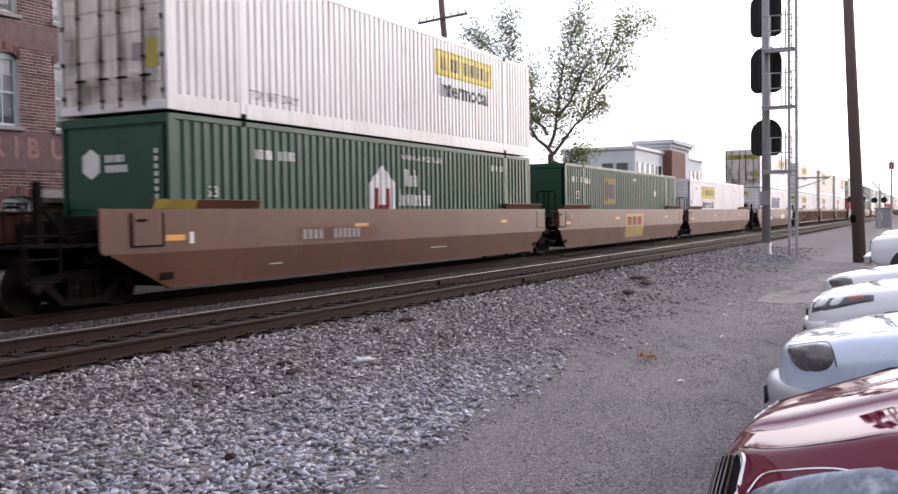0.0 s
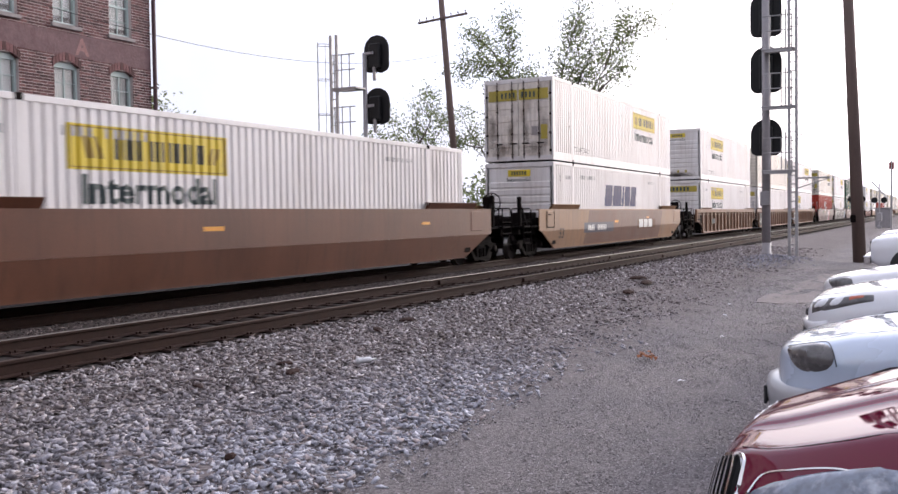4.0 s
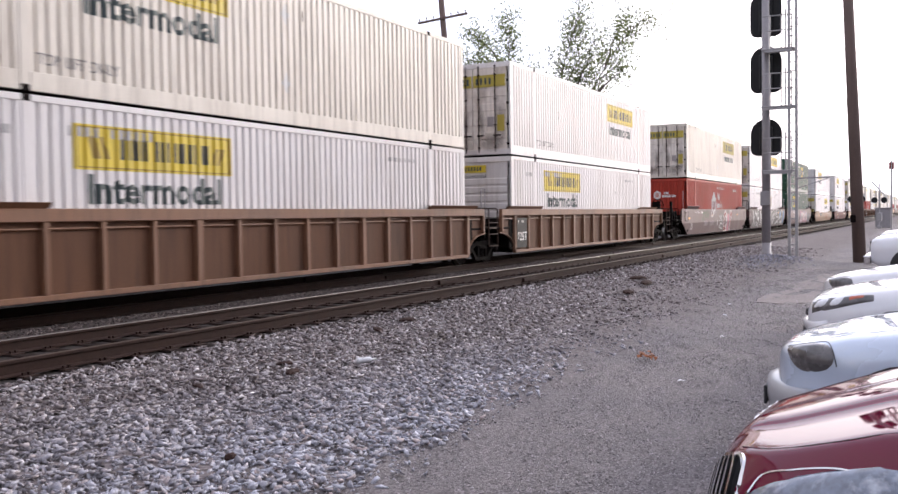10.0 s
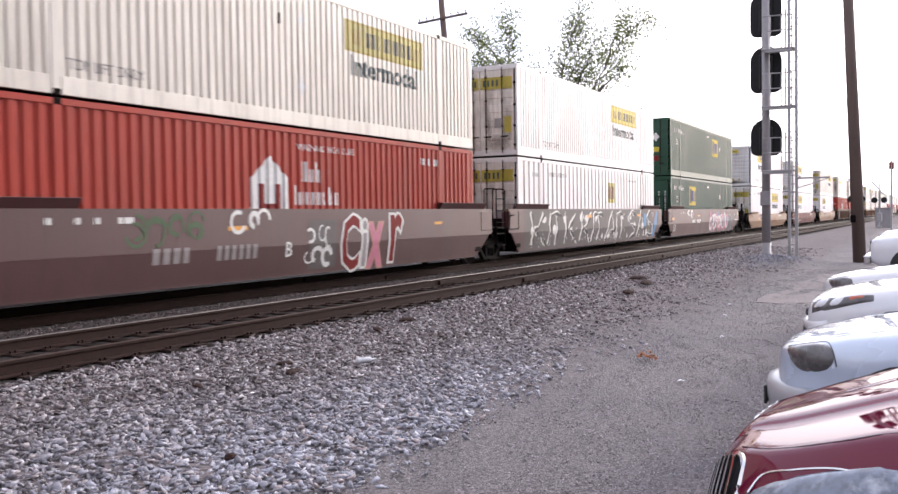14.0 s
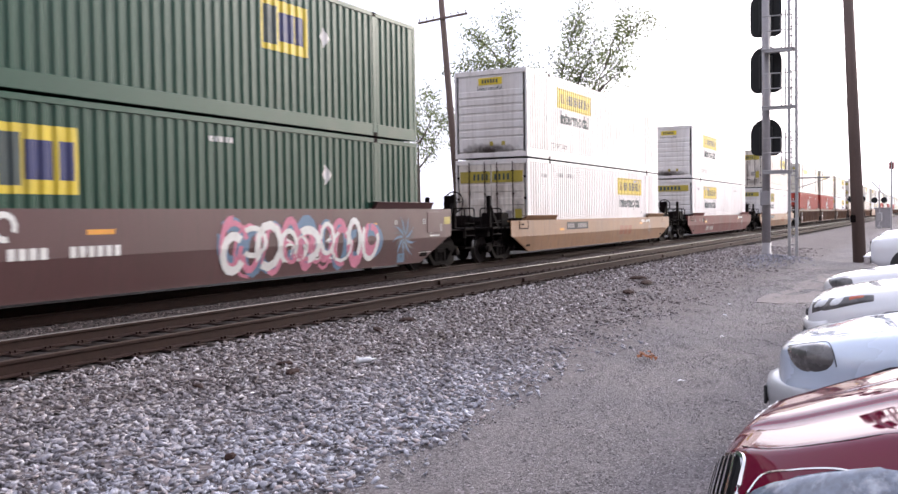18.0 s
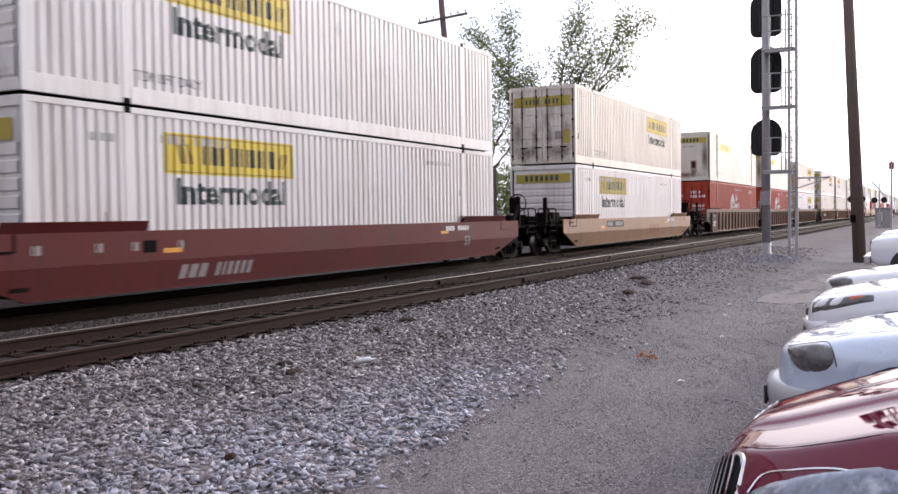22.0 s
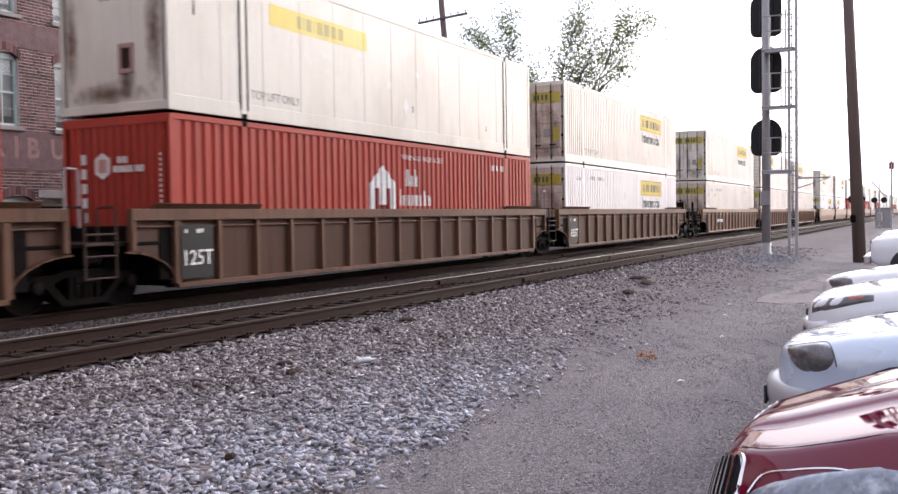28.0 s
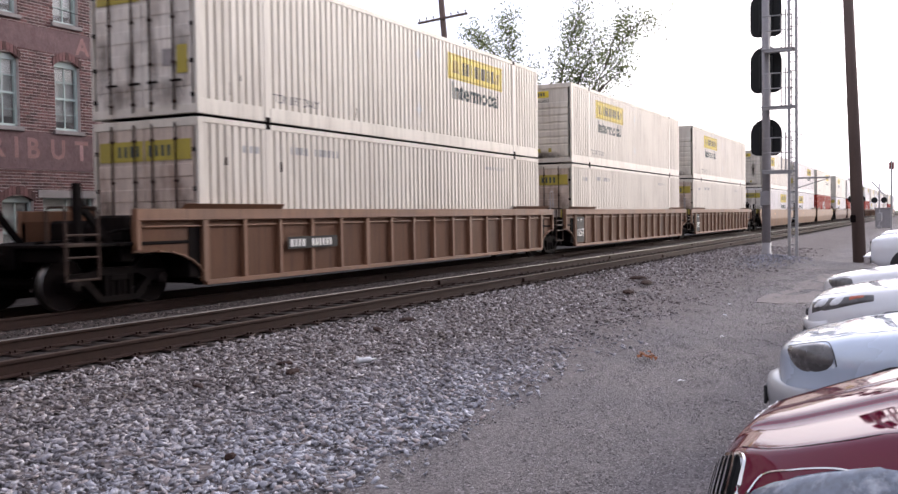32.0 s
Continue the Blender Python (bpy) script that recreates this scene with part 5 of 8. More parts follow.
def wheelset_fill(b):
    for s in (-1, 1):
        b.mi = 0
        b.lathe([(s * 0.70, 0.10), (s * 0.705, 0.17), (s * 0.735, 0.30), (s * 0.69, 0.345), (s * 0.665, 0.44), (s * 0.69, 0.446), (s * 0.70, 0.421)], 1, 24)
        b.mi = 1
        b.lathe([(s * 0.70, 0.421), (s * 0.80, 0.416), (s * 0.81, 0.408)], 1, 24, caps=False)
        b.mi = 0
        b.lathe([(s * 0.81, 0.408), (s * 0.812, 0.345), (s * 0.775, 0.31), (s * 0.785, 0.18), (s * 0.84, 0.15), (s * 0.86, 0.11)], 1, 24)
        for k in range(5):
            a = math.tau * k / 5
            b.rod((0.25 * math.cos(a), s * 0.775, 0.25 * math.sin(a)), (0.25 * math.cos(a), s * 0.792, 0.25 * math.sin(a)), 0.022, n=6)
    b.lathe([(-0.88, 0.085), (0.88, 0.085)], 1, 12)


def bogie(car, x):
    part("bolster", kept(("bolster",), bolster, "dark"), car, at=pose(x, 0, 0))
    for s in (-1, 1):
        frame_ob = part("side_frame", kept(("side_frame", s), lambda b: truck_side(b, s), "dark"), car, "greasy cast steel side frame", at=pose(x, 0, 0))
        for d in (-0.915, 0.915):
            part("bearing_cap", kept(("bearing_cap", s), lambda b: b.lathe([(s * 0.90, 0.11), (s * 1.08, 0.11), (s * 1.11, 0.09), (s * 1.12, 0.04)], 1, 12, (0, 0, 0.42)), "wheel"), frame_ob, at=pose(d, 0, 0))
    for d in (-0.915, 0.915):
        w = part("wheelset", kept(("wheelset",), wheelset_fill, ["wheel", "tread"]), car, "dark steel wheelset with bright treads", at=pose(x + d, 0, 0.42))
        WHEELS.append((w, x + d))


def smooth_side(col, top, na, fa):
    """Plated side with a knuckle line; na, fa: how far it runs on past the container at the near and far end."""
    k = 0.87 if top > 1.5 else 0.74

    def fill(b, s):
        yo, yl, t = s * SILL, s * (SILL - 0.088), -s * 0.03
        a, e = -na, SX + fa
        up = [(a, k + 0.05), (a + 0.05, k), (e - 0.05, k), (e, k + 0.05), (e, top), (a, top)]
        b.prism(up, 1, min(yo, yo + t), max(yo, yo + t))
        x0, x1, x2, x3 = a + 0.12, -0.10, SX + 0.10, e - 0.12
        low = [((x0 + 0.05, yo, k - 0.002), (x1, yl, 0.27), (x2, yl, 0.27), (x3 - 0.05, yo, k - 0.002))]
        for q in low:
            o = [Vector(p) for p in q]
            i = [p + Vector((0, t, 0)) for p in o]
            b.sweep([o, i] if s > 0 else [i, o])
        b.box(x1 + 0.02, x2 - 0.02, min(yl, yl - s * 0.12), max(yl, yl - s * 0.12), 0.245, 0.285, 0.008)
        b.box(a, e, min(yo + t, yo + 4 * t), max(yo + t, yo + 4 * t), top - 0.03, top, 0.006)
    return fill


def ribbed_side(col, top, na, fa):
    def fill(b, s, plate=False):
        yo = s * (SILL + 0.03)
        Y = lambda d0, d1: (min(yo - s * d0, yo - s * d1), max(yo - s * d0, yo - s * d1))
        a, e = -na, SX + fa
        if not plate:
            b.box(a, e, *Y(0.0, 0.118), top - 0.20, top, 0.012)
        arch = [(0.02 - 1.12 * (1 - math.cos(q * math.pi / 12)), 0.28 + 0.60 * math.sin(q * math.pi / 12)) for q in range(7)]
        left = [(a, 0.88)] + [(x, z) for x, z in arch[::-1]]
        right = [(SX - x, z) for x, z in arch] + [(e, 0.88)]
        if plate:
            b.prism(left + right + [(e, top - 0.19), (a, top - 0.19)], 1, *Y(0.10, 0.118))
            return
        # the flange round the arches
        for lst in (arch, [(SX - x, z) for x, z in arch]):
            for p, q in zip(lst, lst[1:]):
                b.prism([p, q, (q[0], q[1] + 0.03), (p[0] + (0.03 if lst is arch else -0.03), p[1])], 1, *Y(0.03, 0.10))
        b.box(0.02, SX - 0.02, *Y(0.01, 0.118), 0.25, 0.335, 0.01)
        n = 15
        for i in range(n + 1):
            x = 0.03 + (SX - 0.06) * i / n
            w = 0.055 if i % 5 else 0.085
            b.prism([(x - w, yo - s * 0.10), (x - w * 0.8, yo - s * 0.012), (x + w * 0.8, yo - s * 0.012), (x + w, yo - s * 0.10)], 2, 0.33, top - 0.195)
        b.box(a, a + 0.10, *Y(0.0, 0.118), 0.92, top - 0.19, 0.01)
        b.box(e - 0.10, e, *Y(0.0, 0.118), 0.92, top - 0.19, 0.01)
        b.rod((a + 0.2, yo - s * 0.07, top - 0.30), (e - 0.2, yo - s * 0.07, top - 0.30), 0.018, n=6)
    return fill


def guide_fill(b, s):
    """The flared guide plate on a side sill at a well's end, on brackets."""
    y = s * SILL
    b.prism([(y, 0.0), (y - s * 0.03, 0.0), (y - s * 0.01 + s * 0.06, 0.155), (y + s * 0.08, 0.155)], 0, 0.0, 2.75)
    b.box(0.0, 2.75, min(y + s * 0.08, y - s * 0.10), max(y + s * 0.08, y - s * 0.10), 0.15, 0.165, 0.004)
    for x in (0.06, 0.9, 1.8, 2.62):
        b.prism([(y - s * 0.04, 0.0), (y - s * 0.12, 0.0), (y - s * 0.05, 0.14)], 0, x, x + 0.05)


def end_frame(length):
    """Centre sill, bolster and deck from the well's end wall outwards (towards -x)."""
    def fill(b):
        b.box(-length, 0.05, -0.30, 0.30, 0.66, 1.02, 0.02)
        b.box(-0.35, 0.02, -SILL + 0.05, SILL - 0.05, 0.40, 1.32, 0.02)
        b.box(-1.75, -1.45, -1.2, 1.2, 0.74, 0.98, 0.02)
        b.box(-min(length, 1.9), -0.3, -SILL + 0.05, SILL - 0.05, 1.00, 1.06, 0.01)
        for y in (-1.0, -0.5, 0.5, 1.0):
            b.box(-min(length, 1.85), -0.3, y - 0.04, y + 0.04, 0.86, 1.0, 0.01)
    return fill


def ladder(car, s, mat, at, tall=1.62):
    """A step plate with two stiles bent inwards as hand holds, and rungs between them."""
    y = s * (SILL + 0.02)
    plate = part("ladder", kept(("ladder", mat, s), lambda b: b.box(0.02, 0.60, min(y, y - s * 0.35), max(y, y - s * 0.35), 1.02, 1.07, 0.008), mat), car, "step plate of the end ladder", at=at)
    stile = kept(("stile", mat, s, tall), lambda b: b.tube([(0, y, 0.50), (0, y, tall - 0.05), (0, y - s * 0.05, tall), (0, y - s * 0.36, tall), (0, y - s * 0.40, tall - 0.05), (0, y - s * 0.40, 1.05)], 0.022), mat)
    rung = kept(("rung", mat, s), lambda b: b.rod((0, y, 0), (0.62, y, 0), 0.018, n=6), mat)
    for x in (0.0, 0.62):
        part("stile", stile, plate, at=pose(x, 0, 0))
    for z in (0.52, 0.86, 1.20) + ((1.55, 1.9) if tall > 1.7 else ()):
        part("rung", rung, plate, at=pose(0, 0, z))


def platform_fill(b):
    """The deck at a car's end with its draft gear housing."""
    b.box(-3.05, -1.9, -SILL + 0.1, SILL - 0.1, 1.00, 1.05, 0.01)
    b.box(-2.95, -2.75, -1.2, 1.2, 0.78, 1.02, 0.015)
    b.box(-2.72, -1.85, -0.62, 0.62, 0.70, 1.02, 0.03)


def reservoir_fill(b):
    b.lathe([(-0.86, 0.20), (-0.80, 0.29), (0.80, 0.29), (0.86, 0.20)], 1, 18, (-2.05, 0, 1.40))
    for y in (-0.5, 0.5):
        b.lathe([(y - 0.03, 0.305), (y + 0.03, 0.305)], 1, 18, (-2.05, 0, 1.40))
        b.box(-2.2, -1.9, y - 0.04, y + 0.04, 1.04, 1.16, 0.01)


def tank_head_fill(b, s):
    """The dished head of the air reservoir with its rim and plug."""
    b.lathe([(s * 0.845, 0.30), (s * 0.90, 0.30), (s * 0.905, 0.26), (s * 0.96, 0.20), (s * 1.0, 0.10), (s * 1.01, 0.03), (s * 1.05, 0.03)], 1, 18, (-2.05, 0, 1.40))


def valve_fill(b):
    b.box(-1.45, -0.75, -0.95, -0.30, 1.05, 1.50, 0.04)
    b.box(-1.35, -0.85, 0.25, 0.95, 1.05, 1.42, 0.05)
    b.lathe([(-0.30, 0.02), (-0.29, 0.15), (0.28, 0.15), (0.30, 0.02)], 1, 12, (-1.05, 0, 1.22))
    b.tube([(-0.8, -0.9, 1.3), (-1.6, -1.0, 1.25), (-2.3, -0.9, 1.12), (-2.9, -0.6, 1.08)], 0.025)


def brace_fill(b, s):
    """A post with a diagonal stay on the end deck."""
    y = s * (SILL - 0.35)
    b.box(-2.53, -2.41, y - 0.06, y + 0.06, 1.04, 2.0, 0.012)
    b.prism([(-2.42, 1.62), (-2.42, 1.78), (-1.80, 1.06), (-1.94, 1.06)], 1, y - 0.04, y + 0.04)


def coupler_fill(b):
    b.box(-3.62, -2.9, -0.09, 0.09, 0.74, 0.93, 0.02)
    b.prism([(-3.75, -0.14), (-3.62, -0.19), (-3.36, -0.15), (-3.30, 0.0), (-3.36, 0.17), (-3.60, 0.12), (-3.74, 0.20)], 2, 0.68, 0.98)
    b.tube([(-2.95, 0.35, 0.72), (-3.2, 0.34, 0.50), (-3.5, 0.28, 0.40), (-3.66, 0.2, 0.52)], 0.025)


def brake_wheel_fill(b):
    c = Vector((-2.86, 0.86, 1.80))
    n = 16
    ring = [c + Vector((0, 0.29 * math.cos(math.tau * i / n), 0.29 * math.sin(math.tau * i / n))) for i in range(n + 1)]
    b.tube(ring, 0.022)
    for i in range(0, n, 4):
        b.tube([c, ring[i]], 0.016)
    b.rod(c + Vector((-0.04, 0, 0)), c + Vector((0.25, 0, 0)), 0.05, n=8)
    b.box(c.x + 0.10, c.x + 0.34, c.y - 0.16, c.y + 0.16, c.z - 0.34, c.z + 0.18, 0.03)
    b.box(c.x + 0.12, c.x + 0.24, c.y - 0.05, c.y + 0.05, 1.0, c.z - 0.2, 0.01)


def side_mark(car, me, x, z, name, text, lift=0.006):
    """Lays a flat mesh on a car's side, bent over the knuckle of a plated one."""
    k = car["knuckle"]
    if k and z < k:
        key = ("bent", me.name, round(z, 3), k, lift)
        if key not in MESHES:
            bm = bmesh.new()
            bm.from_mesh(me)
            bmesh.ops.bisect_plane(bm, geom=bm.verts[:] + bm.edges[:] + bm.faces[:], plane_co=(0, 0, k - z), plane_no=(0, 0, 1))
            for v in bm.verts:
                v.co.y = 0.088 * max(0.0, k - z - v.co.z) / (k - 0.27)
            MESHES[key] = bpy.data.meshes.new(me.name)
            bm.to_mesh(MESHES[key])
            bm.free()
            for m in me.materials:
                MESHES[key].materials.append(m)
        me = MESHES[key]
    part(name, me, car, text, at=pose(x, -SILL - lift - (0 if k else 0.03), z))


def well_car(x0, kind, col, near, far, label, marks=()):
    """One well with its container at x0. near, far: 'joint' shares a bogie with the next well, 'coupler' ends the car."""
    low = kind == "low"
    top = 1.24 if low else 1.60
    na, fa = (1.02 if near == "joint" else 1.62), (1.02 if far == "joint" else 1.62)
    car = thing("well_car", label, "freight wagon", pose(x0, TRACK_B, 0), group="well cars of the train")
    car["knuckle"] = 0.0 if kind == "ribbed" else (0.74 if low else 0.87)
    fill = ribbed_side(col, top, na, fa) if kind == "ribbed" else smooth_side(col, top, na, fa)
    for s in (-1, 1):
        part("side_sill", kept(("side_sill", kind, col, na, fa, s), lambda b: fill(b, s), col), car)
        if kind == "ribbed":
            # recessed plate in a darker colour that carries the shade under the sill
            part("side_plate", kept(("side_plate", col, na, fa, s), lambda b: fill(b, s, True), col + "_panel"), car, "rust-brown side plate darkened for the sill's shade")
        guide = kept(("guide_plate", col, s), lambda b: guide_fill(b, s), col)
        flat = Matrix.Diagonal((1, 1, 0.55 if kind == "ribbed" else 1, 1))
        near_guide = part("guide_plate", guide, car, at=pose(-0.52, 0, top) @ flat)
        if s < 0 and kind == "smooth" and col == "brown" and near == "coupler":
            part("painted_patch", kept(("guide_patch",), lambda b: b.quad((0.02, -SILL - 0.003, 0.002), (1.02, -SILL - 0.003, 0.002), (1.02, -SILL - 0.083, 0.153), (0.02, -SILL - 0.083, 0.153)), "mustard"), near_guide, "yellow-ochre painted stretch")
        part("guide_plate", guide, car, at=pose(SX + 0.52 - 2.75, 0, top) @ flat)

    def well(b):
        for i in range(9):
            x = 0.4 + i * (SX - 0.8) / 8
            b.box(x - 0.12, x + 0.12, -1.25, 1.25, 0.25, 0.345, 0.01)
        b.box(0, SX, -1.27, -1.10, 0.25, 0.35, 0.01)
        b.box(0, SX, 1.10, 1.27, 0.25, 0.35, 0.01)
    part("well_floor", kept(("well_floor",), well, "dark"), car, "dark steel floor beams")
    for end, flip in ((near, False), (far, True)):
        m = pose(SX, 0, 0, 0, 0, 180) if flip else Matrix.Identity(4)
        length = 1.62 if end == "joint" else 3.05
        part("end_frame", kept(("end_frame", end, "dark"), end_frame(length), "dark"), car, at=m)

        if kind != "ribbed":
            for s in (-1, 1):
                y0, y1 = sorted((s * (SILL + 0.012), s * (SILL - 0.25)))
                part("end_box", kept(("end_box", col, top, s), lambda b: b.box(-0.98, -0.28, y0, y1, 0.98, min(top, 1.53), 0.015), col), car, at=m)
                if s < 0 and not flip:
                    part("box_rim", kept(("box_rim", top), lambda b: [b.box(xa, xb, -SILL - 0.020, -SILL - 0.012, za, zb) for xa, xb, za, zb in ((-1.0, -0.955, 0.97, min(top, 1.53)), (-0.30, -0.265, 0.97, min(top, 1.53)), (-0.955, -0.30, 0.97, 1.0))] + [b.box(-0.86, -0.66, -SILL - 0.035, -SILL - 0.012, min(top, 1.53) - 0.14, min(top, 1.53) - 0.10)], "dark"), car, "dark edge of the end box")
        if end == "coupler":
            part("end_platform", kept(("end_platform",), platform_fill, "dark"), car, "dark steel end platform", at=m)
            part("brake_valve", kept(("brake_valve",), valve_fill, "dark"), car, "greasy black brake valve and pipes", at=m)
            tank = kind == "ribbed" and flip
            if tank:
                part("air_reservoir", kept(("air_reservoir",), reservoir_fill, "dark"), car, "black air reservoir", at=m)
            for s in (-1, 1):
                if tank:
                    part("tank_head", kept(("tank_head", s), lambda b: tank_head_fill(b, s), "umberdark"), car, "rusty brown tank head", at=m)
                part("stay_post", kept(("stay_post", s), lambda b: brace_fill(b, s), "dark"), car, at=m)
            for s in (-1, 1):
                ladder(car, s, "umberdark" if kind == "ribbed" else "dark", m @ pose(-3.02, 0, 0))
            part("coupler", kept(("coupler",), coupler_fill, "wheel"), car, "rusty knuckle coupler", at=m)
            if not flip:
                bogie(car, -1.65)
            else:
                bogie(car, SX + 1.65)
                part("brake_wheel", kept(("brake_wheel",), brake_wheel_fill, "dark"), car, "hand brake wheel", at=m)
        elif flip:
            bogie(car, SX + 1.613)
            for s in (-1, 1):
                ladder(car, s, "umberdark" if kind == "ribbed" else "dark", pose(SX + 1.30, 0, 0), 2.2 if kind == "smooth" else 1.62)
            if kind == "ribbed":
                part("hand_hold", kept(("hand_hold",), lambda b: b.tube([(0, -SILL + 0.1, 1.3), (0, -SILL + 0.1, 2.15), (0.04, -SILL + 0.1, 2.2), (0.22, -SILL + 0.1, 2.2), (0.26, -SILL + 0.1, 2.15), (0.26, -SILL + 0.1, 1.3)], 0.02), "alum"), car, "grey bent hand hold", at=pose(SX + 1.05, 0, 0))
    for kind_of, x, z, arg in marks:
        if kind_of == "text":
            txt, h, mt = arg
            side_mark(car, lettering(txt, h, mt, bold=0.012), x, z, "lettering", "stencilled " + txt)
        elif kind_of == "bars":
            widths, h, mt, *lean = arg
            side_mark(car, bars(widths, h, mt, 0.3, *lean), x, z, "stencil", "row of stencil marks")
        elif kind_of == "patch":
            w, h, mt = arg
            side_mark(car, outline([[(0, 0), (w, 0), (w, h), (0, h)]], mt, ("patch", w, h)), x, z, "painted_patch", "painted patch", 0.004)
        elif kind_of == "double":
            # three block shapes of a faded mark
            mt = arg
            side_mark(car, outline([[(0.0, 0.02), (0.62, 0.02), (0.62, 0.38), (0.0, 0.38)], [(0.76, 0.02), (1.38, 0.02), (1.38, 0.38), (0.76, 0.38)], [(1.52, 0.02), (2.14, 0.02), (2.14, 0.38), (1.52, 0.38)]], mt, "blocks"), x, z, "logo_mark", "faded block logo shapes", 0.009)
        elif kind_of == "tag":
            # a big sprayed letter: a pale edge with a coloured fill on it
            txt, h, w, mt, edge = arg
            side_mark(car, lettering(txt, h + 0.12, edge, width=w + 0.16, bold=0.055), x - 0.08, z - 0.06, "graffiti", "white edge of a sprayed letter " + txt, 0.005)
            side_mark(car, lettering(txt, h, mt, width=w, bold=0.02), x, z, "graffiti", "sprayed letter " + txt, 0.008)
        elif kind_of == "burst":
            # a sprayed star of thin bent rays
            r, mts = arg
            for q, mt in enumerate(mts):
                def rays(b):
                    for i in range(9):
                        a0 = math.tau * (i + 0.5 * q) / 9
                        line = [(r * t * math.cos(a0 + 0.5 * t), r * t * math.sin(a0 + 0.5 * t)) for t in (0.05, 0.35, 0.7, 1.0)]
                        b.sweep([[(u - w * math.sin(a0), 0, v + w * math.cos(a0)), (u + w * math.sin(a0), 0, v - w * math.cos(a0))] for (u, v), w in zip(line, (0.012, 0.035, 0.03, 0.006))], caps=False, close=False)
                side_mark(car, kept(("burst", r, mt, q), rays, mt), x, z, "graffiti", "star of sprayed rays", 0.006 + 0.002 * q)
        elif kind_of == "mural":
            mural(car, arg)
        elif kind_of == "slab":
            # a repainted stretch with slanting ends
            w, h, mt = arg
            side_mark(car, outline([[(0, 0), (w - 0.6, 0), (w, h), (0.55, h)]], mt, ("slab", w, h)), x, z, "repainted_panel", "brown repainted stretch of the side", 0.003)
        elif kind_of == "spray":
            seed, length, mts, *big = arg
            spray(car, x, z, seed, length, mts, *big)
    CARS.append(car)
    return car


def mural(car, seed):
    """A whole side sprayed over: a white ground, big bent brown-grey letter strokes edged in white, pale dots."""
    rng = random.Random(seed)
    side_mark(car, outline([[(0, 0), (15.2, 0), (15.0, 1.29), (0, 1.29)]], "smoke", "mural_ground"), 0.3, 0.30, "graffiti", "brown-grey sprayed ground", 0.004)

    def stroke(b, pts, w):
        n = len(pts)
        rows = []
        for i, (x, z) in enumerate(pts):
            x0, z0 = pts[max(i - 1, 0)]
            x1, z1 = pts[min(i + 1, n - 1)]
            d = math.hypot(x1 - x0, z1 - z0) + 1e-6
            nx, nz, k = -(z1 - z0) / d, (x1 - x0) / d, w * (0.75 + 0.5 * math.sin(i * 1.3 + x))
            rows.append([(x - nx * k, 0, min(max(z - nz * k, 0.02), 1.27)), (x + nx * k, 0, min(max(z + nz * k, 0.02), 1.27))])
        b.sweep(rows, caps=False, close=False)

    lines = []
    x = 0.5
    while x < 14.2:
        h = rng.choice((0, 1, 2, 3))
        lean = rng.uniform(-0.25, 0.25)
        arcs = {0: [[(0, 0.1), (0.1, 0.6), (0.15, 1.15)], [(0.1, 1.1), (0.5, 1.15), (0.95, 1.05)], [(0.55, 1.1), (0.62, 0.6), (0.5, 0.1)]],
                1: [[(0.05, 0.1), (0.3, 0.7), (0.5, 1.2)], [(0.5, 1.2), (0.75, 0.65), (0.95, 0.12)], [(0.2, 0.5), (0.55, 0.42), (0.9, 0.5)]],
                2: [[(0.95, 1.05), (0.5, 1.2), (0.12, 0.95), (0.35, 0.68), (0.8, 0.55), (0.85, 0.25), (0.45, 0.1), (0.05, 0.2)]],
                3: [[(0.1, 0.1), (0.15, 0.65), (0.1, 1.2)], [(0.9, 1.15), (0.5, 0.75), (0.2, 0.6)], [(0.3, 0.6), (0.65, 0.4), (1.0, 0.1)]]}[h]
        for arc in arcs:
            pts = []
            for (ax, az), (bx, bz) in zip(arc, arc[1:]):
                for t in (0, 0.33, 0.66):
                    q = ax + (bx - ax) * t, az + (bz - az) * t
                    pts.append((x + q[0] * 1.35 + lean * q[1] + rng.gauss(0, 0.02), q[1] + rng.gauss(0, 0.02)))
            pts.append((x + arc[-1][0] * 1.35 + lean * arc[-1][1], arc[-1][1]))
            lines.append(pts)
        x += 1.52
    def gaps(b):
        for k in range(16):
            cx, cz, n = 0.7 + 0.9 * k + rng.uniform(-0.2, 0.2), rng.choice((0.25, 0.95, 1.0, 0.6)), rng.randint(5, 8)
            a0, rx, rz = rng.uniform(0, 6), rng.uniform(0.12, 0.34), rng.uniform(0.12, 0.26)
            b.poly([(cx + rx * k2 * math.cos(a0 + math.tau * j / n), 0, min(max(cz + rz * k2 * math.sin(a0 + math.tau * j / n), 0.02), 1.27)) for j in range(n) for k2 in (rng.uniform(0.6, 1.0),)])
    side_mark(car, shape(gaps, "graffiti", "chalk"), 0.3, 0.30, "graffiti", "white sprayed gaps between the letters", 0.0055)
    side_mark(car, shape(lambda b: [stroke(b, q, 0.085) for q in lines], "graffiti", "chalk"), 0.3, 0.30, "graffiti", "white edges of big sprayed letters", 0.0065)
    side_mark(car, shape(lambda b: [stroke(b, [(x + 0.10, z - 0.03) for x, z in q], 0.06) for q in lines], "graffiti", "black"), 0.3, 0.30, "graffiti", "dark inner strokes of the letters", 0.0075)

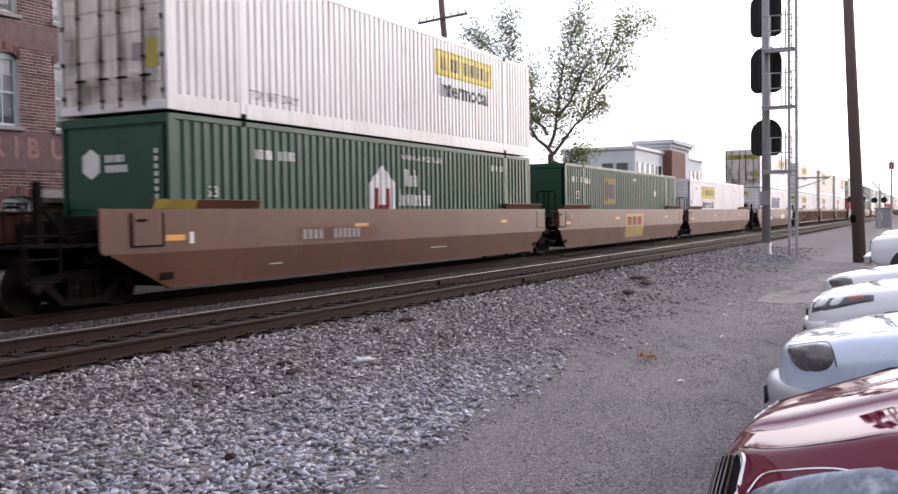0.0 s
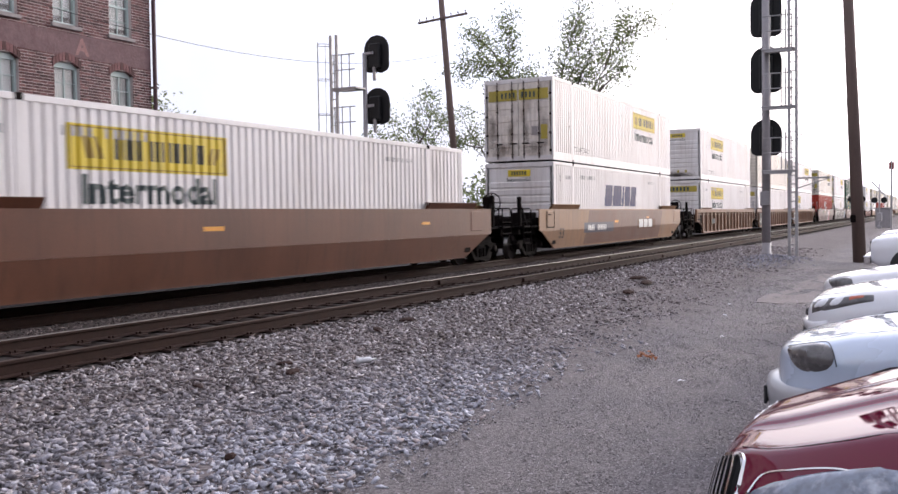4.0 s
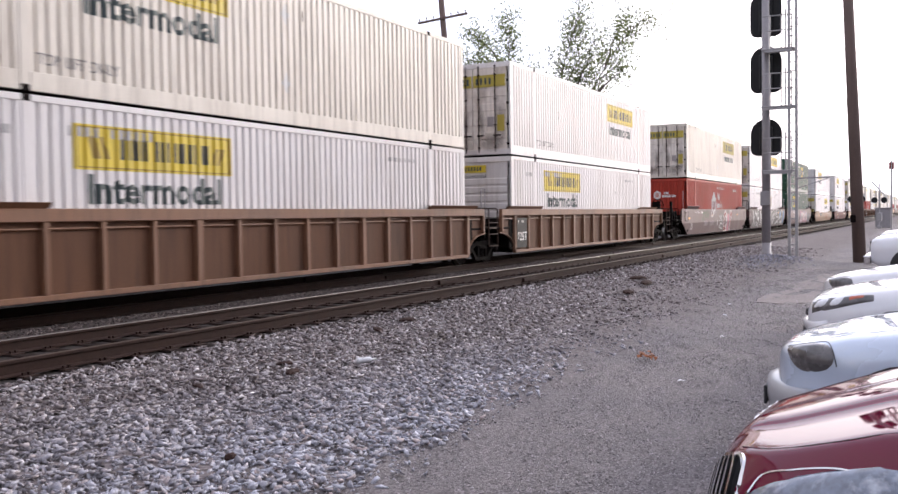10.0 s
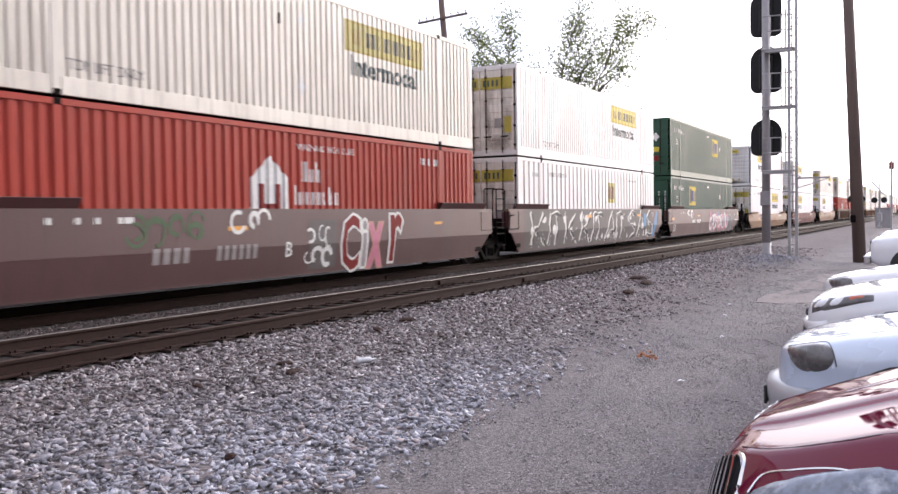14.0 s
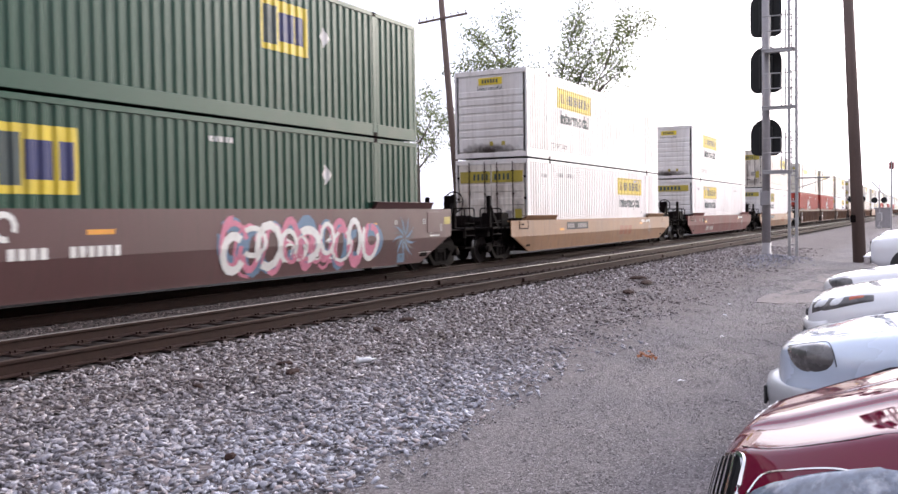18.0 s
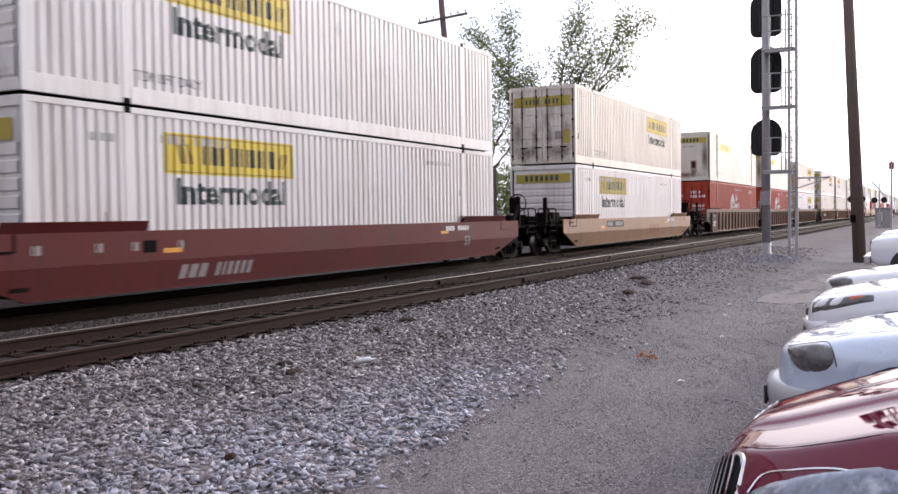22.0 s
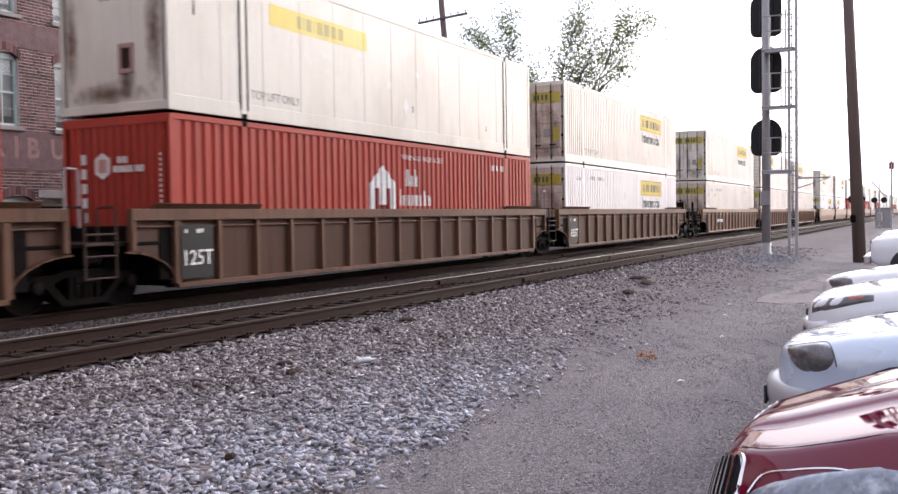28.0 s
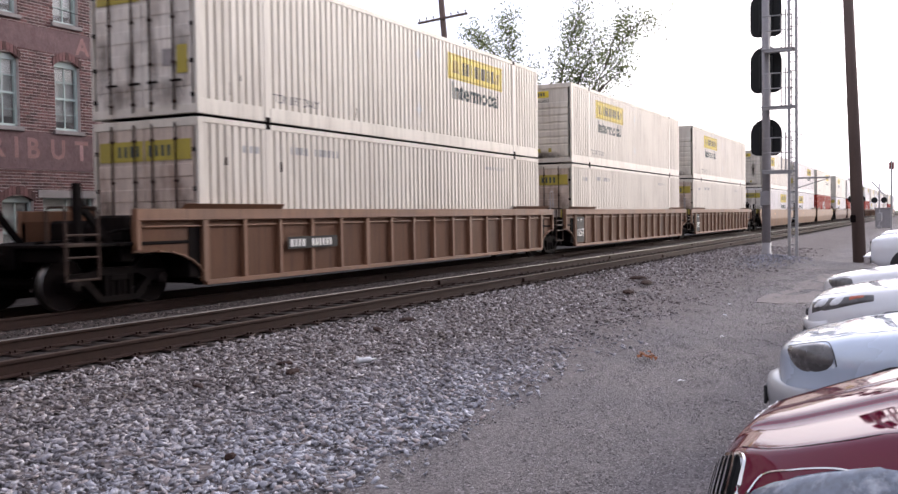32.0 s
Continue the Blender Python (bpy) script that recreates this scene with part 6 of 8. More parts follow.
    def dots(b):
        for q in lines:
            for k in range(7):
                cx, cz = rng.choice(q)
                cx, cz, r = cx + rng.gauss(0, 0.06), min(cz, 0.55) * rng.random() + 0.06, rng.uniform(0.012, 0.035)
                b.poly([(cx + r * math.cos(math.tau * i / 8), 0, cz + r * math.sin(math.tau * i / 8)) for i in range(8)])
    side_mark(car, shape(dots, "graffiti", "chalk"), 0.3, 0.30, "graffiti", "pale sprayed dots", 0.0085)
    side_mark(car, outline([[(0, 0.1), (0.35, 0.0), (0.75, 0.65), (0.9, 1.1), (0.6, 1.2), (0.3, 0.7)], [(-1.5, 0.55), (-1.1, 0.5), (-1.05, 1.05), (-1.45, 1.1)]], "sky_blue", "mural_blue"), 15.5, 0.32, "graffiti", "bright blue sprayed shapes", 0.009)
    for x in (6.3, 13.0):
        side_mark(car, outline([[(0, 0), (0.5, 0), (0.5, 0.1), (0, 0.1)]], "orange", "mural_tape"), x, 1.28, "painted_patch", "orange reflective tape", 0.010)


def spray(car, x, z, seed, length, mats, big=1.0):
    """Looping strokes of sprayed paint along a side sill."""
    rng = random.Random(seed)
    n = max(3, int(length / (0.42 * big ** 0.5)))
    for k, mt in enumerate(mats):
        def fill(b):
            for i in range(n):
                cx, cz = i * length / n + rng.uniform(-0.1, 0.1), rng.uniform(0.18, 0.30) * big
                a0, turn = rng.uniform(0, 6), rng.choice((-1, 1)) * rng.uniform(3.5, 6)
                rx, rz, w = rng.uniform(0.13, 0.26) * big, rng.uniform(0.14, 0.28) * big, rng.uniform(0.025, 0.07) * (1.5 if k == 0 else 0.8) * big ** 1.5
                pts = [(cx + rx * math.cos(a0 + turn * t / 10), cz + rz * math.sin(a0 + turn * t / 10)) for t in range(11)]
                b.sweep([[(p[0] - w * math.cos(a0 + turn * t / 10), 0, p[1] - w * math.sin(a0 + turn * t / 10)), (p[0] + w * 0.2 * math.cos(a0 + turn * t / 10), 0, p[1] + w * 0.2 * math.sin(a0 + turn * t / 10))] for t, p in enumerate(pts)], caps=False, close=False)
        me = shape(fill, "graffiti", mt)
        side_mark(car, me, x, z, "graffiti", "looping strokes of faded sprayed paint", 0.005 + 0.003 * k)


# ---- the train, from its head end back ----
SHORT, LONG = 19.421, 23.43
J, C = "joint", "coupler"
RIBS_BIG, RIBS_SMALL = ("ribs", "broad"), ("ribs", "small")


NEAR, FAR = 2.82, 9.72          # the two places along a side where the company panel sits


def inter(x, mat="yellow", z=1.84):
    return ("inter", x, z, mat)


JB = "white ribbed container with a yellow company panel"
HUB_G = "dark green corrugated container with a white badge"
HUB_R = "red corrugated container with a white house badge"
EMP_G = "dark green corrugated container with a yellow square panel"
CAR_SMOOTH = "smooth-sided brown well car with faded paint"
CAR_OCHRE = "ochre yellow plated well car, rust stained"
CAR_RIB = "rib-sided tan-brown well car, dusty"
CAR_MAROON = "maroon plated well car with sprayed graffiti"
TAPE = [("patch", -0.22, 1.06, (0.46, 0.10, "orange")), ("patch", 5.6, 1.20, (0.55, 0.08, "orange")), ("patch", 13.6, 1.20, (0.42, 0.07, "orange"))]
T125 = [("patch", 0.08, 0.40, (0.80, 0.92, "black")), ("text", 0.16, 0.62, ("125T", 0.27, "chalk")), ("bars", 0.18, 1.18, ((0.05, -0.2, 0.08, 0.05), 0.07, "chalk"))]
N7 = (0.13, 0.13, 0.13, 0.13, -0.30, 0.12, 0.12, 0.12, 0.12, 0.12, 0.12)
N6 = (0.10, 0.08, 0.08, 0.10, -0.15, 0.08, 0.08, 0.08, 0.08, 0.08, 0.08)


def train():
    x = 12.06 - LONG
    well_car(x, "smooth", "brown", C, C, CAR_SMOOTH)
    container(x, 0, "white", RIBS_BIG, None, "plain white ribbed container in a well car")
    x += LONG
    # brown set of three
    well_car(x, "smooth", "brown", C, J, CAR_SMOOTH, TAPE + [("patch", 3.5, 0.93, (3.1, 0.30, "umber")), ("bars", 3.65, 0.98, (N7, 0.20, "stonesill")), ("bars", 0.35, 1.0, ((0.10,), 0.20, "chalk")), ("bars", 2.6, 0.52, ((0.4,), 0.02, "chalk")), ("bars", 9.2, 0.60, ((0.9,), 0.02, "chalk"))])
    container(x, 0, "green", ("panels", "hub"), ("hub", 6.42, "logo_red"), HUB_G)
    container(x, 1, "white", "doors", inter(FAR), "white ribbed container with doors and a yellow panel")
    x += SHORT
    well_car(x, "smooth", "brown", J, J, CAR_SMOOTH, TAPE + [("patch", 7.02, 0.42, (2.75, 0.98, "faded")), ("double", 7.25, 0.90, "logo_red"), ("text", -0.2, 1.20, ("125 T", 0.2, "stonesill"))])
    container(x, 0, "green", ("panels", ""), ("emp", 4.46, "faded"), "dark green corrugated container, no second one on top")
    x += SHORT
    well_car(x, "smooth", "brown", J, C, CAR_SMOOTH, TAPE + [("text", -0.85, 1.18, ("125 T", 0.2, "stonesill"))])
    container(x, 0, "white", RIBS_SMALL, inter(NEAR), "white ribbed container with a yellow panel, single height")
    x += 23.2
    well_car(x, "smooth", "ochre", C, C, "ochre and brown well car with a navy number patch", [("slab", 2.9, 0.30, (11.3, 1.26, "brown")), ("text", 0.26, 0.58, ("53", 0.36, "black")), ("patch", 2.85, 0.72, (3.6, 0.38, "navy")), ("bars", 3.3, 0.80, (N7, 0.21, "chalk")), ("patch", 9.9, 0.76, (3.0, 0.40, "umber")), ("double", 10.15, 0.78, "chalk"), ("patch", 6.6, 1.06, (0.5, 0.09, "orange")), ("patch", 11.4, 1.2, (0.42, 0.07, "orange"))])
    container(x, 0, "white", RIBS_SMALL, ("slant", 5.68), "white ribbed container with slanted navy logo blocks")
    container(x, 1, "white", "doors", inter(FAR), "white ribbed container with doors and a yellow panel")
    x += 23.15
    for i, (n, f) in enumerate(((C, J), (J, J), (J, C))):
        well_car(x, "ribbed", "tan", n, f, CAR_RIB, T125 if i else [("patch", 2.3, 0.75, (0.85, 0.30, "black"))])
        container(x, 0, "white", RIBS_BIG if i < 2 else RIBS_SMALL, inter(NEAR), JB)
        container(x, 1, "cream" if i == 1 else "white", (RIBS_SMALL, RIBS_SMALL, "doors")[i], inter(FAR if i == 2 else NEAR), JB)
        x += SHORT if i < 2 else LONG
    # maroon set of three
    for i, (n, f) in enumerate(((C, J), (J, J), (J, C))):
        marks = TAPE + [("text", 0.40 - 0.28 * (i == 2), 0.50, ("53", 0.34, "chalk")), ("text", -0.62, 1.15, ("125 T", 0.14, "chalk")), ("bars", 4.2, 0.86, (N7, 0.17, "chalk")), ("patch", -0.9, 1.33, (0.62, 0.16, "orange")), ("bars", 1.6, 1.36, ((0.02, 0.07, -0.35, 0.02, 0.07, -0.2, 0.02, 0.07, -0.3, 0.1, 0.2), 0.10, "chalk"))]
        marks += [("spray", 8.6 + i, 0.50, (31 + i, 3.4 if i == 0 else 2.0, ("pink", "chalk", "chalk"), 1.6 if i == 0 else 1.0)), ("spray", 6.1 - 2.6 * (i == 2), 1.14, (41 + i, 1.1, ("chalk",)))]
        if i:
            marks += [("spray", 8.9, 0.42, (51 + i, 5.4, ("teal", "pink", "pink", "chalk"), 1.9))]
        if i == 0:
            marks = [q for q in marks if q[0] != "spray" and q[1] != 4.2]
            marks += [("spray", 3.3, 1.02, (77, 2.0, ("moss", "moss"), 1.0)), ("spray", 5.9, 1.14, (41, 1.2, ("chalk",), 1.0))]
            marks += [("bars", 3.72, 0.66, ((0.16, 0.16, 0.16, 0.14), 0.27, "stonesill")), ("bars", 5.3, 0.66, ((0.12,) * 6, 0.27, "stonesill")), ("text", 7.32, 0.64, ("B", 0.30, "chalk"))]
            marks += [("patch", 8.12, 0.34, (1.0, 1.02, "smoke")), ("spray", 8.2, 0.40, (79, 0.9, ("chalk",), 0.9)), ("spray", 8.2, 0.85, (80, 0.9, ("chalk",), 0.8))]
            marks += [("tag", 9.32, 0.24, ("C", 1.22, 0.72, "logo_red", "chalk")), ("tag", 10.16, 0.30, ("i", 1.05, 0.18, "stonesill", "chalk")), ("tag", 10.42, 0.28, ("x", 0.98, 0.62, "pink", "pale_red")), ("tag", 11.38, 0.36, ("r", 1.12, 0.56, "logo_red", "chalk"))]
        if i == 2:
            marks += [("burst", SX - 0.9, 0.90, (0.55, ("teal", "smoke"))), ("patch", SX - 1.15, 0.30, (0.34, 0.22, "teal")), ("text", SX + 0.05, 1.22, ("53", 0.13, "chalk")), ("text", SX - 1.35, 1.22, ("53", 0.11, "chalk")), ("patch", SX + 1.22, 1.20, (0.34, 0.19, "mustard")), ("patch", SX + 0.92, 1.02, (0.17, 0.20, "stonesill")), ("bars", SX - 0.1, 0.50, ((0.7,), 0.012, "chalk"))]
            marks += [("bars", SX + 0.42, zz, ((0.05,) * k, 0.035, "chalk")) for zz, k in ((1.36, 9), (1.30, 7), (1.24, 8), (1.05, 6), (0.98, 3), (0.90, 9))]
        if i == 1:
            marks = [("mural", 0, 0, 61)]
        well_car(x, "smooth", "maroon", n, f, CAR_MAROON, marks)
        if i == 0:
            container(x, 0, "red", ("folds", "hub"), ("hub", 6.42, "red"), HUB_R)
            container(x, 1, "cream", "doors", inter(FAR, "mustard"), "cream-white ribbed container with grimy doors")
        elif i == 1:
            container(x, 0, "widewhite", "doors", ("plate", 9.2), "white broad-ribbed container with a small square panel")
            container(x, 1, "white", "doors", inter(FAR), "white ribbed container with doors and a yellow panel")
        else:
            container(x, 0, "green", ("panels", "square"), ("emp", 4.08, "yellow"), EMP_G)
            container(x, 1, "green", "doors", ("emp", 10.04, "yellow"), EMP_G)
        x += SHORT if i < 2 else LONG
    singles = (("ochre", inter(FAR), "doors", inter(NEAR), RIBS_SMALL), ("crimson", inter(NEAR), RIBS_BIG, inter(NEAR), RIBS_SMALL), ("ochre", inter(NEAR, "mustard"), RIBS_BIG, inter(FAR), "doors"))
    uppers = ("white", "white", "cream")
    for (col, l0, e0, l1, e1), upper in zip(singles, uppers):
        well_car(x, "low", col, C, C, CAR_OCHRE if col == "ochre" else "dull red plated well car with low sides", ([("bars", 3.0, 0.40, ((0.16, 0.18, 0.18, -0.1, 0.11, 0.07, 0.11, 0.11, 0.11, 0.11), 0.24, "stonesill", 0.25)), ("bars", 0.0, 0.92, ((0.03, 0.10, -0.9, 0.03, 0.08, -0.5, 0.03, 0.08, -0.8, 0.03, 0.08), 0.14, "stonesill")), ("patch", 2.15, 0.88, (0.30, 0.20, "dark"))] if col == "crimson" else [("patch", 3.3, 0.88, (2.3, 0.26, "black")), ("bars", 3.42, 0.93, (N7, 0.16, "stonesill")), ("bars", 9.6, 0.56, ((0.5, 0.5, 0.5), 0.36, "faded_red", 0.2))]) + [("text", 14.0, 0.60, ("53", 0.26, "stonesill")), ("patch", 2.6, 0.86, (0.45, 0.08, "orange")), ("patch", 12.6, 0.95, (0.42, 0.07, "orange")), ("bars", 12.9, 1.02, (N6, 0.12, "chalk"))])
        container(x, 0, "white", e0, l0, JB)
        container(x, 1, upper, e1, l1, JB)
        x += LONG
    for i, (n, f) in enumerate(((C, J), (J, J), (J, C))):
        well_car(x, "ribbed", "umber", n, f, "rib-sided dusty brown well car", T125)
        if i < 2:
            container(x, 0, "red", "doors" if i == 0 else ("folds", "hub"), ("hub", 6.42, "red"), HUB_R)
            container(x, 1, "smooth", ("flat", "broad"), ("panel", 2.8, 1.92), "cream-white smooth panelled container, scuffed")
        else:
            container(x, 0, "white", "doors", inter(FAR), "white ribbed container with rusty doors")
            container(x, 1, "cream", "doors", inter(FAR), "cream-white ribbed container with rusty doors")
        x += SHORT if i < 2 else LONG
    for i, (n, f) in enumerate(((C, J), (J, J), (J, C))):
        well_car(x, "ribbed", "tan", n, f, CAR_RIB, [("patch", 2.36, 0.80, (1.75, 0.24, "black")), ("bars", 2.45, 0.84, (N6, 0.15, "chalk"))] if i == 0 else T125)
        container(x, 0, "cream", "doors", None, "cream-white ribbed container with rust-streaked doors")
        container(x, 1, "cream", "doors" if i == 0 else RIBS_SMALL, inter(FAR if i == 0 else NEAR), "cream-white ribbed container with a yellow panel")
        x += SHORT if i < 2 else LONG
    # the rest of the train, back to the bend of the street
    rng = random.Random(11)
    kinds = [("smooth", "ochre", 3), ("smooth", "brown", 3), ("ribbed", "umber", 3), ("low", "ochre", 1), ("low", "crimson", 1), ("smooth", "brown", 3)]
    for kind, col, n in kinds:
        for i in range(n):
            well_car(x, kind, col, C if i == 0 else J, C if i == n - 1 else J, "ochre plated well car" if col == "ochre" else "brown well car with a double stack", TAPE if kind == "smooth" else ())
            e0 = rng.choice((RIBS_BIG, "doors", RIBS_SMALL))
            red = rng.random() < 0.12
            container(x, 0, "red" if red else "white", ("folds", "hub") if red else e0, ("hub", 6.42, "red") if red else inter(rng.choice((NEAR, FAR))), HUB_R if red else JB)
            container(x, 1, rng.choice(("white", "cream", "smooth")), rng.choice((RIBS_SMALL, "doors")) , inter(rng.choice((NEAR, FAR))), JB)
            x += SHORT if i < n - 1 else LONG


train()


# ---- brick warehouse behind the train ----
BY = 20.0
BX1 = 20.3


def arch_outline(x0, x1, z0, z1, rise, n=8):
    pts = [(x0, z0), (x1, z0)]
    for i in range(n + 1):
        t = i / n
        pts.append((x1 + (x0 - x1) * t, z1 + rise * (1 - (2 * t - 1) ** 2)))
    return pts


WIN_W = 0.80
BAY = 1.86
WIN_X = [19.2 - BAY * k for k in range(6)]
FLOORS = ((3.77, 5.42), (6.52, 8.15), (9.3, 10.9))
LOW_X = (17.3, 14.2, 11.1)
DOOR_X = (19.3, 15.75, 12.6)


def warehouse():
    root = thing("brick_warehouse", "old red brick warehouse with tall arched windows", "building", kind="structure")
    holes = [(x - WIN_W / 2, x + WIN_W / 2, z0, z1 + 0.14) for x in WIN_X for z0, z1 in FLOORS]
    holes += [(x - 0.82, x + 0.82, 0.75, 2.02) for x in LOW_X] + [(x - 0.45, x + 0.45, 0.4, 2.06) for x in DOOR_X]
    # the wall, cut round the openings
    xs = sorted({BX1, 2.0} | {h[0] for h in holes} | {h[1] for h in holes})
    zs = sorted({-0.6, 13.0} | {h[2] for h in holes} | {h[3] for h in holes})

    def wall(b):
        for xa, xb in zip(xs, xs[1:]):
            for za, zb in zip(zs, zs[1:]):
                cx, cz = (xa + xb) / 2, (za + zb) / 2
                if any(h[0] < cx < h[1] and h[2] < cz < h[3] for h in holes):
                    continue
                b.box(xa, xb, BY + 0.008, BY + 0.4, za, zb)
        b.box(BX1 - 0.4, BX1 - 0.004, BY + 0.4, BY + 22, -0.6, 13.0)
        b.box(2.0, 2.4, BY + 0.4, BY + 22, -0.6, 13.0)
        b.box(2.4, BX1 - 0.4, BY + 21.6, BY + 22, -0.6, 13.0)
    part("wall", shape(wall, "wall", "mortar"), root, "lime mortar wall core")
    part("roof", shape(lambda b: b.box(1.8, BX1 + 0.15, BY - 0.15, BY + 22.2, 13.0, 13.35, 0.03), "roof", "stonesill"), root)
    # inside: dark floors so the panes do not look through to the sky
    part("inner_floor", shape(lambda b: [b.box(2.5, BX1 - 0.5, BY + 0.45, BY + 21, z, z + 0.2) for z in (2.9, 5.95, 9.0)], "inner_floor", "wood"), root)
    # bricks
    rng = random.Random(4)
    tall, long, joint = 0.058, 0.200, 0.018
    courses = int((8.9 - 1.2) / (tall + joint))
    loose, rest = [], Build()
    one = shape(lambda b: b.box(0, long, -0.0, 0.05, 0, tall, 0.004), "brick", MAT_BRICK_ONE)
    for c in range(courses):
        z = 1.2 + c * (tall + joint)
        cuts = sorted((h[0], h[1]) for h in holes if h[2] - 0.03 < z + tall / 2 < h[3] + 0.03)
        runs, at = [], 12.4
        for h0, h1 in cuts:
            if h0 > at:
                runs.append((at, h0 - 0.004))
            at = max(at, h1 + 0.004)
        runs.append((at, BX1))
        for r0, r1 in runs:
            x = BX1 - long - (0.108 if c % 2 else 0.0)
            while x > r1:
                x -= long + joint
            x += long + joint
            while x > r0 - long:
                xa, xb = max(x, r0), min(x + long, r1)
                if xb - xa > 0.02:
                    dy = rng.uniform(-0.007, 0.003)
                    if xb - xa > long - 0.002 and 18.3 < x and 3.4 < z < 6.5 and len(loose) < 290:
                        loose.append((x, BY + dy, z))
                    else:
                        rest.box(xa, xb, BY + dy, BY + dy + 0.05, z, z + tall)
                x -= long + joint
    tagged(part("bricks", rest.mesh("bricks", "brick"), root, "weathered red bricks in running bond"), kind="stuff")
    for p in loose:
        part("brick", one, root, at=pose(*p))
    # painted ghost sign bands and worn letters
    part("painted_band", shape(lambda b: b.box(12.4, BX1 - 0.02, BY - 0.0125, BY - 0.0085, 2.72, 3.66), "painted_band", MAT_BAND), root, "worn dark red painted sign band")
    part("painted_band", shape(lambda b: b.box(12.4, BX1 - 0.02, BY - 0.0125, BY - 0.0085, 5.72, 6.32), "painted_band", MAT_BAND), root, "worn upper sign band")
    part("lettering", lettering("A", 0.46, "ghost", bold=0.03), root, "worn pale painted letter", at=pose(17.6, BY - 0.018, 5.78))
    for ch, xx in (("D", 12.75), ("I", 13.45), ("S", 13.8), ("T", 14.4), ("R", 15.0), ("I", 15.68), ("B", 16.05), ("U", 16.75), ("T", 17.5), ("O", 18.18), ("R", 18.86), ("S", 19.45)):
        part("lettering", lettering(ch, 0.52, "ghost", bold=0.03), root, "worn pale painted letter", at=pose(xx, BY - 0.018, 3.00))
    win = []
    for x in WIN_X:
        for z0, z1 in FLOORS:
            win.append((x, z0, z1, WIN_W, True))
    win += [(x, 0.75, 2.02, 1.64, False) for x in LOW_X] + [(x, 0.4, 1.92, 0.9, True) for x in DOOR_X]
    for x, z0, z1, w, arched in win:
        h = w / 2
        frame_ob = part("window", shape(lambda b: (b.box(-h, -h + 0.07, 0.10, 0.20, z0, z1 + 0.1, 0.006), b.box(h - 0.07, h, 0.10, 0.20, z0, z1 + 0.1, 0.006), b.box(-h, h, 0.10, 0.20, z0, z0 + 0.07, 0.006), b.box(-h, h, 0.10, 0.20, z1 - 0.02, z1 + 0.13, 0.006), b.box(-h + 0.07, h - 0.07, 0.12, 0.17, (z0 + z1) / 2 - 0.03, (z0 + z1) / 2 + 0.03, 0.005)), "window", "sash"), root, "pale teal painted sash window", at=pose(x, BY, 0))
        part("muntin", shape(lambda b: (b.box(-0.018, 0.018, 0.125, 0.155, z0 + 0.07, z1, 0.003), b.box(-h + 0.07, h - 0.07, 0.125, 0.155, (z0 * 0.75 + z1 * 0.25), (z0 * 0.75 + z1 * 0.25) + 0.025), b.box(-h + 0.07, h - 0.07, 0.125, 0.155, (z0 * 0.25 + z1 * 0.75), (z0 * 0.25 + z1 * 0.75) + 0.025)), "muntin", "sash"), frame_ob)
        part("pane", shape(lambda b: b.box(-h + 0.05, h - 0.05, 0.16, 0.166, z0 + 0.05, z1), "pane", "pane"), frame_ob)
        # added pale board: gives the panes the brightness of reflected sky
        part("blind", shape(lambda b: b.box(-h + 0.04, h - 0.04, 0.26, 0.27, z0 + 0.25 if arched else z0, z1 + 0.1), "blind", "blind"), frame_ob, "pale board standing in for the sky's reflection in the glass")
        part("window_sill", shape(lambda b: b.box(-h - 0.08, h + 0.08, -0.07, 0.14, z0 - 0.11, z0 - 0.005, 0.01), "window_sill", "stonesill"), frame_ob)
        if arched:
            def arch(b):
                n = 9
                for i in range(n):
                    t0, t1 = i / n, (i + 1) / n - 0.012
                    f = lambda t: (-h - 0.06 + (w + 0.12) * t, z1 - 0.02 + 0.19 * (1 - (2 * t - 1) ** 2))
                    (xa, za), (xb, zb) = f(t0), f(t1)
                    b.prism([(xa, za), (xb, zb), (xb, zb + 0.21), (xa, za + 0.21)], 1, -0.016, 0.13)
            part("brick_arch", shape(arch, "brick_arch", "brick"), frame_ob, "segmental arch of bricks on edge")
        else:
            part("lintel", shape(lambda b: b.box(-h - 0.15, h + 0.15, -0.02, 0.13, z1 - 0.005, z1 + 0.20, 0.01), "lintel", "stonesill"), frame_ob)
    pipe = part("drain_pipe", shape(lambda b: (b.rod((BX1 + 0.07, BY - 0.08, -0.4), (BX1 + 0.07, BY - 0.08, 13.0), 0.06, n=10), [b.box(BX1 - 0.03, BX1 + 0.15, BY - 0.15, BY + 0.0, z, z + 0.05) for z in (2.4, 5.2, 8.0)]), "drain_pipe", "maroonpipe"), root, "dark painted drain pipe at the corner")
    return pipe


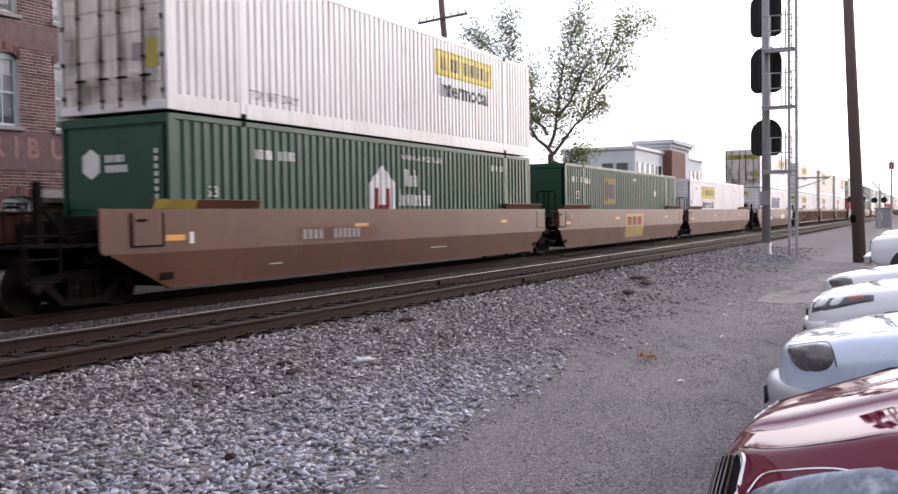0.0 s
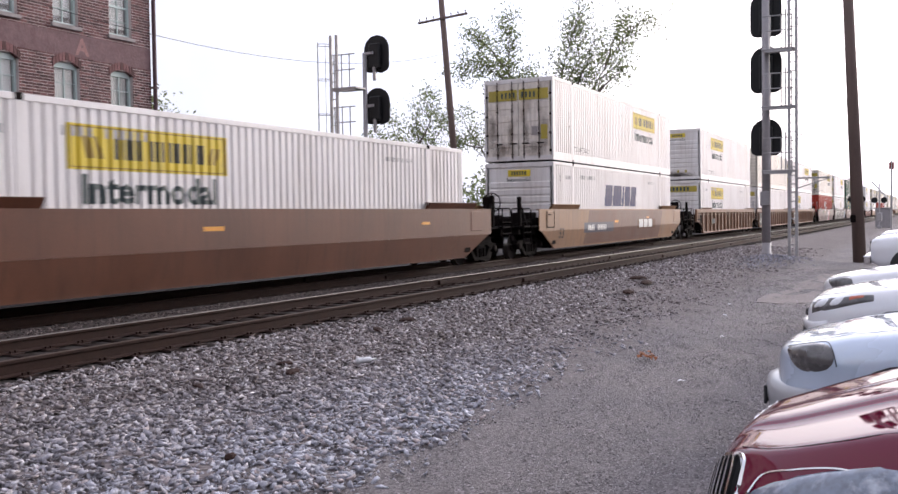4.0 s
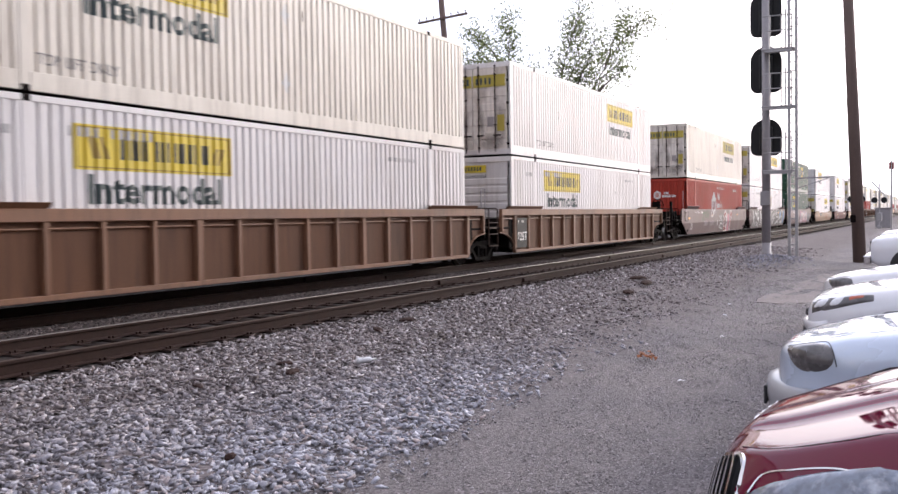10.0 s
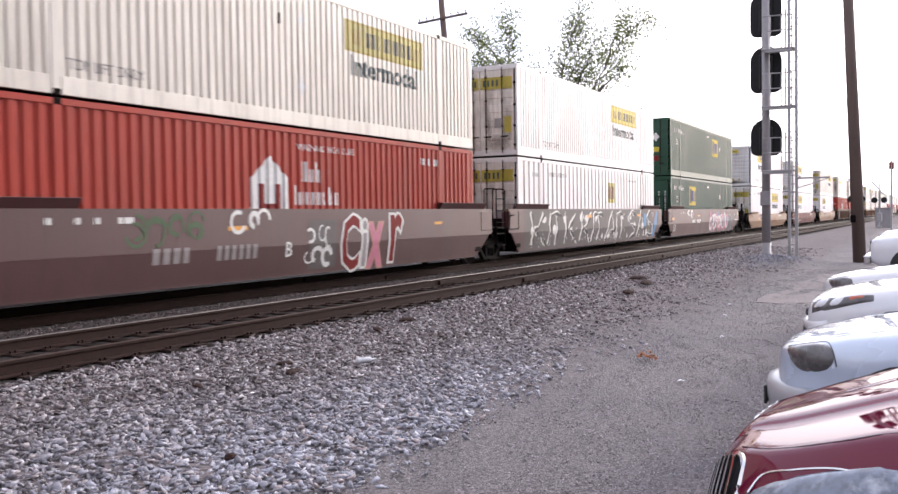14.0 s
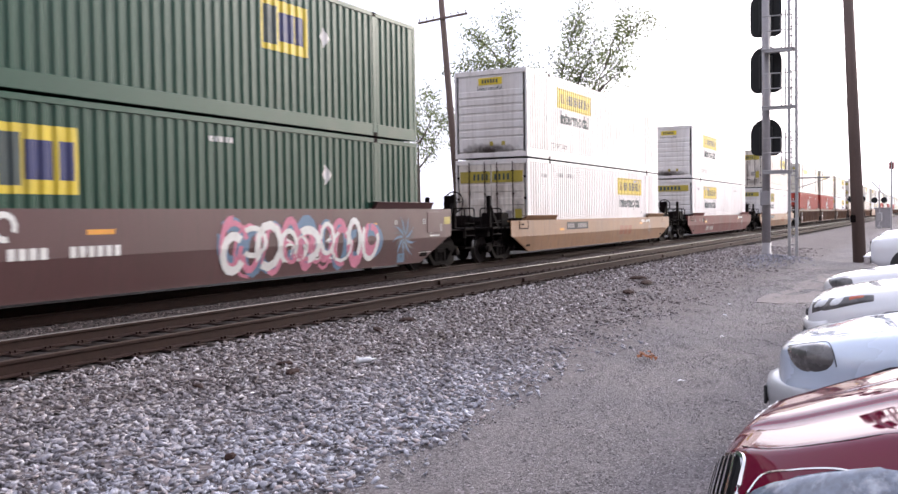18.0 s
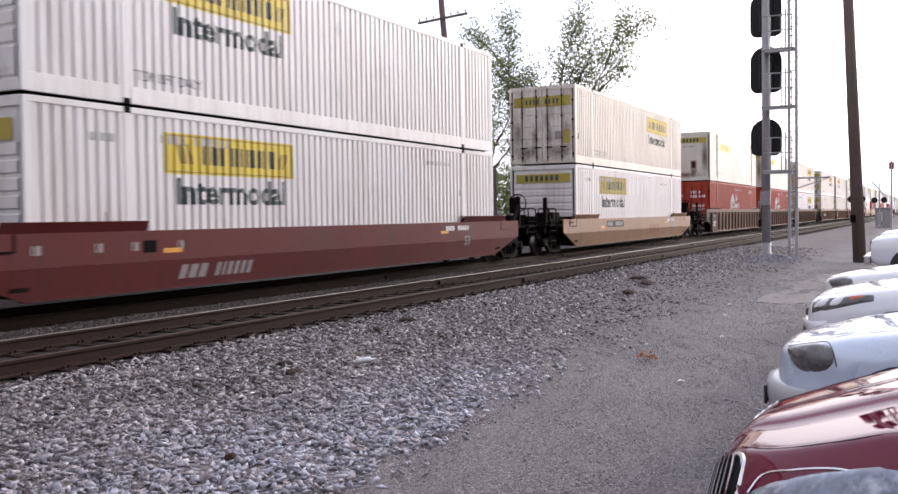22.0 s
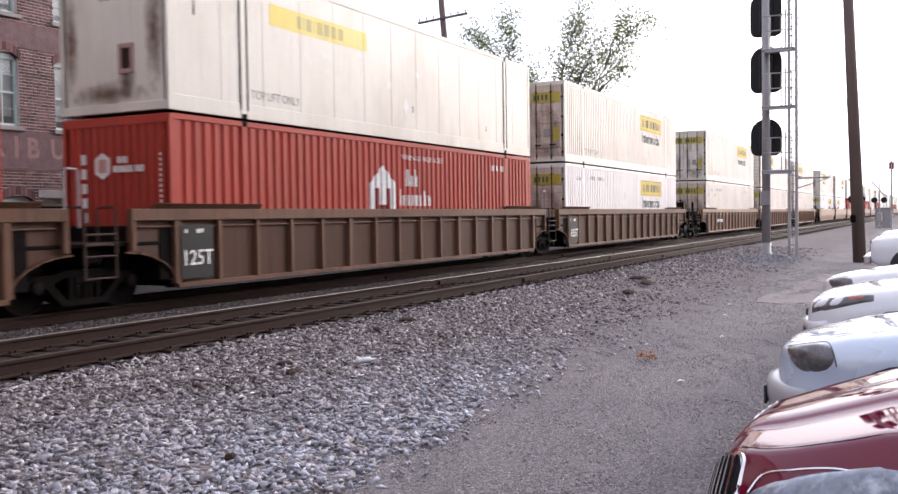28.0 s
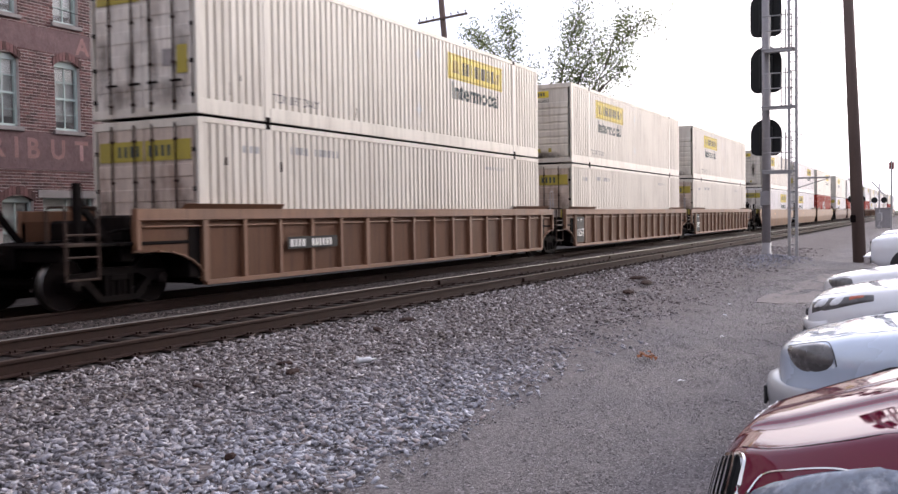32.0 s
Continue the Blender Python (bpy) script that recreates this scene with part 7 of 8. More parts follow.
MAT["ghost"] = paint("worn_pale_sign_paint", (0.30, 0.17, 0.165), 0.85, vary=0.25, scale=6, dirt=(0.25, 0.12, 0.10), dirty=0.8, bump=0.1)
MAT["maroonpipe"] = paint("dark_maroon_pipe_paint", (0.07, 0.03, 0.04), 0.6, vary=0.2, scale=4, dirty=0.3)
MAT_BAND = paint("worn_sign_band_paint", (0.17, 0.105, 0.108), 0.9, vary=0.25, scale=5, dirt=(0.11, 0.055, 0.055), dirty=0.8, bump=0.15, fine=14)
MAT_BRICK_ONE = paint("single_red_brick", (0.128, 0.060, 0.058), 0.85, vary=0.3, scale=8, dirt=(0.075, 0.046, 0.052), dirty=0.7, bump=0.1, obj=0.55)
MAT["pane"] = bpy.data.materials.new("window_glass")
MAT["pane"].use_nodes = True
pb = MAT["pane"].node_tree.nodes["Principled BSDF"]
pb.inputs["Transmission Weight"].default_value, pb.inputs["Roughness"].default_value, pb.inputs["IOR"].default_value = 0.95, 0.03, 1.45
warehouse()
for ob in [o for o in scene.objects if o.name.split(".")[0] == "pane"]:
    ob.visible_shadow = False


# ---- signals ----
def oval(hw, z0, z1, n=10, low=0.5):
    """A tall plate rounded at the top, and less at the bottom."""
    pts = []
    for i in range(n + 1):
        a = math.pi * i / n
        pts.append((hw * math.cos(a), z1 - hw * 0.95 + hw * 0.95 * math.sin(a)))
    for i in range(n + 1):
        a = math.pi + math.pi * i / n
        pts.append((hw * math.copysign(abs(math.cos(a)) ** 0.45, math.cos(a)), z0 + hw * low + hw * low * math.sin(a)))
    return pts


def signal_head(root, y, z0, z1, hw):
    """A head that faces away down the line: a black plate with its lamp housings behind it."""
    head = part("signal_head", shape(lambda b: b.prism(oval(hw, z0, z1), 0, 0.20, 0.23), "signal_head", "black"), root, "black oval signal backing plate", at=pose(0, y, 0))
    part("lamp_case", shape(lambda b: b.box(0.0, 0.20, -hw * 0.42, hw * 0.42, z0 + 0.12, z1 - 0.30, 0.04), "lamp_case", "black"), head)
    zc = (z0 + z1) / 2
    for dz in (-0.40, 0.0, 0.40):
        part("hood", shape(lambda b: b.rod((0.23, 0, zc + dz - 0.06), (0.52, 0, zc + dz - 0.09), 0.14, n=14), "hood", "black"), head)
    return head


def signal_mast(x, y, zg, heads, side, hw, top, ladder_dy, cage, thick=0.15, hoops=None):
    """A mast with heads on one side, a ladder with a cage and small platforms."""
    root = thing("railway_signal", "silver signal mast with ladder and black signal heads", "signal", pose(x, y, 0), group="railway signals")
    part("mast", shape(lambda b: (b.rod((0, 0, zg), (0, 0, top), thick, thick * 0.85, 14), b.lathe([(zg - 0.1, thick + 0.06), (zg + 0.03, thick + 0.06), (zg + 0.05, thick + 0.012), (zg + 0.4, thick + 0.01)], 2, 14)), "mast", "alum", True), root)
    for z0, z1 in heads:
        signal_head(root, side, z0, z1, hw)
        part("bracket", shape(lambda b: (b.box(-0.05, 0.12, min(0, side), max(0, side), (z0 + z1) / 2 - 0.05, (z0 + z1) / 2 + 0.05, 0.01), b.box(0.0, 0.1, side - 0.05, side + 0.05, z0 - 0.30, z0 + 0.2, 0.01)), "bracket", "alum"), root)
    ly = ladder_dy
    for dy in (-0.12, 0.12):
        part("ladder_rail", shape(lambda b: b.box(-0.66, -0.58, ly + dy - 0.05, ly + dy + 0.05, zg - 0.1, top + 0.6, 0.008), "ladder_rail", "galv"), root)
    z = zg + 0.35
    rung = shape(lambda b: b.rod((-0.62, ly - 0.12, 0), (-0.62, ly + 0.12, 0), 0.02, n=6), "rung", "galv")
    while z < top:
        part("rung", rung, root, at=pose(0, 0, z))
        z += 0.30
    for z0, z1 in heads:
        zp = z0 - 0.55
        part("platform", shape(lambda b: (b.box(-0.70, 0.05, min(0, ly) - 0.06, max(0, ly) + 0.06, zp - 0.06, zp, 0.01), b.box(-0.68, -0.60, min(0, ly), max(0, ly), zp - 0.14, zp - 0.06, 0.008)), "platform", "galv"), root)
        part("guard_rail", shape(lambda b: ([b.rod((-0.64, yy, zp), (-0.64, yy, zp + 1.15), 0.022, n=6) for yy in (ly * 0.25, ly * 0.62, ly * 0.97)], [b.rod((-0.64, 0, zp + k), (-0.64, ly, zp + k), 0.022, n=6) for k in (0.6, 1.12)]), "guard_rail", "galv"), root)
    s, reach = cage, 0.56 if hoops is None else 0.82
    for z in np.arange(2.6, top + 0.4, 1.2) if hoops is None else hoops:
        def hoop(b):
            b.tube([(-0.62 - 0.28 * math.sin(math.pi * i / 10), ly + s * (0.12 + reach * (i if i <= 10 else 20 - i) / 10), z) for i in range(21)], 0.014 if hoops is None else 0.009, 5)
        part("cage_hoop", shape(hoop, "cage_hoop", "galv"), root)
    if hoops is None:
        for dy, dx in ((0.68, 0.0), (0.5, 0.22), (0.5, -0.22)):
            part("cage_bar", shape(lambda b: b.rod((-0.62 + dx, ly + s * dy, 2.6), (-0.62 + dx, ly + s * dy, top + 0.4), 0.012, n=5), "cage_bar", "galv"), root)
    else:
        part("side_step", shape(lambda b: (b.box(-0.72, -0.52, ly - 1.2, ly - 0.10, 2.52, 2.57, 0.008), b.rod((-0.62, ly - 1.15, 2.52), (-0.62, ly - 0.15, 2.2), 0.015, n=6)), "side_step", "galv"), root, "small galvanised side step")
        part("relay_box", shape(lambda b: b.box(-0.24, -0.10, -0.17, 0.17, 1.62, 2.12, 0.02), "relay_box", "alum"), root, "grey relay box strapped to the mast")
        part("inner_rail", shape(lambda b: [b.box(-0.70, -0.66, ly + 0.20, ly + 0.25, z0 - 0.55, z0 + 0.75, 0.006) for z0, z1 in heads], "inner_rail", "galv"), root)
    return root


SIG_X = 35.0
signal_mast(SIG_X, 5.24, -0.10, ((3.40, 4.72), (5.63, 7.30), (7.62, 9.25)), 0.02, 0.54, 10.2, -0.98, -1, 0.15, (3.90, 4.03, 5.30, 5.46, 6.70, 6.90, 7.80, 8.03))
signal_mast(27.85, 17.5, -0.25, ((2.85, 4.10), (4.64, 5.90), (6.43, 7.72)), -0.36, 0.50, 7.1, 0.86, 1, 0.09)


# ---- poles and wires ----
def pole(name, base, tip, r0, r1, label):
    root = thing(name, label, "pole")
    part("post", shape(lambda b: b.rod(base, tip, r0, r1, 14), "post", "timber", True), root)
    return root


p1 = pole("utility_pole", (34.4, 2.13, -0.6), (34.4, 2.62, 11.5), 0.215, 0.15, "dark creosoted timber utility pole beside the lot")
part("cable_clamp", shape(lambda b: b.box(34.15, 34.3, 2.25, 2.42, 1.0, 1.25, 0.02), "cable_clamp", "dark"), p1)
p2 = pole("utility_pole", (42.4, 21.02, -0.6), (42.4, 22.13, 13.6), 0.20, 0.14, "dark timber utility pole with a crossarm")
arm = part("crossarm", shape(lambda b: b.box(-0.06, 0.06, -1.4, 1.4, -0.05, 0.05, 0.008), "crossarm", "timber"), p2, at=pose(42.25, 21.9, 11.36, -4.2, 0, 0))
for y in (-1.3, -0.9, -0.5, 0.5, 0.9, 1.3):
    part("insulator", kept(("insulator",), lambda b: b.lathe([(0.0, 0.02), (0.06, 0.02), (0.07, 0.045), (0.12, 0.04), (0.15, 0.02)], 2, 8), "stonesill"), arm, at=pose(0, y, 0.06))
wire = thing("overhead_wire", "thin sagging overhead wire from the warehouse", "wire")


def sag(b):
    a, c = Vector((12.0, 19.3, 7.05)), Vector((42.4, 22.0, 9.6))
    pts = [a.lerp(c, i / 20) + Vector((0, 0, -1.22 * 4 * (i / 20) * (1 - i / 20))) for i in range(21)]
    b.tube(pts, 0.009, 5)


part("strand", shape(sag, "strand", "black"), wire)


# ---- trees ----
def tree(x, y, zg, fork, limbs, seed, tufts, leaf, radius, label, thick, sparse, spread=1.0, bare=2):
    """A trunk up to its fork, bent limbs from there, twigs along them and ragged tufts of small leaves."""
    rng = random.Random(seed)
    root = thing("tree", label, "tree", pose(x, y, zg))
    wood, tips = Build(), []
    across, depth = Vector((0.457, -0.889, 0)), Vector((0.889, 0.457, 0))
    top = Vector((rng.uniform(-0.2, 0.2), rng.uniform(-0.2, 0.2), fork))
    wood.rod((0, 0, -0.3), top * 0.5, thick * 1.25, thick, 9, caps=False)
    wood.rod(top * 0.5, top, thick, thick * 0.9, 9, caps=False)

    def twig(p, d, length, r, level):
        q = p + d * length * 0.5
        d2 = (d + Vector((rng.gauss(0, 0.3), rng.gauss(0, 0.3), rng.gauss(0.1, 0.2)))).normalized()
        e = q + d2 * length * 0.5
        wood.rod(p, q, r, r * 0.7, 4, caps=False)
        wood.rod(q, e, r * 0.7, r * 0.35, 4, caps=False)
        tips.append(q)
        tips.append(e)
        if level:
            for k in range(3):
                nd = (d2 + Vector((rng.gauss(0, 0.7), rng.gauss(0, 0.7), rng.gauss(0.1, 0.5)))).normalized()
                twig(q.lerp(e, rng.random()), nd, length * rng.uniform(0.45, 0.75), r * 0.5, level - 1)

    for way in limbs:
        # a limb is a bent line of places (across, up), with its own drift in depth
        drift, r = rng.uniform(-1, 1) * spread, thick * 0.62
        legs = [top + across * a + depth * drift * math.hypot(a, up) * 0.25 + Vector((0, 0, up - fork)) for a, up in way]
        pts = []
        for p, q in zip(legs, legs[1:]):
            for t in (0.0, 0.5):
                pts.append(p.lerp(q, t) + Vector((rng.gauss(0, 0.04), rng.gauss(0, 0.04), rng.gauss(0, 0.04))) * (q - p).length)
        pts.append(legs[-1])
        whole = sum((q - p).length for p, q in zip(pts, pts[1:]))
        fall = 0.14 ** (1.0 / (len(pts) - 1))
        for k, (p, q) in enumerate(zip(pts, pts[1:])):
            wood.rod(p, q, r, r * fall, 6, caps=False)
            r *= fall
            if k >= bare:
                for j in range(3):
                    d = ((q - p).normalized() + Vector((rng.gauss(0, 0.8), rng.gauss(0, 0.8), rng.gauss(0.1, 0.5)))).normalized()
                    twig(p.lerp(q, rng.random()), d, whole * rng.uniform(0.07, 0.17), r * 0.55, 1)
    part("trunk", wood.mesh("trunk", "bark", True), root)
    nrng = np.random.default_rng(seed)
    cen = np.array([tuple(t) for t in tips])
    cen = cen[nrng.random(len(cen)) > sparse]
    idx = np.repeat(np.arange(len(cen)), nrng.poisson(tufts, len(cen)))
    c = cen[idx] + nrng.normal(0, radius, (len(idx), 3))
    n = len(c)
    u = nrng.normal(size=(n, 3))
    u /= np.linalg.norm(u, axis=1)[:, None]
    w = np.cross(u, nrng.normal(size=(n, 3)))
    w /= np.linalg.norm(w, axis=1)[:, None]
    s = leaf * nrng.uniform(0.6, 1.3, (n, 1))
    quad = np.stack([c - u * s, c + w * s * 0.45, c + u * s, c - w * s * 0.45], 1).reshape(-1, 3)
    me = bpy.data.meshes.new("crown")
    me.from_pydata(quad.tolist(), [], np.arange(n * 4).reshape(-1, 4).tolist())
    me.materials.append(MAT["leaf"])
    part("crown", me, root, "ragged crown of small green leaves")
    return root


BIG_LIMBS = (
    ((0.0, 5.9), (0.9, 7.1), (2.0, 8.2), (2.9, 9.8), (3.5, 11.3), (4.2, 12.6), (5.0, 13.8), (5.9, 15.2), (7.0, 16.1)),
    ((0.05, 6.6), (0.4, 8.2), (0.6, 9.8), (0.8, 11.2), (1.1, 12.7), (1.5, 14.3), (1.9, 15.5), (2.4, 16.8)),
    ((0.0, 6.2), (-1.0, 7.2), (-1.9, 8.4), (-2.4, 9.7), (-3.1, 10.8), (-3.9, 11.8), (-4.9, 12.4), (-6.0, 12.0)),
    ((-1.9, 8.4), (-2.2, 10.0), (-2.9, 11.8), (-3.1, 13.1), (-2.8, 14.6), (-2.9, 15.8)),
    ((-3.1, 13.1), (-4.0, 14.2), (-5.0, 15.2), (-5.8, 15.8)),
    ((-0.1, 7.6), (-1.0, 8.8), (-1.9, 9.6), (-2.0, 11.0), (-1.4, 12.4)),
    ((0.5, 8.9), (1.4, 9.9), (2.0, 11.4), (2.6, 12.8), (2.9, 14.0)),
    ((3.2, 10.4), (4.4, 11.4), (5.4, 12.4)), ((2.6, 9.2), (3.4, 9.6), (4.0, 10.2)),
    ((4.6, 13.1), (5.0, 14.6), (6.2, 16.6)),
    ((0.2, 5.6), (1.0, 5.2), (1.9, 6.0), (2.6, 6.3)))
tree(65.6, 25.0, -0.3, 6.2, BIG_LIMBS, 21, 13, 0.12, 0.44, "tall spreading tree with thin green crown", 0.24, 0.25)
SIDE_LIMBS = (((0, 5.2), (-0.9, 6.6), (-1.8, 8.0), (-2.4, 9.6)), ((0, 5.2), (0.1, 7.0), (-0.2, 8.8), (0.3, 10.6)), ((0, 5.2), (1.0, 6.6), (1.7, 8.0), (2.2, 9.0)), ((-0.9, 6.6), (-2.2, 7.0), (-3.2, 7.4)), ((0.1, 7.0), (1.0, 8.6), (1.3, 10.2)))
tree(63.7, 28.8, -0.3, 5.4, SIDE_LIMBS, 33, 9, 0.11, 0.34, "slender grey-green tree behind the tracks", 0.15, 0.15, bare=1)
tree(61.0, 33.8, -0.3, 5.4, SIDE_LIMBS, 34, 9, 0.11, 0.36, "slender green tree beside the timber pole", 0.15, 0.15, bare=1)
SMALL_LIMBS = (((0, 1.7), (-0.6, 3.0), (-1.2, 4.4), (-1.4, 5.8)), ((0, 1.7), (-0.2, 3.2), (-0.6, 4.8), (-0.7, 6.2)), ((0, 1.7), (0.3, 3.0), (0.5, 4.0), (0.6, 5.0)), ((0, 1.7), (0.7, 2.8), (1.2, 3.6), (1.5, 4.2)), ((0, 1.7), (0.9, 2.4), (1.6, 2.9), (2.1, 3.4)), ((0, 1.7), (-0.7, 2.6), (-1.6, 4.0)), ((0.3, 1.9), (1.0, 2.2), (1.5, 2.3)))
tree(26.0, 25.2, -0.3, 1.7, SMALL_LIMBS, 5, 17, 0.09, 0.26, "bushy green tree beside the warehouse", 0.13, 0.20, bare=1)


# ---- far buildings ----
def office():
    root = thing("office_building", "pale grey stucco office block with a brick bay", "building", kind="structure")
    part("wall", shape(lambda b: (b.box(140, 187, 40.0, 51.5, -0.5, 11.2, 0.05), b.box(157, 171, 38.9, 44.5, -0.5, 13.0, 0.05)), "wall", "stucco"), root)
    part("roof_edge", shape(lambda b: (b.box(139.6, 156.9, 39.7, 51.9, 11.2, 11.7, 0.08), b.box(171.1, 187.4, 39.7, 51.9, 11.2, 11.7, 0.08)), "roof_edge", "frame"), root)
    part("cornice", shape(lambda b: (b.box(156.2, 171.8, 38.1, 45.2, 13.0, 13.7, 0.1), b.box(156.6, 171.4, 38.5, 44.9, 12.5, 13.0, 0.05)), "cornice", "stucco"), root, "pale stepped cornice")
    part("brick_bay", shape(lambda b: b.box(156.6, 166.4, 38.5, 40.6, -0.5, 11.9, 0.05), "brick_bay", "redbrickfar"), root, "brown brick corner bay")
    pane = shape(lambda b: b.box(-0.9, 0.9, -0.05, 0.1, -1.2, 1.2, 0.02), "window", "glassdark")
    fr = shape(lambda b: (b.box(-1.05, -0.9, -0.1, 0.1, -1.35, 1.35), b.box(0.9, 1.05, -0.1, 0.1, -1.35, 1.35), b.box(-0.9, 0.9, -0.1, 0.1, 1.2, 1.35), b.box(-0.9, 0.9, -0.1, 0.1, -1.35, -1.2)), "window_frame", "frame")
    spots = [(x, 39.95, 0) for x in (142.2, 145.2, 148.2, 151.2, 154.2, 173.5, 177, 180.5, 184)] + [(139.95, y, -90) for y in (42.0, 44.3)]
    for z in (2.2, 5.2, 8.0):
        for x, y, turn in spots:
            w = part("window", pane, root, at=pose(x, y, z, 0, 0, turn))
            part("window_frame", fr, w)


office()


def low_hall(x0, x1, y, z, label):
    root = thing("low_building", label, "building", kind="structure")
    part("wall", shape(lambda b: b.box(x0, x1, y, y + 14, -0.5, z - 0.3, 0.03), "wall", "stucco"), root)
    part("roof", shape(lambda b: b.box(x0 - 0.4, x1 + 0.4, y - 0.4, y + 14.4, z - 0.3, z, 0.04), "roof", "stonesill"), root)
    door = shape(lambda b: b.box(-1.2, 1.2, -0.05, 0.05, -0.3, 2.2, 0.02), "shutter", "galv")
    for k in range(int((x1 - x0) / 7)):
        part("shutter", door, root, at=pose(x0 + 3 + 7 * k, y - 0.02, 0))


low_hall(36, 84, 50, 3.15, "long low grey building far behind the tracks")


# ---- parked vehicles, noses towards the tracks ----
def catmull(pts, per):
    out = []
    n = len(pts)
    for i in range(n - 1):
        p0, p1, p2, p3 = (np.array(pts[max(0, min(n - 1, i + k))], float) for k in (-1, 0, 1, 2))
        for j in range(per):
            t = j / per
            out.append(0.5 * (2 * p1 + (p2 - p0) * t + (2 * p0 - 5 * p1 + 4 * p2 - p3) * t * t + (3 * p1 - p0 - 3 * p2 + p3) * t ** 3))
    out.append(np.array(pts[-1], float))
    return out


CREASED = ((0.90, 0), (0.97, 0.08), (0.99, 0.20), (1.0, 0.42), (0.995, 0.58), (0.98, 0.70), (0.965, 0.78), (0.945, 0.83), (0.90, 0.885), (0.85, 0.93), (0.815, 0.957), (0.79, 0.971), (0.765, 0.977), (0.72, 0.980), (0.60, 0.984), (0.40, 0.988), (0.235, 0.990), (0.215, 0.998), (0.195, 1.006), (0.12, 1.012), (0.0, 1.015))


class Shell:
    """The lower body of a vehicle as a surface at(v, s): v metres behind the nose, s from 0 (sill) to 1 (bonnet's middle line)."""

    def __init__(self, hw, length, front, cowl, cowl_v, belt, low=0.24, square=0.0, tail=0.96, blunt=0.0, crease=False):
        sq, self.crease = square, crease
        self.round = blunt
        self.hw, self.length = hw, length
        self.wk = ((0, 0.30), (0.03, 0.46), (0.08, 0.62), (0.16, 0.76), (0.28, 0.87), (0.45, 0.945), (0.7, 0.985), (1.2, 1.0), (length - 0.9, 1.0), (length - 0.2, tail), (length, tail - 0.06)) if blunt else ((0, 0.70 + 0.22 * sq), (0.05, 0.80 + 0.15 * sq), (0.14, 0.88 + 0.09 * sq), (0.32, 0.945 + 0.045 * sq), (0.7, 0.985), (1.2, 1.0), (length - 0.9, 1.0), (length - 0.2, tail), (length, tail - 0.06))
        self.tk = ((0, front - 0.13), (0.035, front - 0.06), (0.10, front - 0.015), (0.2, front + 0.012), (0.55, front + (cowl - front) * 0.52), (cowl_v, cowl), (cowl_v + 0.3, belt), (length - 0.7, belt + 0.03), (length - 0.1, belt), (length, belt - 0.12))
        self.lk = ((0, low + 0.10), (0.2, low), (length - 0.2, low), (length, low + 0.14))

    def look_up(self, table, v):
        return float(np.interp(v, [k[0] for k in table], [k[1] for k in table]))

    def profile(self, v):
        w, zt, zl = self.hw * self.look_up(self.wk, v), self.look_up(self.tk, v), self.look_up(self.lk, v)
        h = zt - zl
        if self.crease:
            # flat-topped bonnet: a slanting shoulder, a crease along its edge, a raised middle
            return [np.array((w * a, zl + h * c)) for a, c in CREASED]
        return catmull([(w * 0.90, zl), (w * 0.985, zl + 0.12 * h), (w, zl + 0.42 * h), (w * 0.985, zl + 0.72 * h), (w * 0.935, zl + 0.875 * h), (w * 0.80, zl + 0.955 * h), (w * 0.52, zl + 0.985 * h), (0.0, zl + h)], 4)

    def at(self, v, s, side=-1, lift=0.0):
        pr = self.profile(v)
        if self.crease:
            s = float(np.interp(s * 7, range(8), (0, 2, 3, 5, 8, 11, 14, 20))) / 20
        k = s * (len(pr) - 1)
        i = min(int(k), len(pr) - 2)
        p = pr[i] + (pr[i + 1] - pr[i]) * (k - i)
        d = pr[min(i + 1, len(pr) - 1)] - pr[i]
        nrm = np.array([d[1], -d[0]]) / (np.hypot(*d) + 1e-9)
        p = p + nrm * lift
        return (side * float(p[0]), -v + lift * 0.5 + self.lean(v, float(p[1])), float(p[1]))

    def lean(self, v, z):
        """How far the nose reaches forward below the bonnet's edge."""
        return 0.22 * max(0.0, 1.0 - v / 0.4) * max(0.0, 0.92 - z) if self.crease else 0.0

    def body(self, b):
        vs = [0, 0.02, 0.05, 0.09, 0.14, 0.2, 0.28, 0.4, 0.55, 0.75, 1.0, 1.2, 1.5, 2.0, 2.6, 3.2, 3.7, 4.1, 4.35]
        vs = [v for v in vs if v < self.length - 0.15] + [self.length - 0.1, self.length]
        rings = []
        for v in vs:
            pr = self.profile(v)
            rings.append([(-p[0], -v + self.lean(v, p[1]), p[1]) for p in pr] + [(p[0], -v + self.lean(v, p[1]), p[1]) for p in pr[::-1][1:]])
        b.sweep(rings)

    def patch(self, v0, v1, s0, s1, side, lift=0.012, nv=8, ns=6, skew=0.0, taper=0.0):
        """A strip of the surface, lifted off it; skew leans its ends, taper narrows it backwards."""
        def fill(b):
            grid = []
            for i in range(nv + 1):
                t = i / nv
                row = []
                for j in range(ns + 1):
                    q = j / ns
                    s = s0 + (s1 - s0) * (taper * t * 0.5 + q * (1 - taper * t))
                    v = v0 + (v1 - v0) * t + skew * q
                    edge = 0.0 if 0 < i < nv and 0 < j < ns else 1.0
                    row.append(self.at(v, s, side, lift * (1 - 0.9 * edge)))
                grid.append(row)
            b.sweep(grid, caps=False, close=False)
        return fill

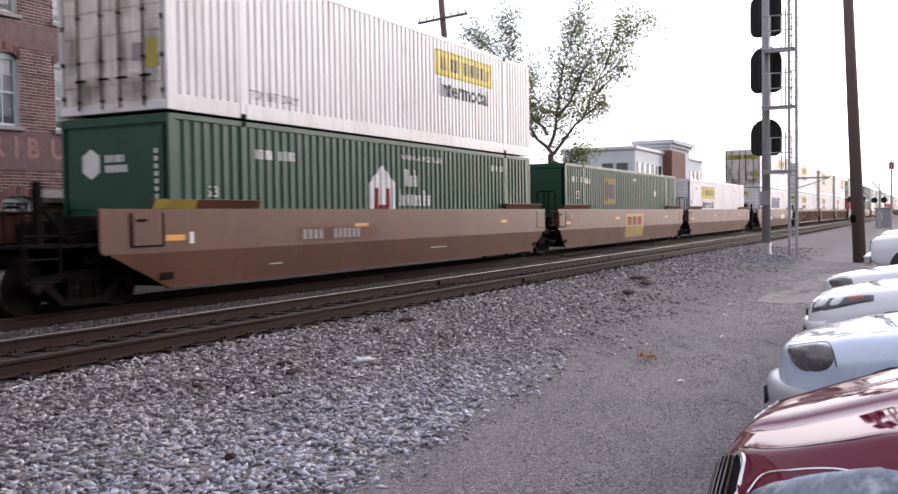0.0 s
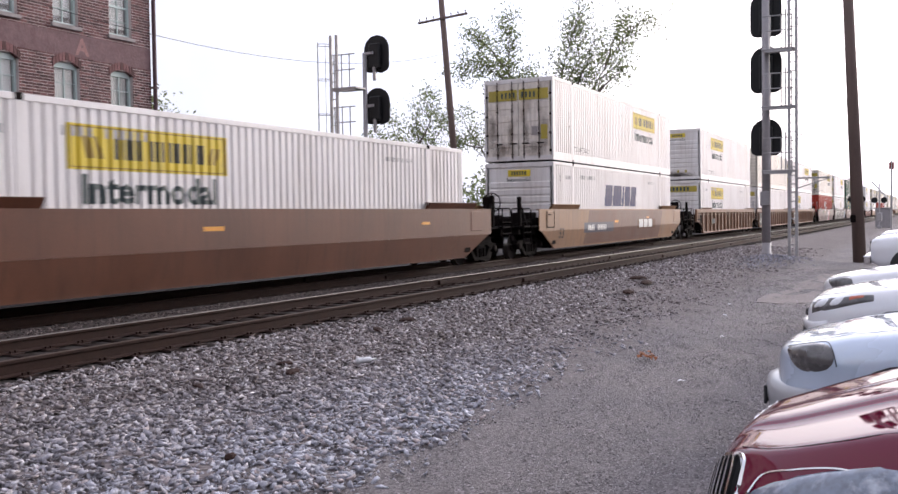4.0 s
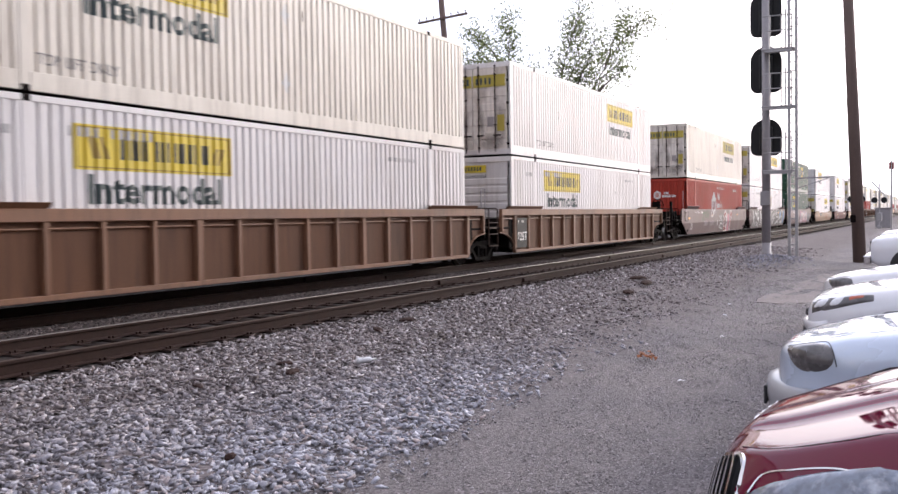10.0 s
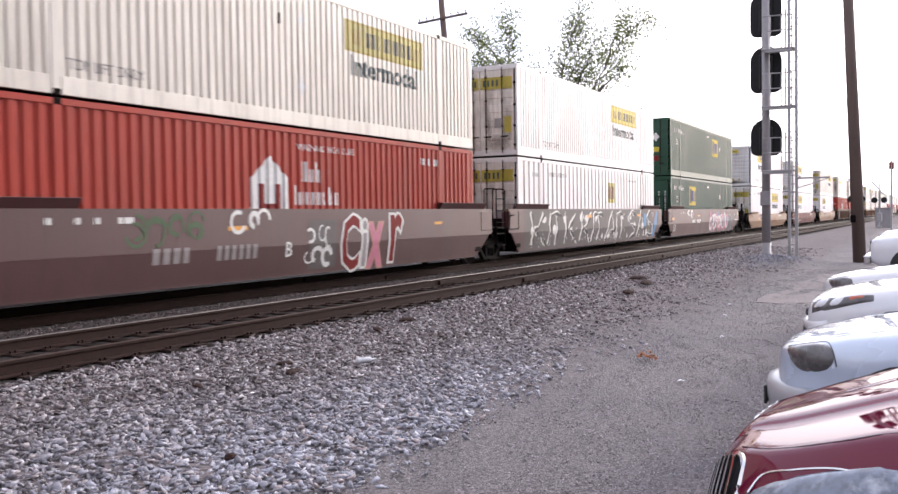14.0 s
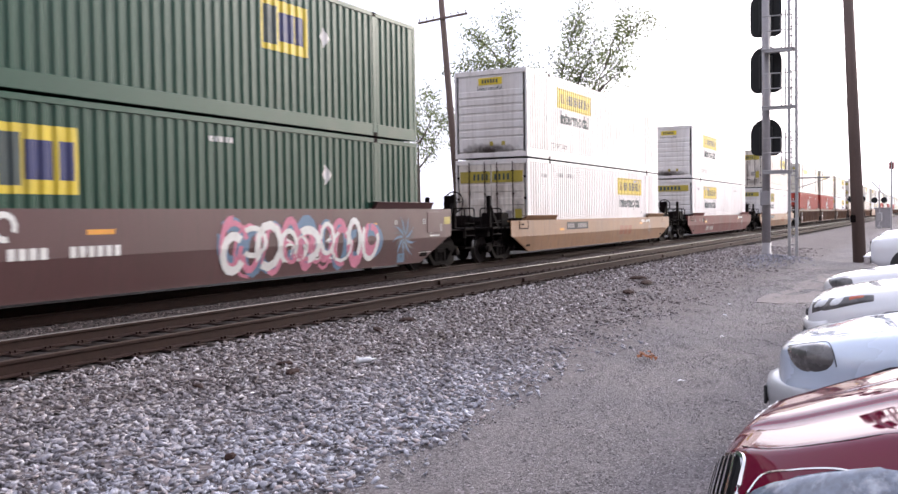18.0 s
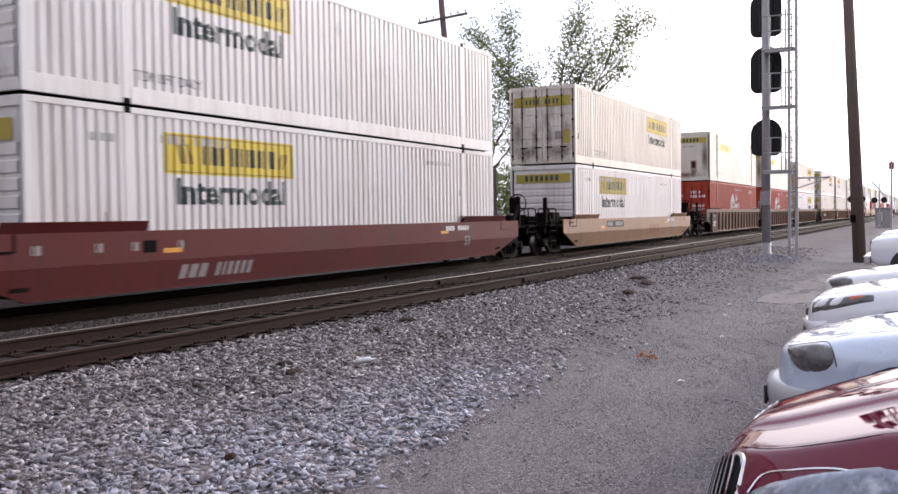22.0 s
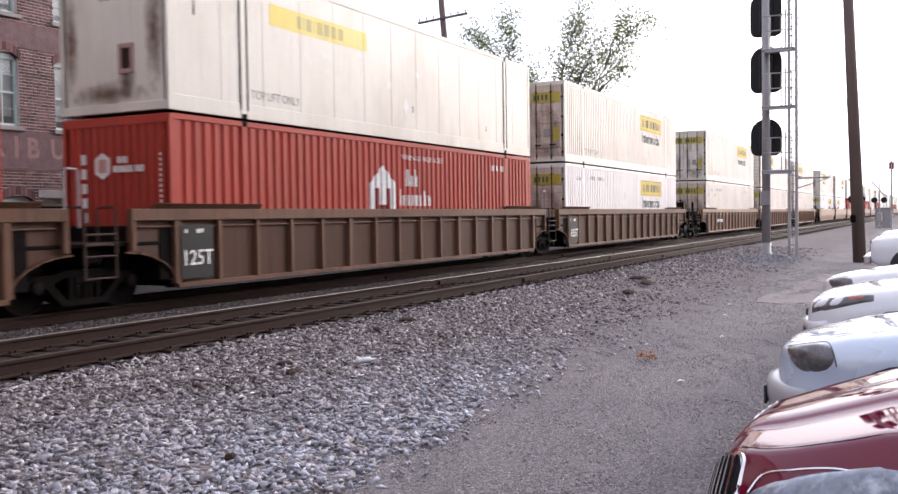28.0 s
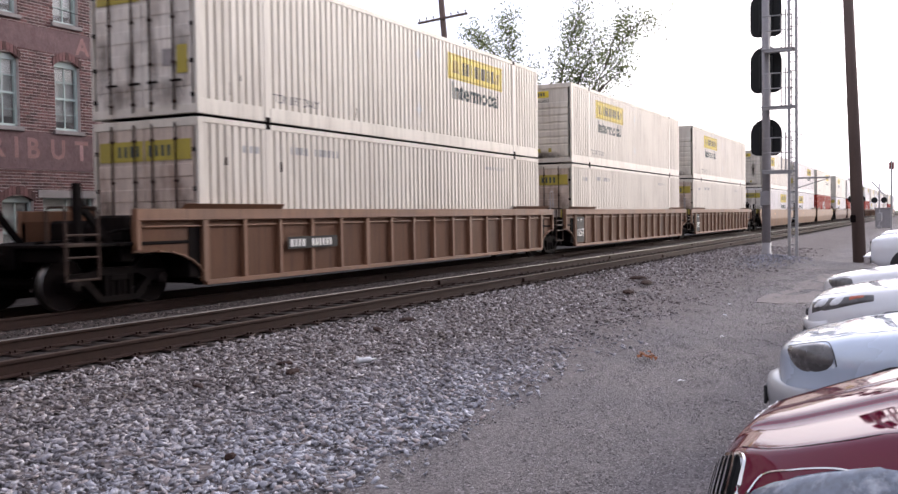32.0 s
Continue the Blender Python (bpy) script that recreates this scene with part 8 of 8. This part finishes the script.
    def blob(self, vc, sc, rv, rs, side, lift=0.03, lean=0.0, n=22, power=2.6):
        """A rounded lens domed off the surface."""
        def fill(b):
            rings = []
            for k in (1.0, 0.92, 0.7, 0.4, 0.02):
                ring = []
                for i in range(n):
                    a = math.tau * i / n
                    q = (abs(math.cos(a)) ** power + abs(math.sin(a)) ** power) ** (-1 / power)
                    dv, ds = rv * k * q * math.cos(a), rs * k * q * math.sin(a)
                    ring.append(self.at(max(vc + dv + lean * ds, 0.0), sc + ds, side, lift * (1 - k ** 3)))
                rings.append(ring)
            b.sweep(rings, caps=False)
        return fill

    def line(self, pts, side, r):
        fine = [(float(q[0]), float(q[1])) for q in catmull(pts, 6)]
        return lambda b: b.tube([self.at(v, s, side, 0.0) for v, s in fine], r, 5)


def wheel_parts(root, x, y, r, hub):
    tyre = part("wheel", shape(lambda b: b.lathe([(-0.10, r * 0.62), (-0.105, r * 0.9), (-0.08, r), (0.08, r), (0.105, r * 0.9), (0.10, r * 0.62)], 0, 24), "wheel", "rubber", True), root, "black tyre", at=pose(x, y, r))
    part("rim", shape(lambda b: (b.lathe([(-0.09, r * 0.63), (-0.06, r * 0.60), (0.06, r * 0.60), (0.09, r * 0.63)], 0, 20), b.lathe([(-0.095, r * 0.16), (0.095, r * 0.16)], 0, 12), [b.box(-0.085, 0.085, -0.03, 0.03, r * 0.1, r * 0.6) for k in range(1)], [b.rod((0.0, r * 0.1 * math.cos(a), r * 0.1 * math.sin(a)), (0.0, r * 0.6 * math.cos(a), r * 0.6 * math.sin(a)), 0.035, n=6) for a in [math.tau * k / 5 for k in range(5)]]), "rim", hub), tyre)


def vehicle(name, label, at, sh, col, roof, cowl_v, lights, cab=None):
    """A parked car: body shell, glasshouse, roof, wheels, bumpers, lights and shut lines."""
    root = thing(name, label, "car" if name == "car" else "truck", at, group="vehicles parked beside the lot")
    part("body", shape(sh.body, "body", col, True), root)
    hw, L = sh.hw, sh.length
    v0, v1 = cowl_v, (cab or L - 0.45)
    belt = sh.look_up(sh.tk, cowl_v + 0.4) - 0.03
    roof0, roof1 = v0 + 0.75, v1 - (0.25 if cab else 0.75)

    def house(b, grow=0.0):
        rings = []
        for v, z, w in ((v0, belt, 0.86), (roof0, roof - 0.06, 0.70), ((roof0 + roof1) / 2, roof, 0.70), (roof1, roof - 0.06, 0.68), (v1, belt, 0.80)):
            base = hw * 0.90
            rings.append([(-base, -v - 0.0, belt - 0.02), (-hw * w, -v, z - 0.04), (-hw * w + 0.10, -v, z), (hw * w - 0.10, -v, z), (hw * w, -v, z - 0.04), (base, -v, belt - 0.02)])
        b.sweep(rings)
    part("glasshouse", shape(house, "glasshouse", "glassdark", True), root, "dark window glass")
    part("roof", shape(lambda b: b.box(-hw * 0.66, hw * 0.66, -roof1 + 0.02, -roof0 - 0.02, roof - 0.05, roof + 0.02, 0.02), "roof", col), root)
    for s in (-1, 1):
        part("pillar", shape(lambda b: (b.tube([(s * hw * 0.88, -v0, belt), (s * hw * 0.70, -roof0, roof - 0.03)], 0.035), b.tube([(s * hw * 0.88, -(v0 + v1) / 2, belt), (s * hw * 0.70, -(roof0 + roof1) / 2, roof - 0.01)], 0.035), b.tube([(s * hw * 0.86, -v1, belt), (s * hw * 0.68, -roof1, roof - 0.03)], 0.04)), "pillar", col), root)
        part("mirror", shape(lambda b: b.box(s * (hw + 0.12) - 0.09, s * (hw + 0.12) + 0.09, -v0 - 0.42, -v0 - 0.30, belt + 0.02, belt + 0.16, 0.03), "mirror", col), root)
        part("shut_line", shape(sh.line([(0.10, 0.80), (0.3, 0.765), (0.6, 0.745), (cowl_v, 0.735)], s, 0.0022), "shut_line", "plastic"), root)
        part("shut_line", shape(sh.line([(cowl_v + 0.15, k) for k in (0.08, 0.25, 0.45, 0.62)], s, 0.006), "shut_line", "plastic"), root)
        for v in (0.88, L - 0.85):
            r = 0.33 if name == "car" else 0.40
            part("wheel_arch", shape(lambda b: b.lathe([(s * (hw - 0.25), r + 0.07), (s * (hw + 0.004), r + 0.07)], 0, 24, (0, -v, r)), "wheel_arch", "plastic"), root)
            wheel_parts(root, s * (hw - 0.09), -v, r, "alum")
        lights(root, sh, s)
    part("windscreen_wiper", shape(lambda b: (b.rod((-0.5, -v0 - 0.02, belt + 0.03), (0.1, -v0 - 0.16, belt + 0.10), 0.012), b.rod((0.1, -v0 - 0.02, belt + 0.03), (0.6, -v0 - 0.16, belt + 0.10), 0.012)), "windscreen_wiper", "plastic"), root)
    return root


def red_lights(root, sh, s):
    lamp = part("headlight", shape(sh.blob(0.40, 0.47, 0.26, 0.115, s, 0.03, 0.2), "headlight", "glassy", True), root, "clear headlight with blue-grey reflections painted in")
    for v in (0.30, 0.48):
        part("reflector", shape(sh.blob(v, 0.465, 0.075, 0.07, s, 0.012, 0.0, 16, 2.0), "reflector", "reflector", True), lamp, "bright reflector bowl")
    part("headlight_trim", shape(sh.line([(0.15, 0.50), (0.195, 0.585), (0.29, 0.60), (0.42, 0.59), (0.50, 0.56), (0.56, 0.525), (0.66, 0.48)], s, 0.0045), "headlight_trim", "chrome"), root, "bright headlight rim")


def silver_lights(root, sh, s):
    part("headlight", shape(sh.blob(0.265, 0.545, 0.155, 0.155, s, 0.03, -0.25, 24, 3.0), "headlight", "lens", True), root, "large hazed grey headlight")
    part("headlight_trim", shape(sh.line([(0.10, 0.68), (0.15, 0.705), (0.27, 0.712), (0.37, 0.69), (0.41, 0.60), (0.45, 0.41)], s, 0.004), "headlight_trim", "plastic"), root)


def white_lights(root, sh, s):
    part("headlight", shape(sh.patch(0.05, 0.66, 0.42, 0.66, s, 0.016, taper=0.6), "headlight", "lens", True), root, "swept-back headlight")
    for v in (0.10, 0.25):
        part("reflector", shape(sh.blob(v + 0.06, 0.55, 0.075, 0.085, s, 0.026, 0.5, 16, 3.0), "reflector", "reflector", True), root, "bright reflector bowl")
    part("marker_light", shape(sh.patch(0.40, 0.60, 0.51, 0.61, s, 0.024, 4, 3, taper=0.5), "marker_light", "amber", True), root, "red-amber side marker")


def truck_lights(root, sh, s):
    part("headlight", shape(sh.patch(0.02, 0.16, 0.50, 0.72, s, 0.016), "headlight", "reflector", True), root, "square headlight")


MAT["bumper_grey"] = paint("weathered_silver_bumper_paint", (0.40, 0.41, 0.44), 0.38, 0.2, vary=0.06, scale=3, dirt=(0.25, 0.24, 0.24), dirty=0.3, bump=0.0, coat=0.4)
# dark lamp glass; its pale blue reflections are noise patches in the colour
MAT["glassy"] = paint("lamp_glass_painted_glints", (0.16, 0.19, 0.25), 0.05, 0.0, vary=0.5, scale=9, dirt=(0.75, 0.80, 0.90), dirty=1.0, bump=0.0, coat=1.0)


def parked_cars():
    red = Shell(0.875, 4.4, 0.99, 1.235, 1.15, 1.13, blunt=1.0, crease=True)
    car = vehicle("car", "glossy dark red car with chrome-barred grille", pose(3.66, 0.665, LOT), red, "car_red", 1.62, 1.15, red_lights)
    for s in (-1, 1):
        part("grille", shape(red.patch(0.0, 0.115, 0.16, 0.66, s, 0.004, 6, 8), "grille", "black", True), car, "black grille opening")
        for v in (0.004, 0.018, 0.034, 0.052, 0.072, 0.094):
            part("grille_bar", shape(lambda b: b.sweep([[red.at(v + dv, q, s, lift) for dv, lift in ((-0.004, 0.002), (-0.004, 0.022), (0.004, 0.022), (0.004, 0.002))] for q in (0.18, 0.26, 0.34, 0.42, 0.50, 0.58, 0.64)]), "grille_bar", "chrome"), car, "upright chrome grille bar")
        part("grille_surround", shape(red.line([(0.0, 0.67), (0.05, 0.67), (0.11, 0.66), (0.122, 0.56), (0.122, 0.36), (0.115, 0.17)], s, 0.010), "grille_surround", "chrome"), car, "chrome grille surround")
    part("bumper", shape(lambda b: b.sweep([[(x, -0.02 - 0.30 * abs(x / 0.8) ** 2 + d, z) for d, z in ((0.0, 0.26), (0.06, 0.28), (0.07, 0.40), (0.0, 0.44))] for x in [-0.8 + 0.1 * i for i in range(17)]]), "bumper", "car_red", True), car)
    silver = Shell(0.86, 4.5, 0.82, 1.02, 1.15, 0.98, blunt=1.0)
    car = vehicle("car", "pale silver-blue saloon car with hazed headlights", pose(7.62, 1.02, LOT), silver, "car_silver", 1.42, 1.2, silver_lights)
    part("bumper", shape(lambda b: b.sweep([[(x, 0.05 - 0.36 * abs(x / 0.82) ** 2 + d, z) for d, z in ((-0.05, 0.22), (0.04, 0.26), (0.07, 0.40), (0.05, 0.50), (-0.06, 0.53))] for x in [-0.82 + 0.0964 * i for i in range(18)]]), "bumper", "bumper_grey", True), car, "projecting grey bumper")
    part("plate_holder", shape(lambda b: b.box(-0.26, 0.26, 0.085, 0.105, 0.30, 0.44, 0.006), "plate_holder", "plastic"), car)
    white = Shell(0.89, 4.6, 0.86, 1.03, 1.2, 1.0, square=0.0)
    car = vehicle("car", "white saloon car with swept-back headlights", pose(11.35, 1.18, LOT), white, "car_white", 1.44, 1.25, white_lights)
    part("grille", shape(lambda b: b.box(-0.55, 0.55, -0.03, 0.03, 0.62, 0.70, 0.015), "grille", "plastic"), car, "black grille slot")
    part("lower_grille", shape(lambda b: b.box(-0.55, 0.55, -0.03, 0.05, 0.28, 0.46, 0.02), "lower_grille", "plastic"), car)
    part("bumper", shape(lambda b: b.sweep([[(x, 0.04 - 0.20 * abs(x / 0.8) ** 3 + d, z) for d, z in ((-0.05, 0.46), (0.05, 0.48), (0.06, 0.57), (-0.04, 0.60))] for x in [-0.82 + 0.0964 * i for i in range(18)]]), "bumper", "car_white", True), car)
    part("plate_holder", shape(lambda b: b.box(-0.26, 0.26, 0.06, 0.09, 0.34, 0.48, 0.006), "plate_holder", "plastic"), car)
    white2 = Shell(0.88, 4.5, 0.80, 0.97, 1.15, 0.95, blunt=1.0)
    car = vehicle("car", "white hatchback car with black door trim", pose(15.1, 1.42, LOT), white2, "car_white", 1.5, 1.2, silver_lights)
    part("bumper", shape(lambda b: b.sweep([[(x, 0.04 - 0.20 * abs(x / 0.8) ** 3 + d, z) for d, z in ((-0.05, 0.28), (0.05, 0.30), (0.06, 0.50), (-0.04, 0.54))] for x in [-0.82 + 0.0964 * i for i in range(18)]]), "bumper", "plastic", True), car, "black bumper")
    for xc, yf in ((25.2, 1.28), (31.2, 1.35)):
        pk = Shell(0.98, 5.4, 1.12, 1.22, 1.3, 1.20, low=0.42, square=1.0, tail=0.99)
        truck = vehicle("pickup_truck", "white pickup truck with a high square nose", pose(xc, yf, LOT), pk, "car_white", 1.86, 1.35, truck_lights, cab=3.2)
        part("bumper", shape(lambda b: b.box(-0.98, 0.98, -0.02, 0.16, 0.46, 0.68, 0.03), "bumper", "chrome"), truck, "bright steel bumper")
        part("grille", shape(lambda b: b.box(-0.6, 0.6, -0.02, 0.03, 0.74, 1.02, 0.02), "grille", "plastic"), truck)
        part("bed_cover", shape(lambda b: b.box(-0.9, 0.9, -5.3, -3.4, 1.19, 1.25, 0.02), "bed_cover", "plastic"), truck, "black bed cover")


parked_cars()


# ---- the rest of the place ----
def crossing_signal(x, y):
    root = thing("crossing_signal", "level crossing signal with twin lamps", "signal", pose(x, y, LOT), group="level crossing signals")
    part("mast", shape(lambda b: (b.rod((0, 0, -0.1), (0, 0, 4.3), 0.07, n=10), b.box(-0.2, 0.2, -0.2, 0.2, -0.1, 0.3, 0.03)), "mast", "galv"), root)
    for s in (-1, 1):
        part("lamp", shape(lambda b: b.rod((-0.16, s * 0.42, 2.7), (0.16, s * 0.42, 2.7), 0.28, n=16), "lamp", "black"), root)
        part("crossbuck", shape(lambda b: b.prism([(-0.75, -s * 0.75 + 3.7), (-0.62, -s * 0.75 + 3.62), (0.75, s * 0.75 + 3.7), (0.62, s * 0.75 + 3.78)], 0, -0.12 - 0.02 * s, -0.10 - 0.02 * s), "crossbuck", "chalk"), root)
    part("lamp_arm", shape(lambda b: b.rod((0, -0.45, 2.7), (0, 0.45, 2.7), 0.04, n=8), "lamp_arm", "galv"), root)
    part("gate_case", shape(lambda b: b.box(-0.3, 0.3, -0.25, 0.25, 0.7, 1.5, 0.05), "gate_case", "galv"), root)


crossing_signal(86.0, 5.6)
crossing_signal(98.0, 4.4)
cab = thing("signal_cabinet", "grey steel signal cabinet on a low base", "cabinet", pose(104.0, 4.3, LOT))
part("case", shape(lambda b: b.box(-0.9, 0.9, -0.7, 0.7, 0, 1.9, 0.05), "case", "alum"), cab)
part("roof", shape(lambda b: b.box(-1.0, 1.0, -0.8, 0.8, 1.9, 2.0, 0.03), "roof", "alum"), cab)
sign = thing("road_sign", "small red sign board on a pole", "sign", pose(60.0, 2.05, LOT))
part("pole", shape(lambda b: b.rod((0, 0, 0), (0, 0, 4.6), 0.05, n=8), "pole", "galv"), sign)
part("board", shape(lambda b: b.box(-0.03, 0.03, -0.14, 0.14, 4.1, 4.5, 0.01), "board", "logo_red"), sign)

slab = thing("concrete_slab", "flat worn concrete patch flush in the lot", "concrete slab", kind="structure")
part("slab", shape(lambda b: b.prism([(18.9, 3.05), (18.6, 2.5), (19.2, 1.9), (20.5, 1.5), (27.5, 1.6), (28.0, 2.75), (26.0, 2.7), (24.0, 2.9), (22.3, 2.8), (20.4, 3.1)], 2, LOT - 0.05, LOT + 0.006), "slab", "concrete"), slab)


def debris():
    bottle = thing("plastic_bottle", "crumpled clear plastic bottle lying on the ballast", "bottle", pose(9.02, 5.72, ground_z(9.0, 5.7) + 0.045, 0, 0, -35) @ Matrix.Scale(0.72, 4))
    part("body", shape(lambda b: b.lathe([(-0.16, 0.0), (-0.16, 0.045), (-0.12, 0.05), (-0.05, 0.043), (0.02, 0.05), (0.08, 0.045), (0.12, 0.02), (0.15, 0.018)], 0, 12), "body", "paper", True), bottle)
    part("cap", shape(lambda b: b.lathe([(0.15, 0.02), (0.18, 0.02)], 0, 10), "cap", "frame"), bottle, "white cap")
    for x, y, w, d, h, rz in ((8.02, 6.0, 0.34, 0.10, 0.05, 20), (8.35, 6.35, 0.2, 0.07, 0.04, -30), (6.9, 6.3, 0.24, 0.07, 0.035, 60), (19.0, 5.6, 0.6, 0.24, 0.09, 15), (21.5, 5.9, 0.9, 0.2, 0.10, 5), (22.6, 6.4, 0.7, 0.16, 0.09, -20), (11.2, 6.9, 0.45, 0.12, 0.06, 40), (12.4, 7.1, 0.35, 0.1, 0.06, -15), (5.2, 4.45, 0.11, 0.08, 0.05, 15)):
        lump = thing("wood_scrap", "splintered dark piece of old timber on the stones", "debris", pose(x, y, ground_z(x, y) + 0.02, 4, 3, rz), group="scraps of timber")
        part("splinter", shape(lambda b: b.sweep([[(x0 * w, y0 * d * k, z0 * h * k) for y0, z0 in ((-0.5, 0.0), (0.5, 0.0), (0.45, 0.7), (-0.1, 1.0), (-0.5, 0.6))] for x0, k in ((-0.5, 0.35), (-0.3, 0.9), (0.1, 1.0), (0.38, 0.75), (0.5, 0.2))]), "splinter", "wood"), lump)
    rng = random.Random(8)
    litter = thing("leaf_litter", "small heap of orange-brown dead leaves on the gravel", "leaves", pose(11.0, 3.02, ground_z(11, 3.0)))
    for k in range(15):
        s = rng.uniform(0.035, 0.07)
        part("leaf", shape(lambda b: b.sweep([[(-s, 0, 0.01), (-s * 0.9, 0.002, 0.012)], [(-s * 0.2, -s * 0.55, 0.05), (0, s * 0.5, 0.045)], [(s, 0.0, 0.02), (s, 0.004, 0.022)]], caps=False, close=False), "leaf", "deadleaf"), litter, at=pose(rng.gauss(0, 0.07), rng.gauss(0, 0.07), 0.004 * k, rng.uniform(-18, 18), rng.uniform(-18, 18), rng.uniform(0, 360)))
    for x, y in ((13.4, 2.6), (16.2, 3.1), (9.7, 2.3), (18.2, 3.4)):
        cup = thing("paper_scrap", "small white paper scrap on the gravel", "litter", pose(x, y, ground_z(x, y) + 0.01, 0, 0, x * 90), group="paper scraps")
        part("sheet", shape(lambda b: b.sweep([[(-0.04, -0.025, 0.0), (-0.04, 0.025, 0.012)], [(0.0, -0.03, 0.02), (0.0, 0.03, 0.006)], [(0.045, -0.02, 0.0), (0.04, 0.03, 0.015)]], caps=False, close=False), "sheet", "paper"), cup)
    # dry weeds on the bank
    b = Build()
    for k in range(26):
        x, y = rng.choice(((9.9, 4.4), (12.5, 4.9), (7.5, 4.0), (15.5, 5.3), (11.1, 5.8))), 0
        cx, cy = x[0] + rng.gauss(0, 0.5), x[1] + rng.gauss(0, 0.25)
        z = ground_z(cx, cy)
        for j in range(7):
            a, h = rng.uniform(0, math.tau), rng.uniform(0.04, 0.12)
            tip = (cx + 0.07 * math.cos(a), cy + 0.07 * math.sin(a), z + h)
            b.poly([(cx - 0.004, cy, z), (cx + 0.004, cy + 0.003, z), tip])
    tagged(new("weeds", b.mesh("weeds", "weed")), "dry tufts of weeds between the stones", "weeds", kind="stuff")


debris()
lamp = thing("street_lamp", "dark street lamp with an acorn globe behind the tracks", "street lamp", pose(30.65, 26.0, -0.45))
part("post", shape(lambda b: (b.rod((0, 0, 0), (0, 0, 3.5), 0.07, 0.05, 10), b.lathe([(0, 0.16), (0.5, 0.14), (0.6, 0.07)], 2, 10)), "post", "black"), lamp)
part("globe", shape(lambda b: b.lathe([(3.5, 0.08), (3.6, 0.20), (3.85, 0.24), (4.05, 0.18), (4.2, 0.06), (4.32, 0.01)], 2, 12), "globe", "frame", True), lamp, "white acorn globe")


def bush(x, y, r, seed):
    rng = np.random.default_rng(seed)
    root = thing("bush", "low green bush behind the tracks", "bush", pose(x, y, -0.4), group="bushes behind the tracks")
    n = int(700 * max(1.0, r / 2.0) ** 2)
    u = rng.normal(size=(n, 3))
    u /= np.linalg.norm(u, axis=1)[:, None]
    c = u * (rng.random((n, 1)) ** 0.4) * np.array([r, r, r * 0.75]) + np.array([0, 0, r * 0.7])
    a = rng.normal(size=(n, 3)) * 0.10
    d = rng.normal(size=(n, 3)) * 0.07
    me = bpy.data.meshes.new("foliage")
    me.from_pydata(np.stack([c - a, c + d, c + a, c - d], 1).reshape(-1, 3).tolist(), [], np.arange(n * 4).reshape(-1, 4).tolist())
    me.materials.append(MAT["leaf"])
    part("foliage", me, root)
    part("stem", shape(lambda b: [b.rod((0, 0, 0), (0.4 * r * math.cos(k), 0.4 * r * math.sin(k), r), 0.04, 0.015, 5) for k in range(5)], "stem", "bark"), root)


for k, (x, y, r) in enumerate(((44, 38, 1.3), (49, 40, 1.6), (55, 41, 1.2), (60, 43, 1.5), (36, 34, 1.0), (66, 45, 1.4), (92, 30, 2.2), (80, 30, 2.0), (72, 31.5, 4.4), (70, 29, 4.1))):
    bush(x, y, r, 70 + k)

# plain unseen walls, added behind camera and cars to cut the low sky light
rear = thing("unseen_sky_block", "unseen plain walls added to block low sky light", "building", kind="structure")
part("wall", shape(lambda b: (b.box(-30, 26, -17, -12, -0.5, 11.5, 0.05), b.box(-30, -22, -12, 34, -0.5, 5.0, 0.05)), "wall", "concrete"), rear)


# ---- what moves: the train rolls towards the camera and past it ----
RUN = (0.0, 10.95, 21.89, 32.83, 43.75, 54.67, 65.58, 76.5, 87.46, 98.46, 109.4, 120.15, 130.73, 141.21, 151.71, 162.21, 172.73, 183.25, 193.78, 204.34, 214.9, 225.48, 236.05, 246.62, 257.18, 267.75, 278.31, 288.86, 299.42, 309.97, 320.51, 331.04, 341.57)


def motions():
    for ob in CARS + BOXES:
        x, y, z = ob.matrix_basis.translation
        walk(ob, [(float(t), pose(x - s, y, z)) for t, s in enumerate(RUN)])
    fine = np.interp(np.arange(frame(32.0)) / FPS, np.arange(33), RUN)
    for w, x in WHEELS[:60]:
        walk(w, [(k / FPS, Matrix.Translation((x, 0, 0.42)) @ Matrix.Rotation(-s / 0.42, 4, "Y")) for k, s in enumerate(fine)])


motions()
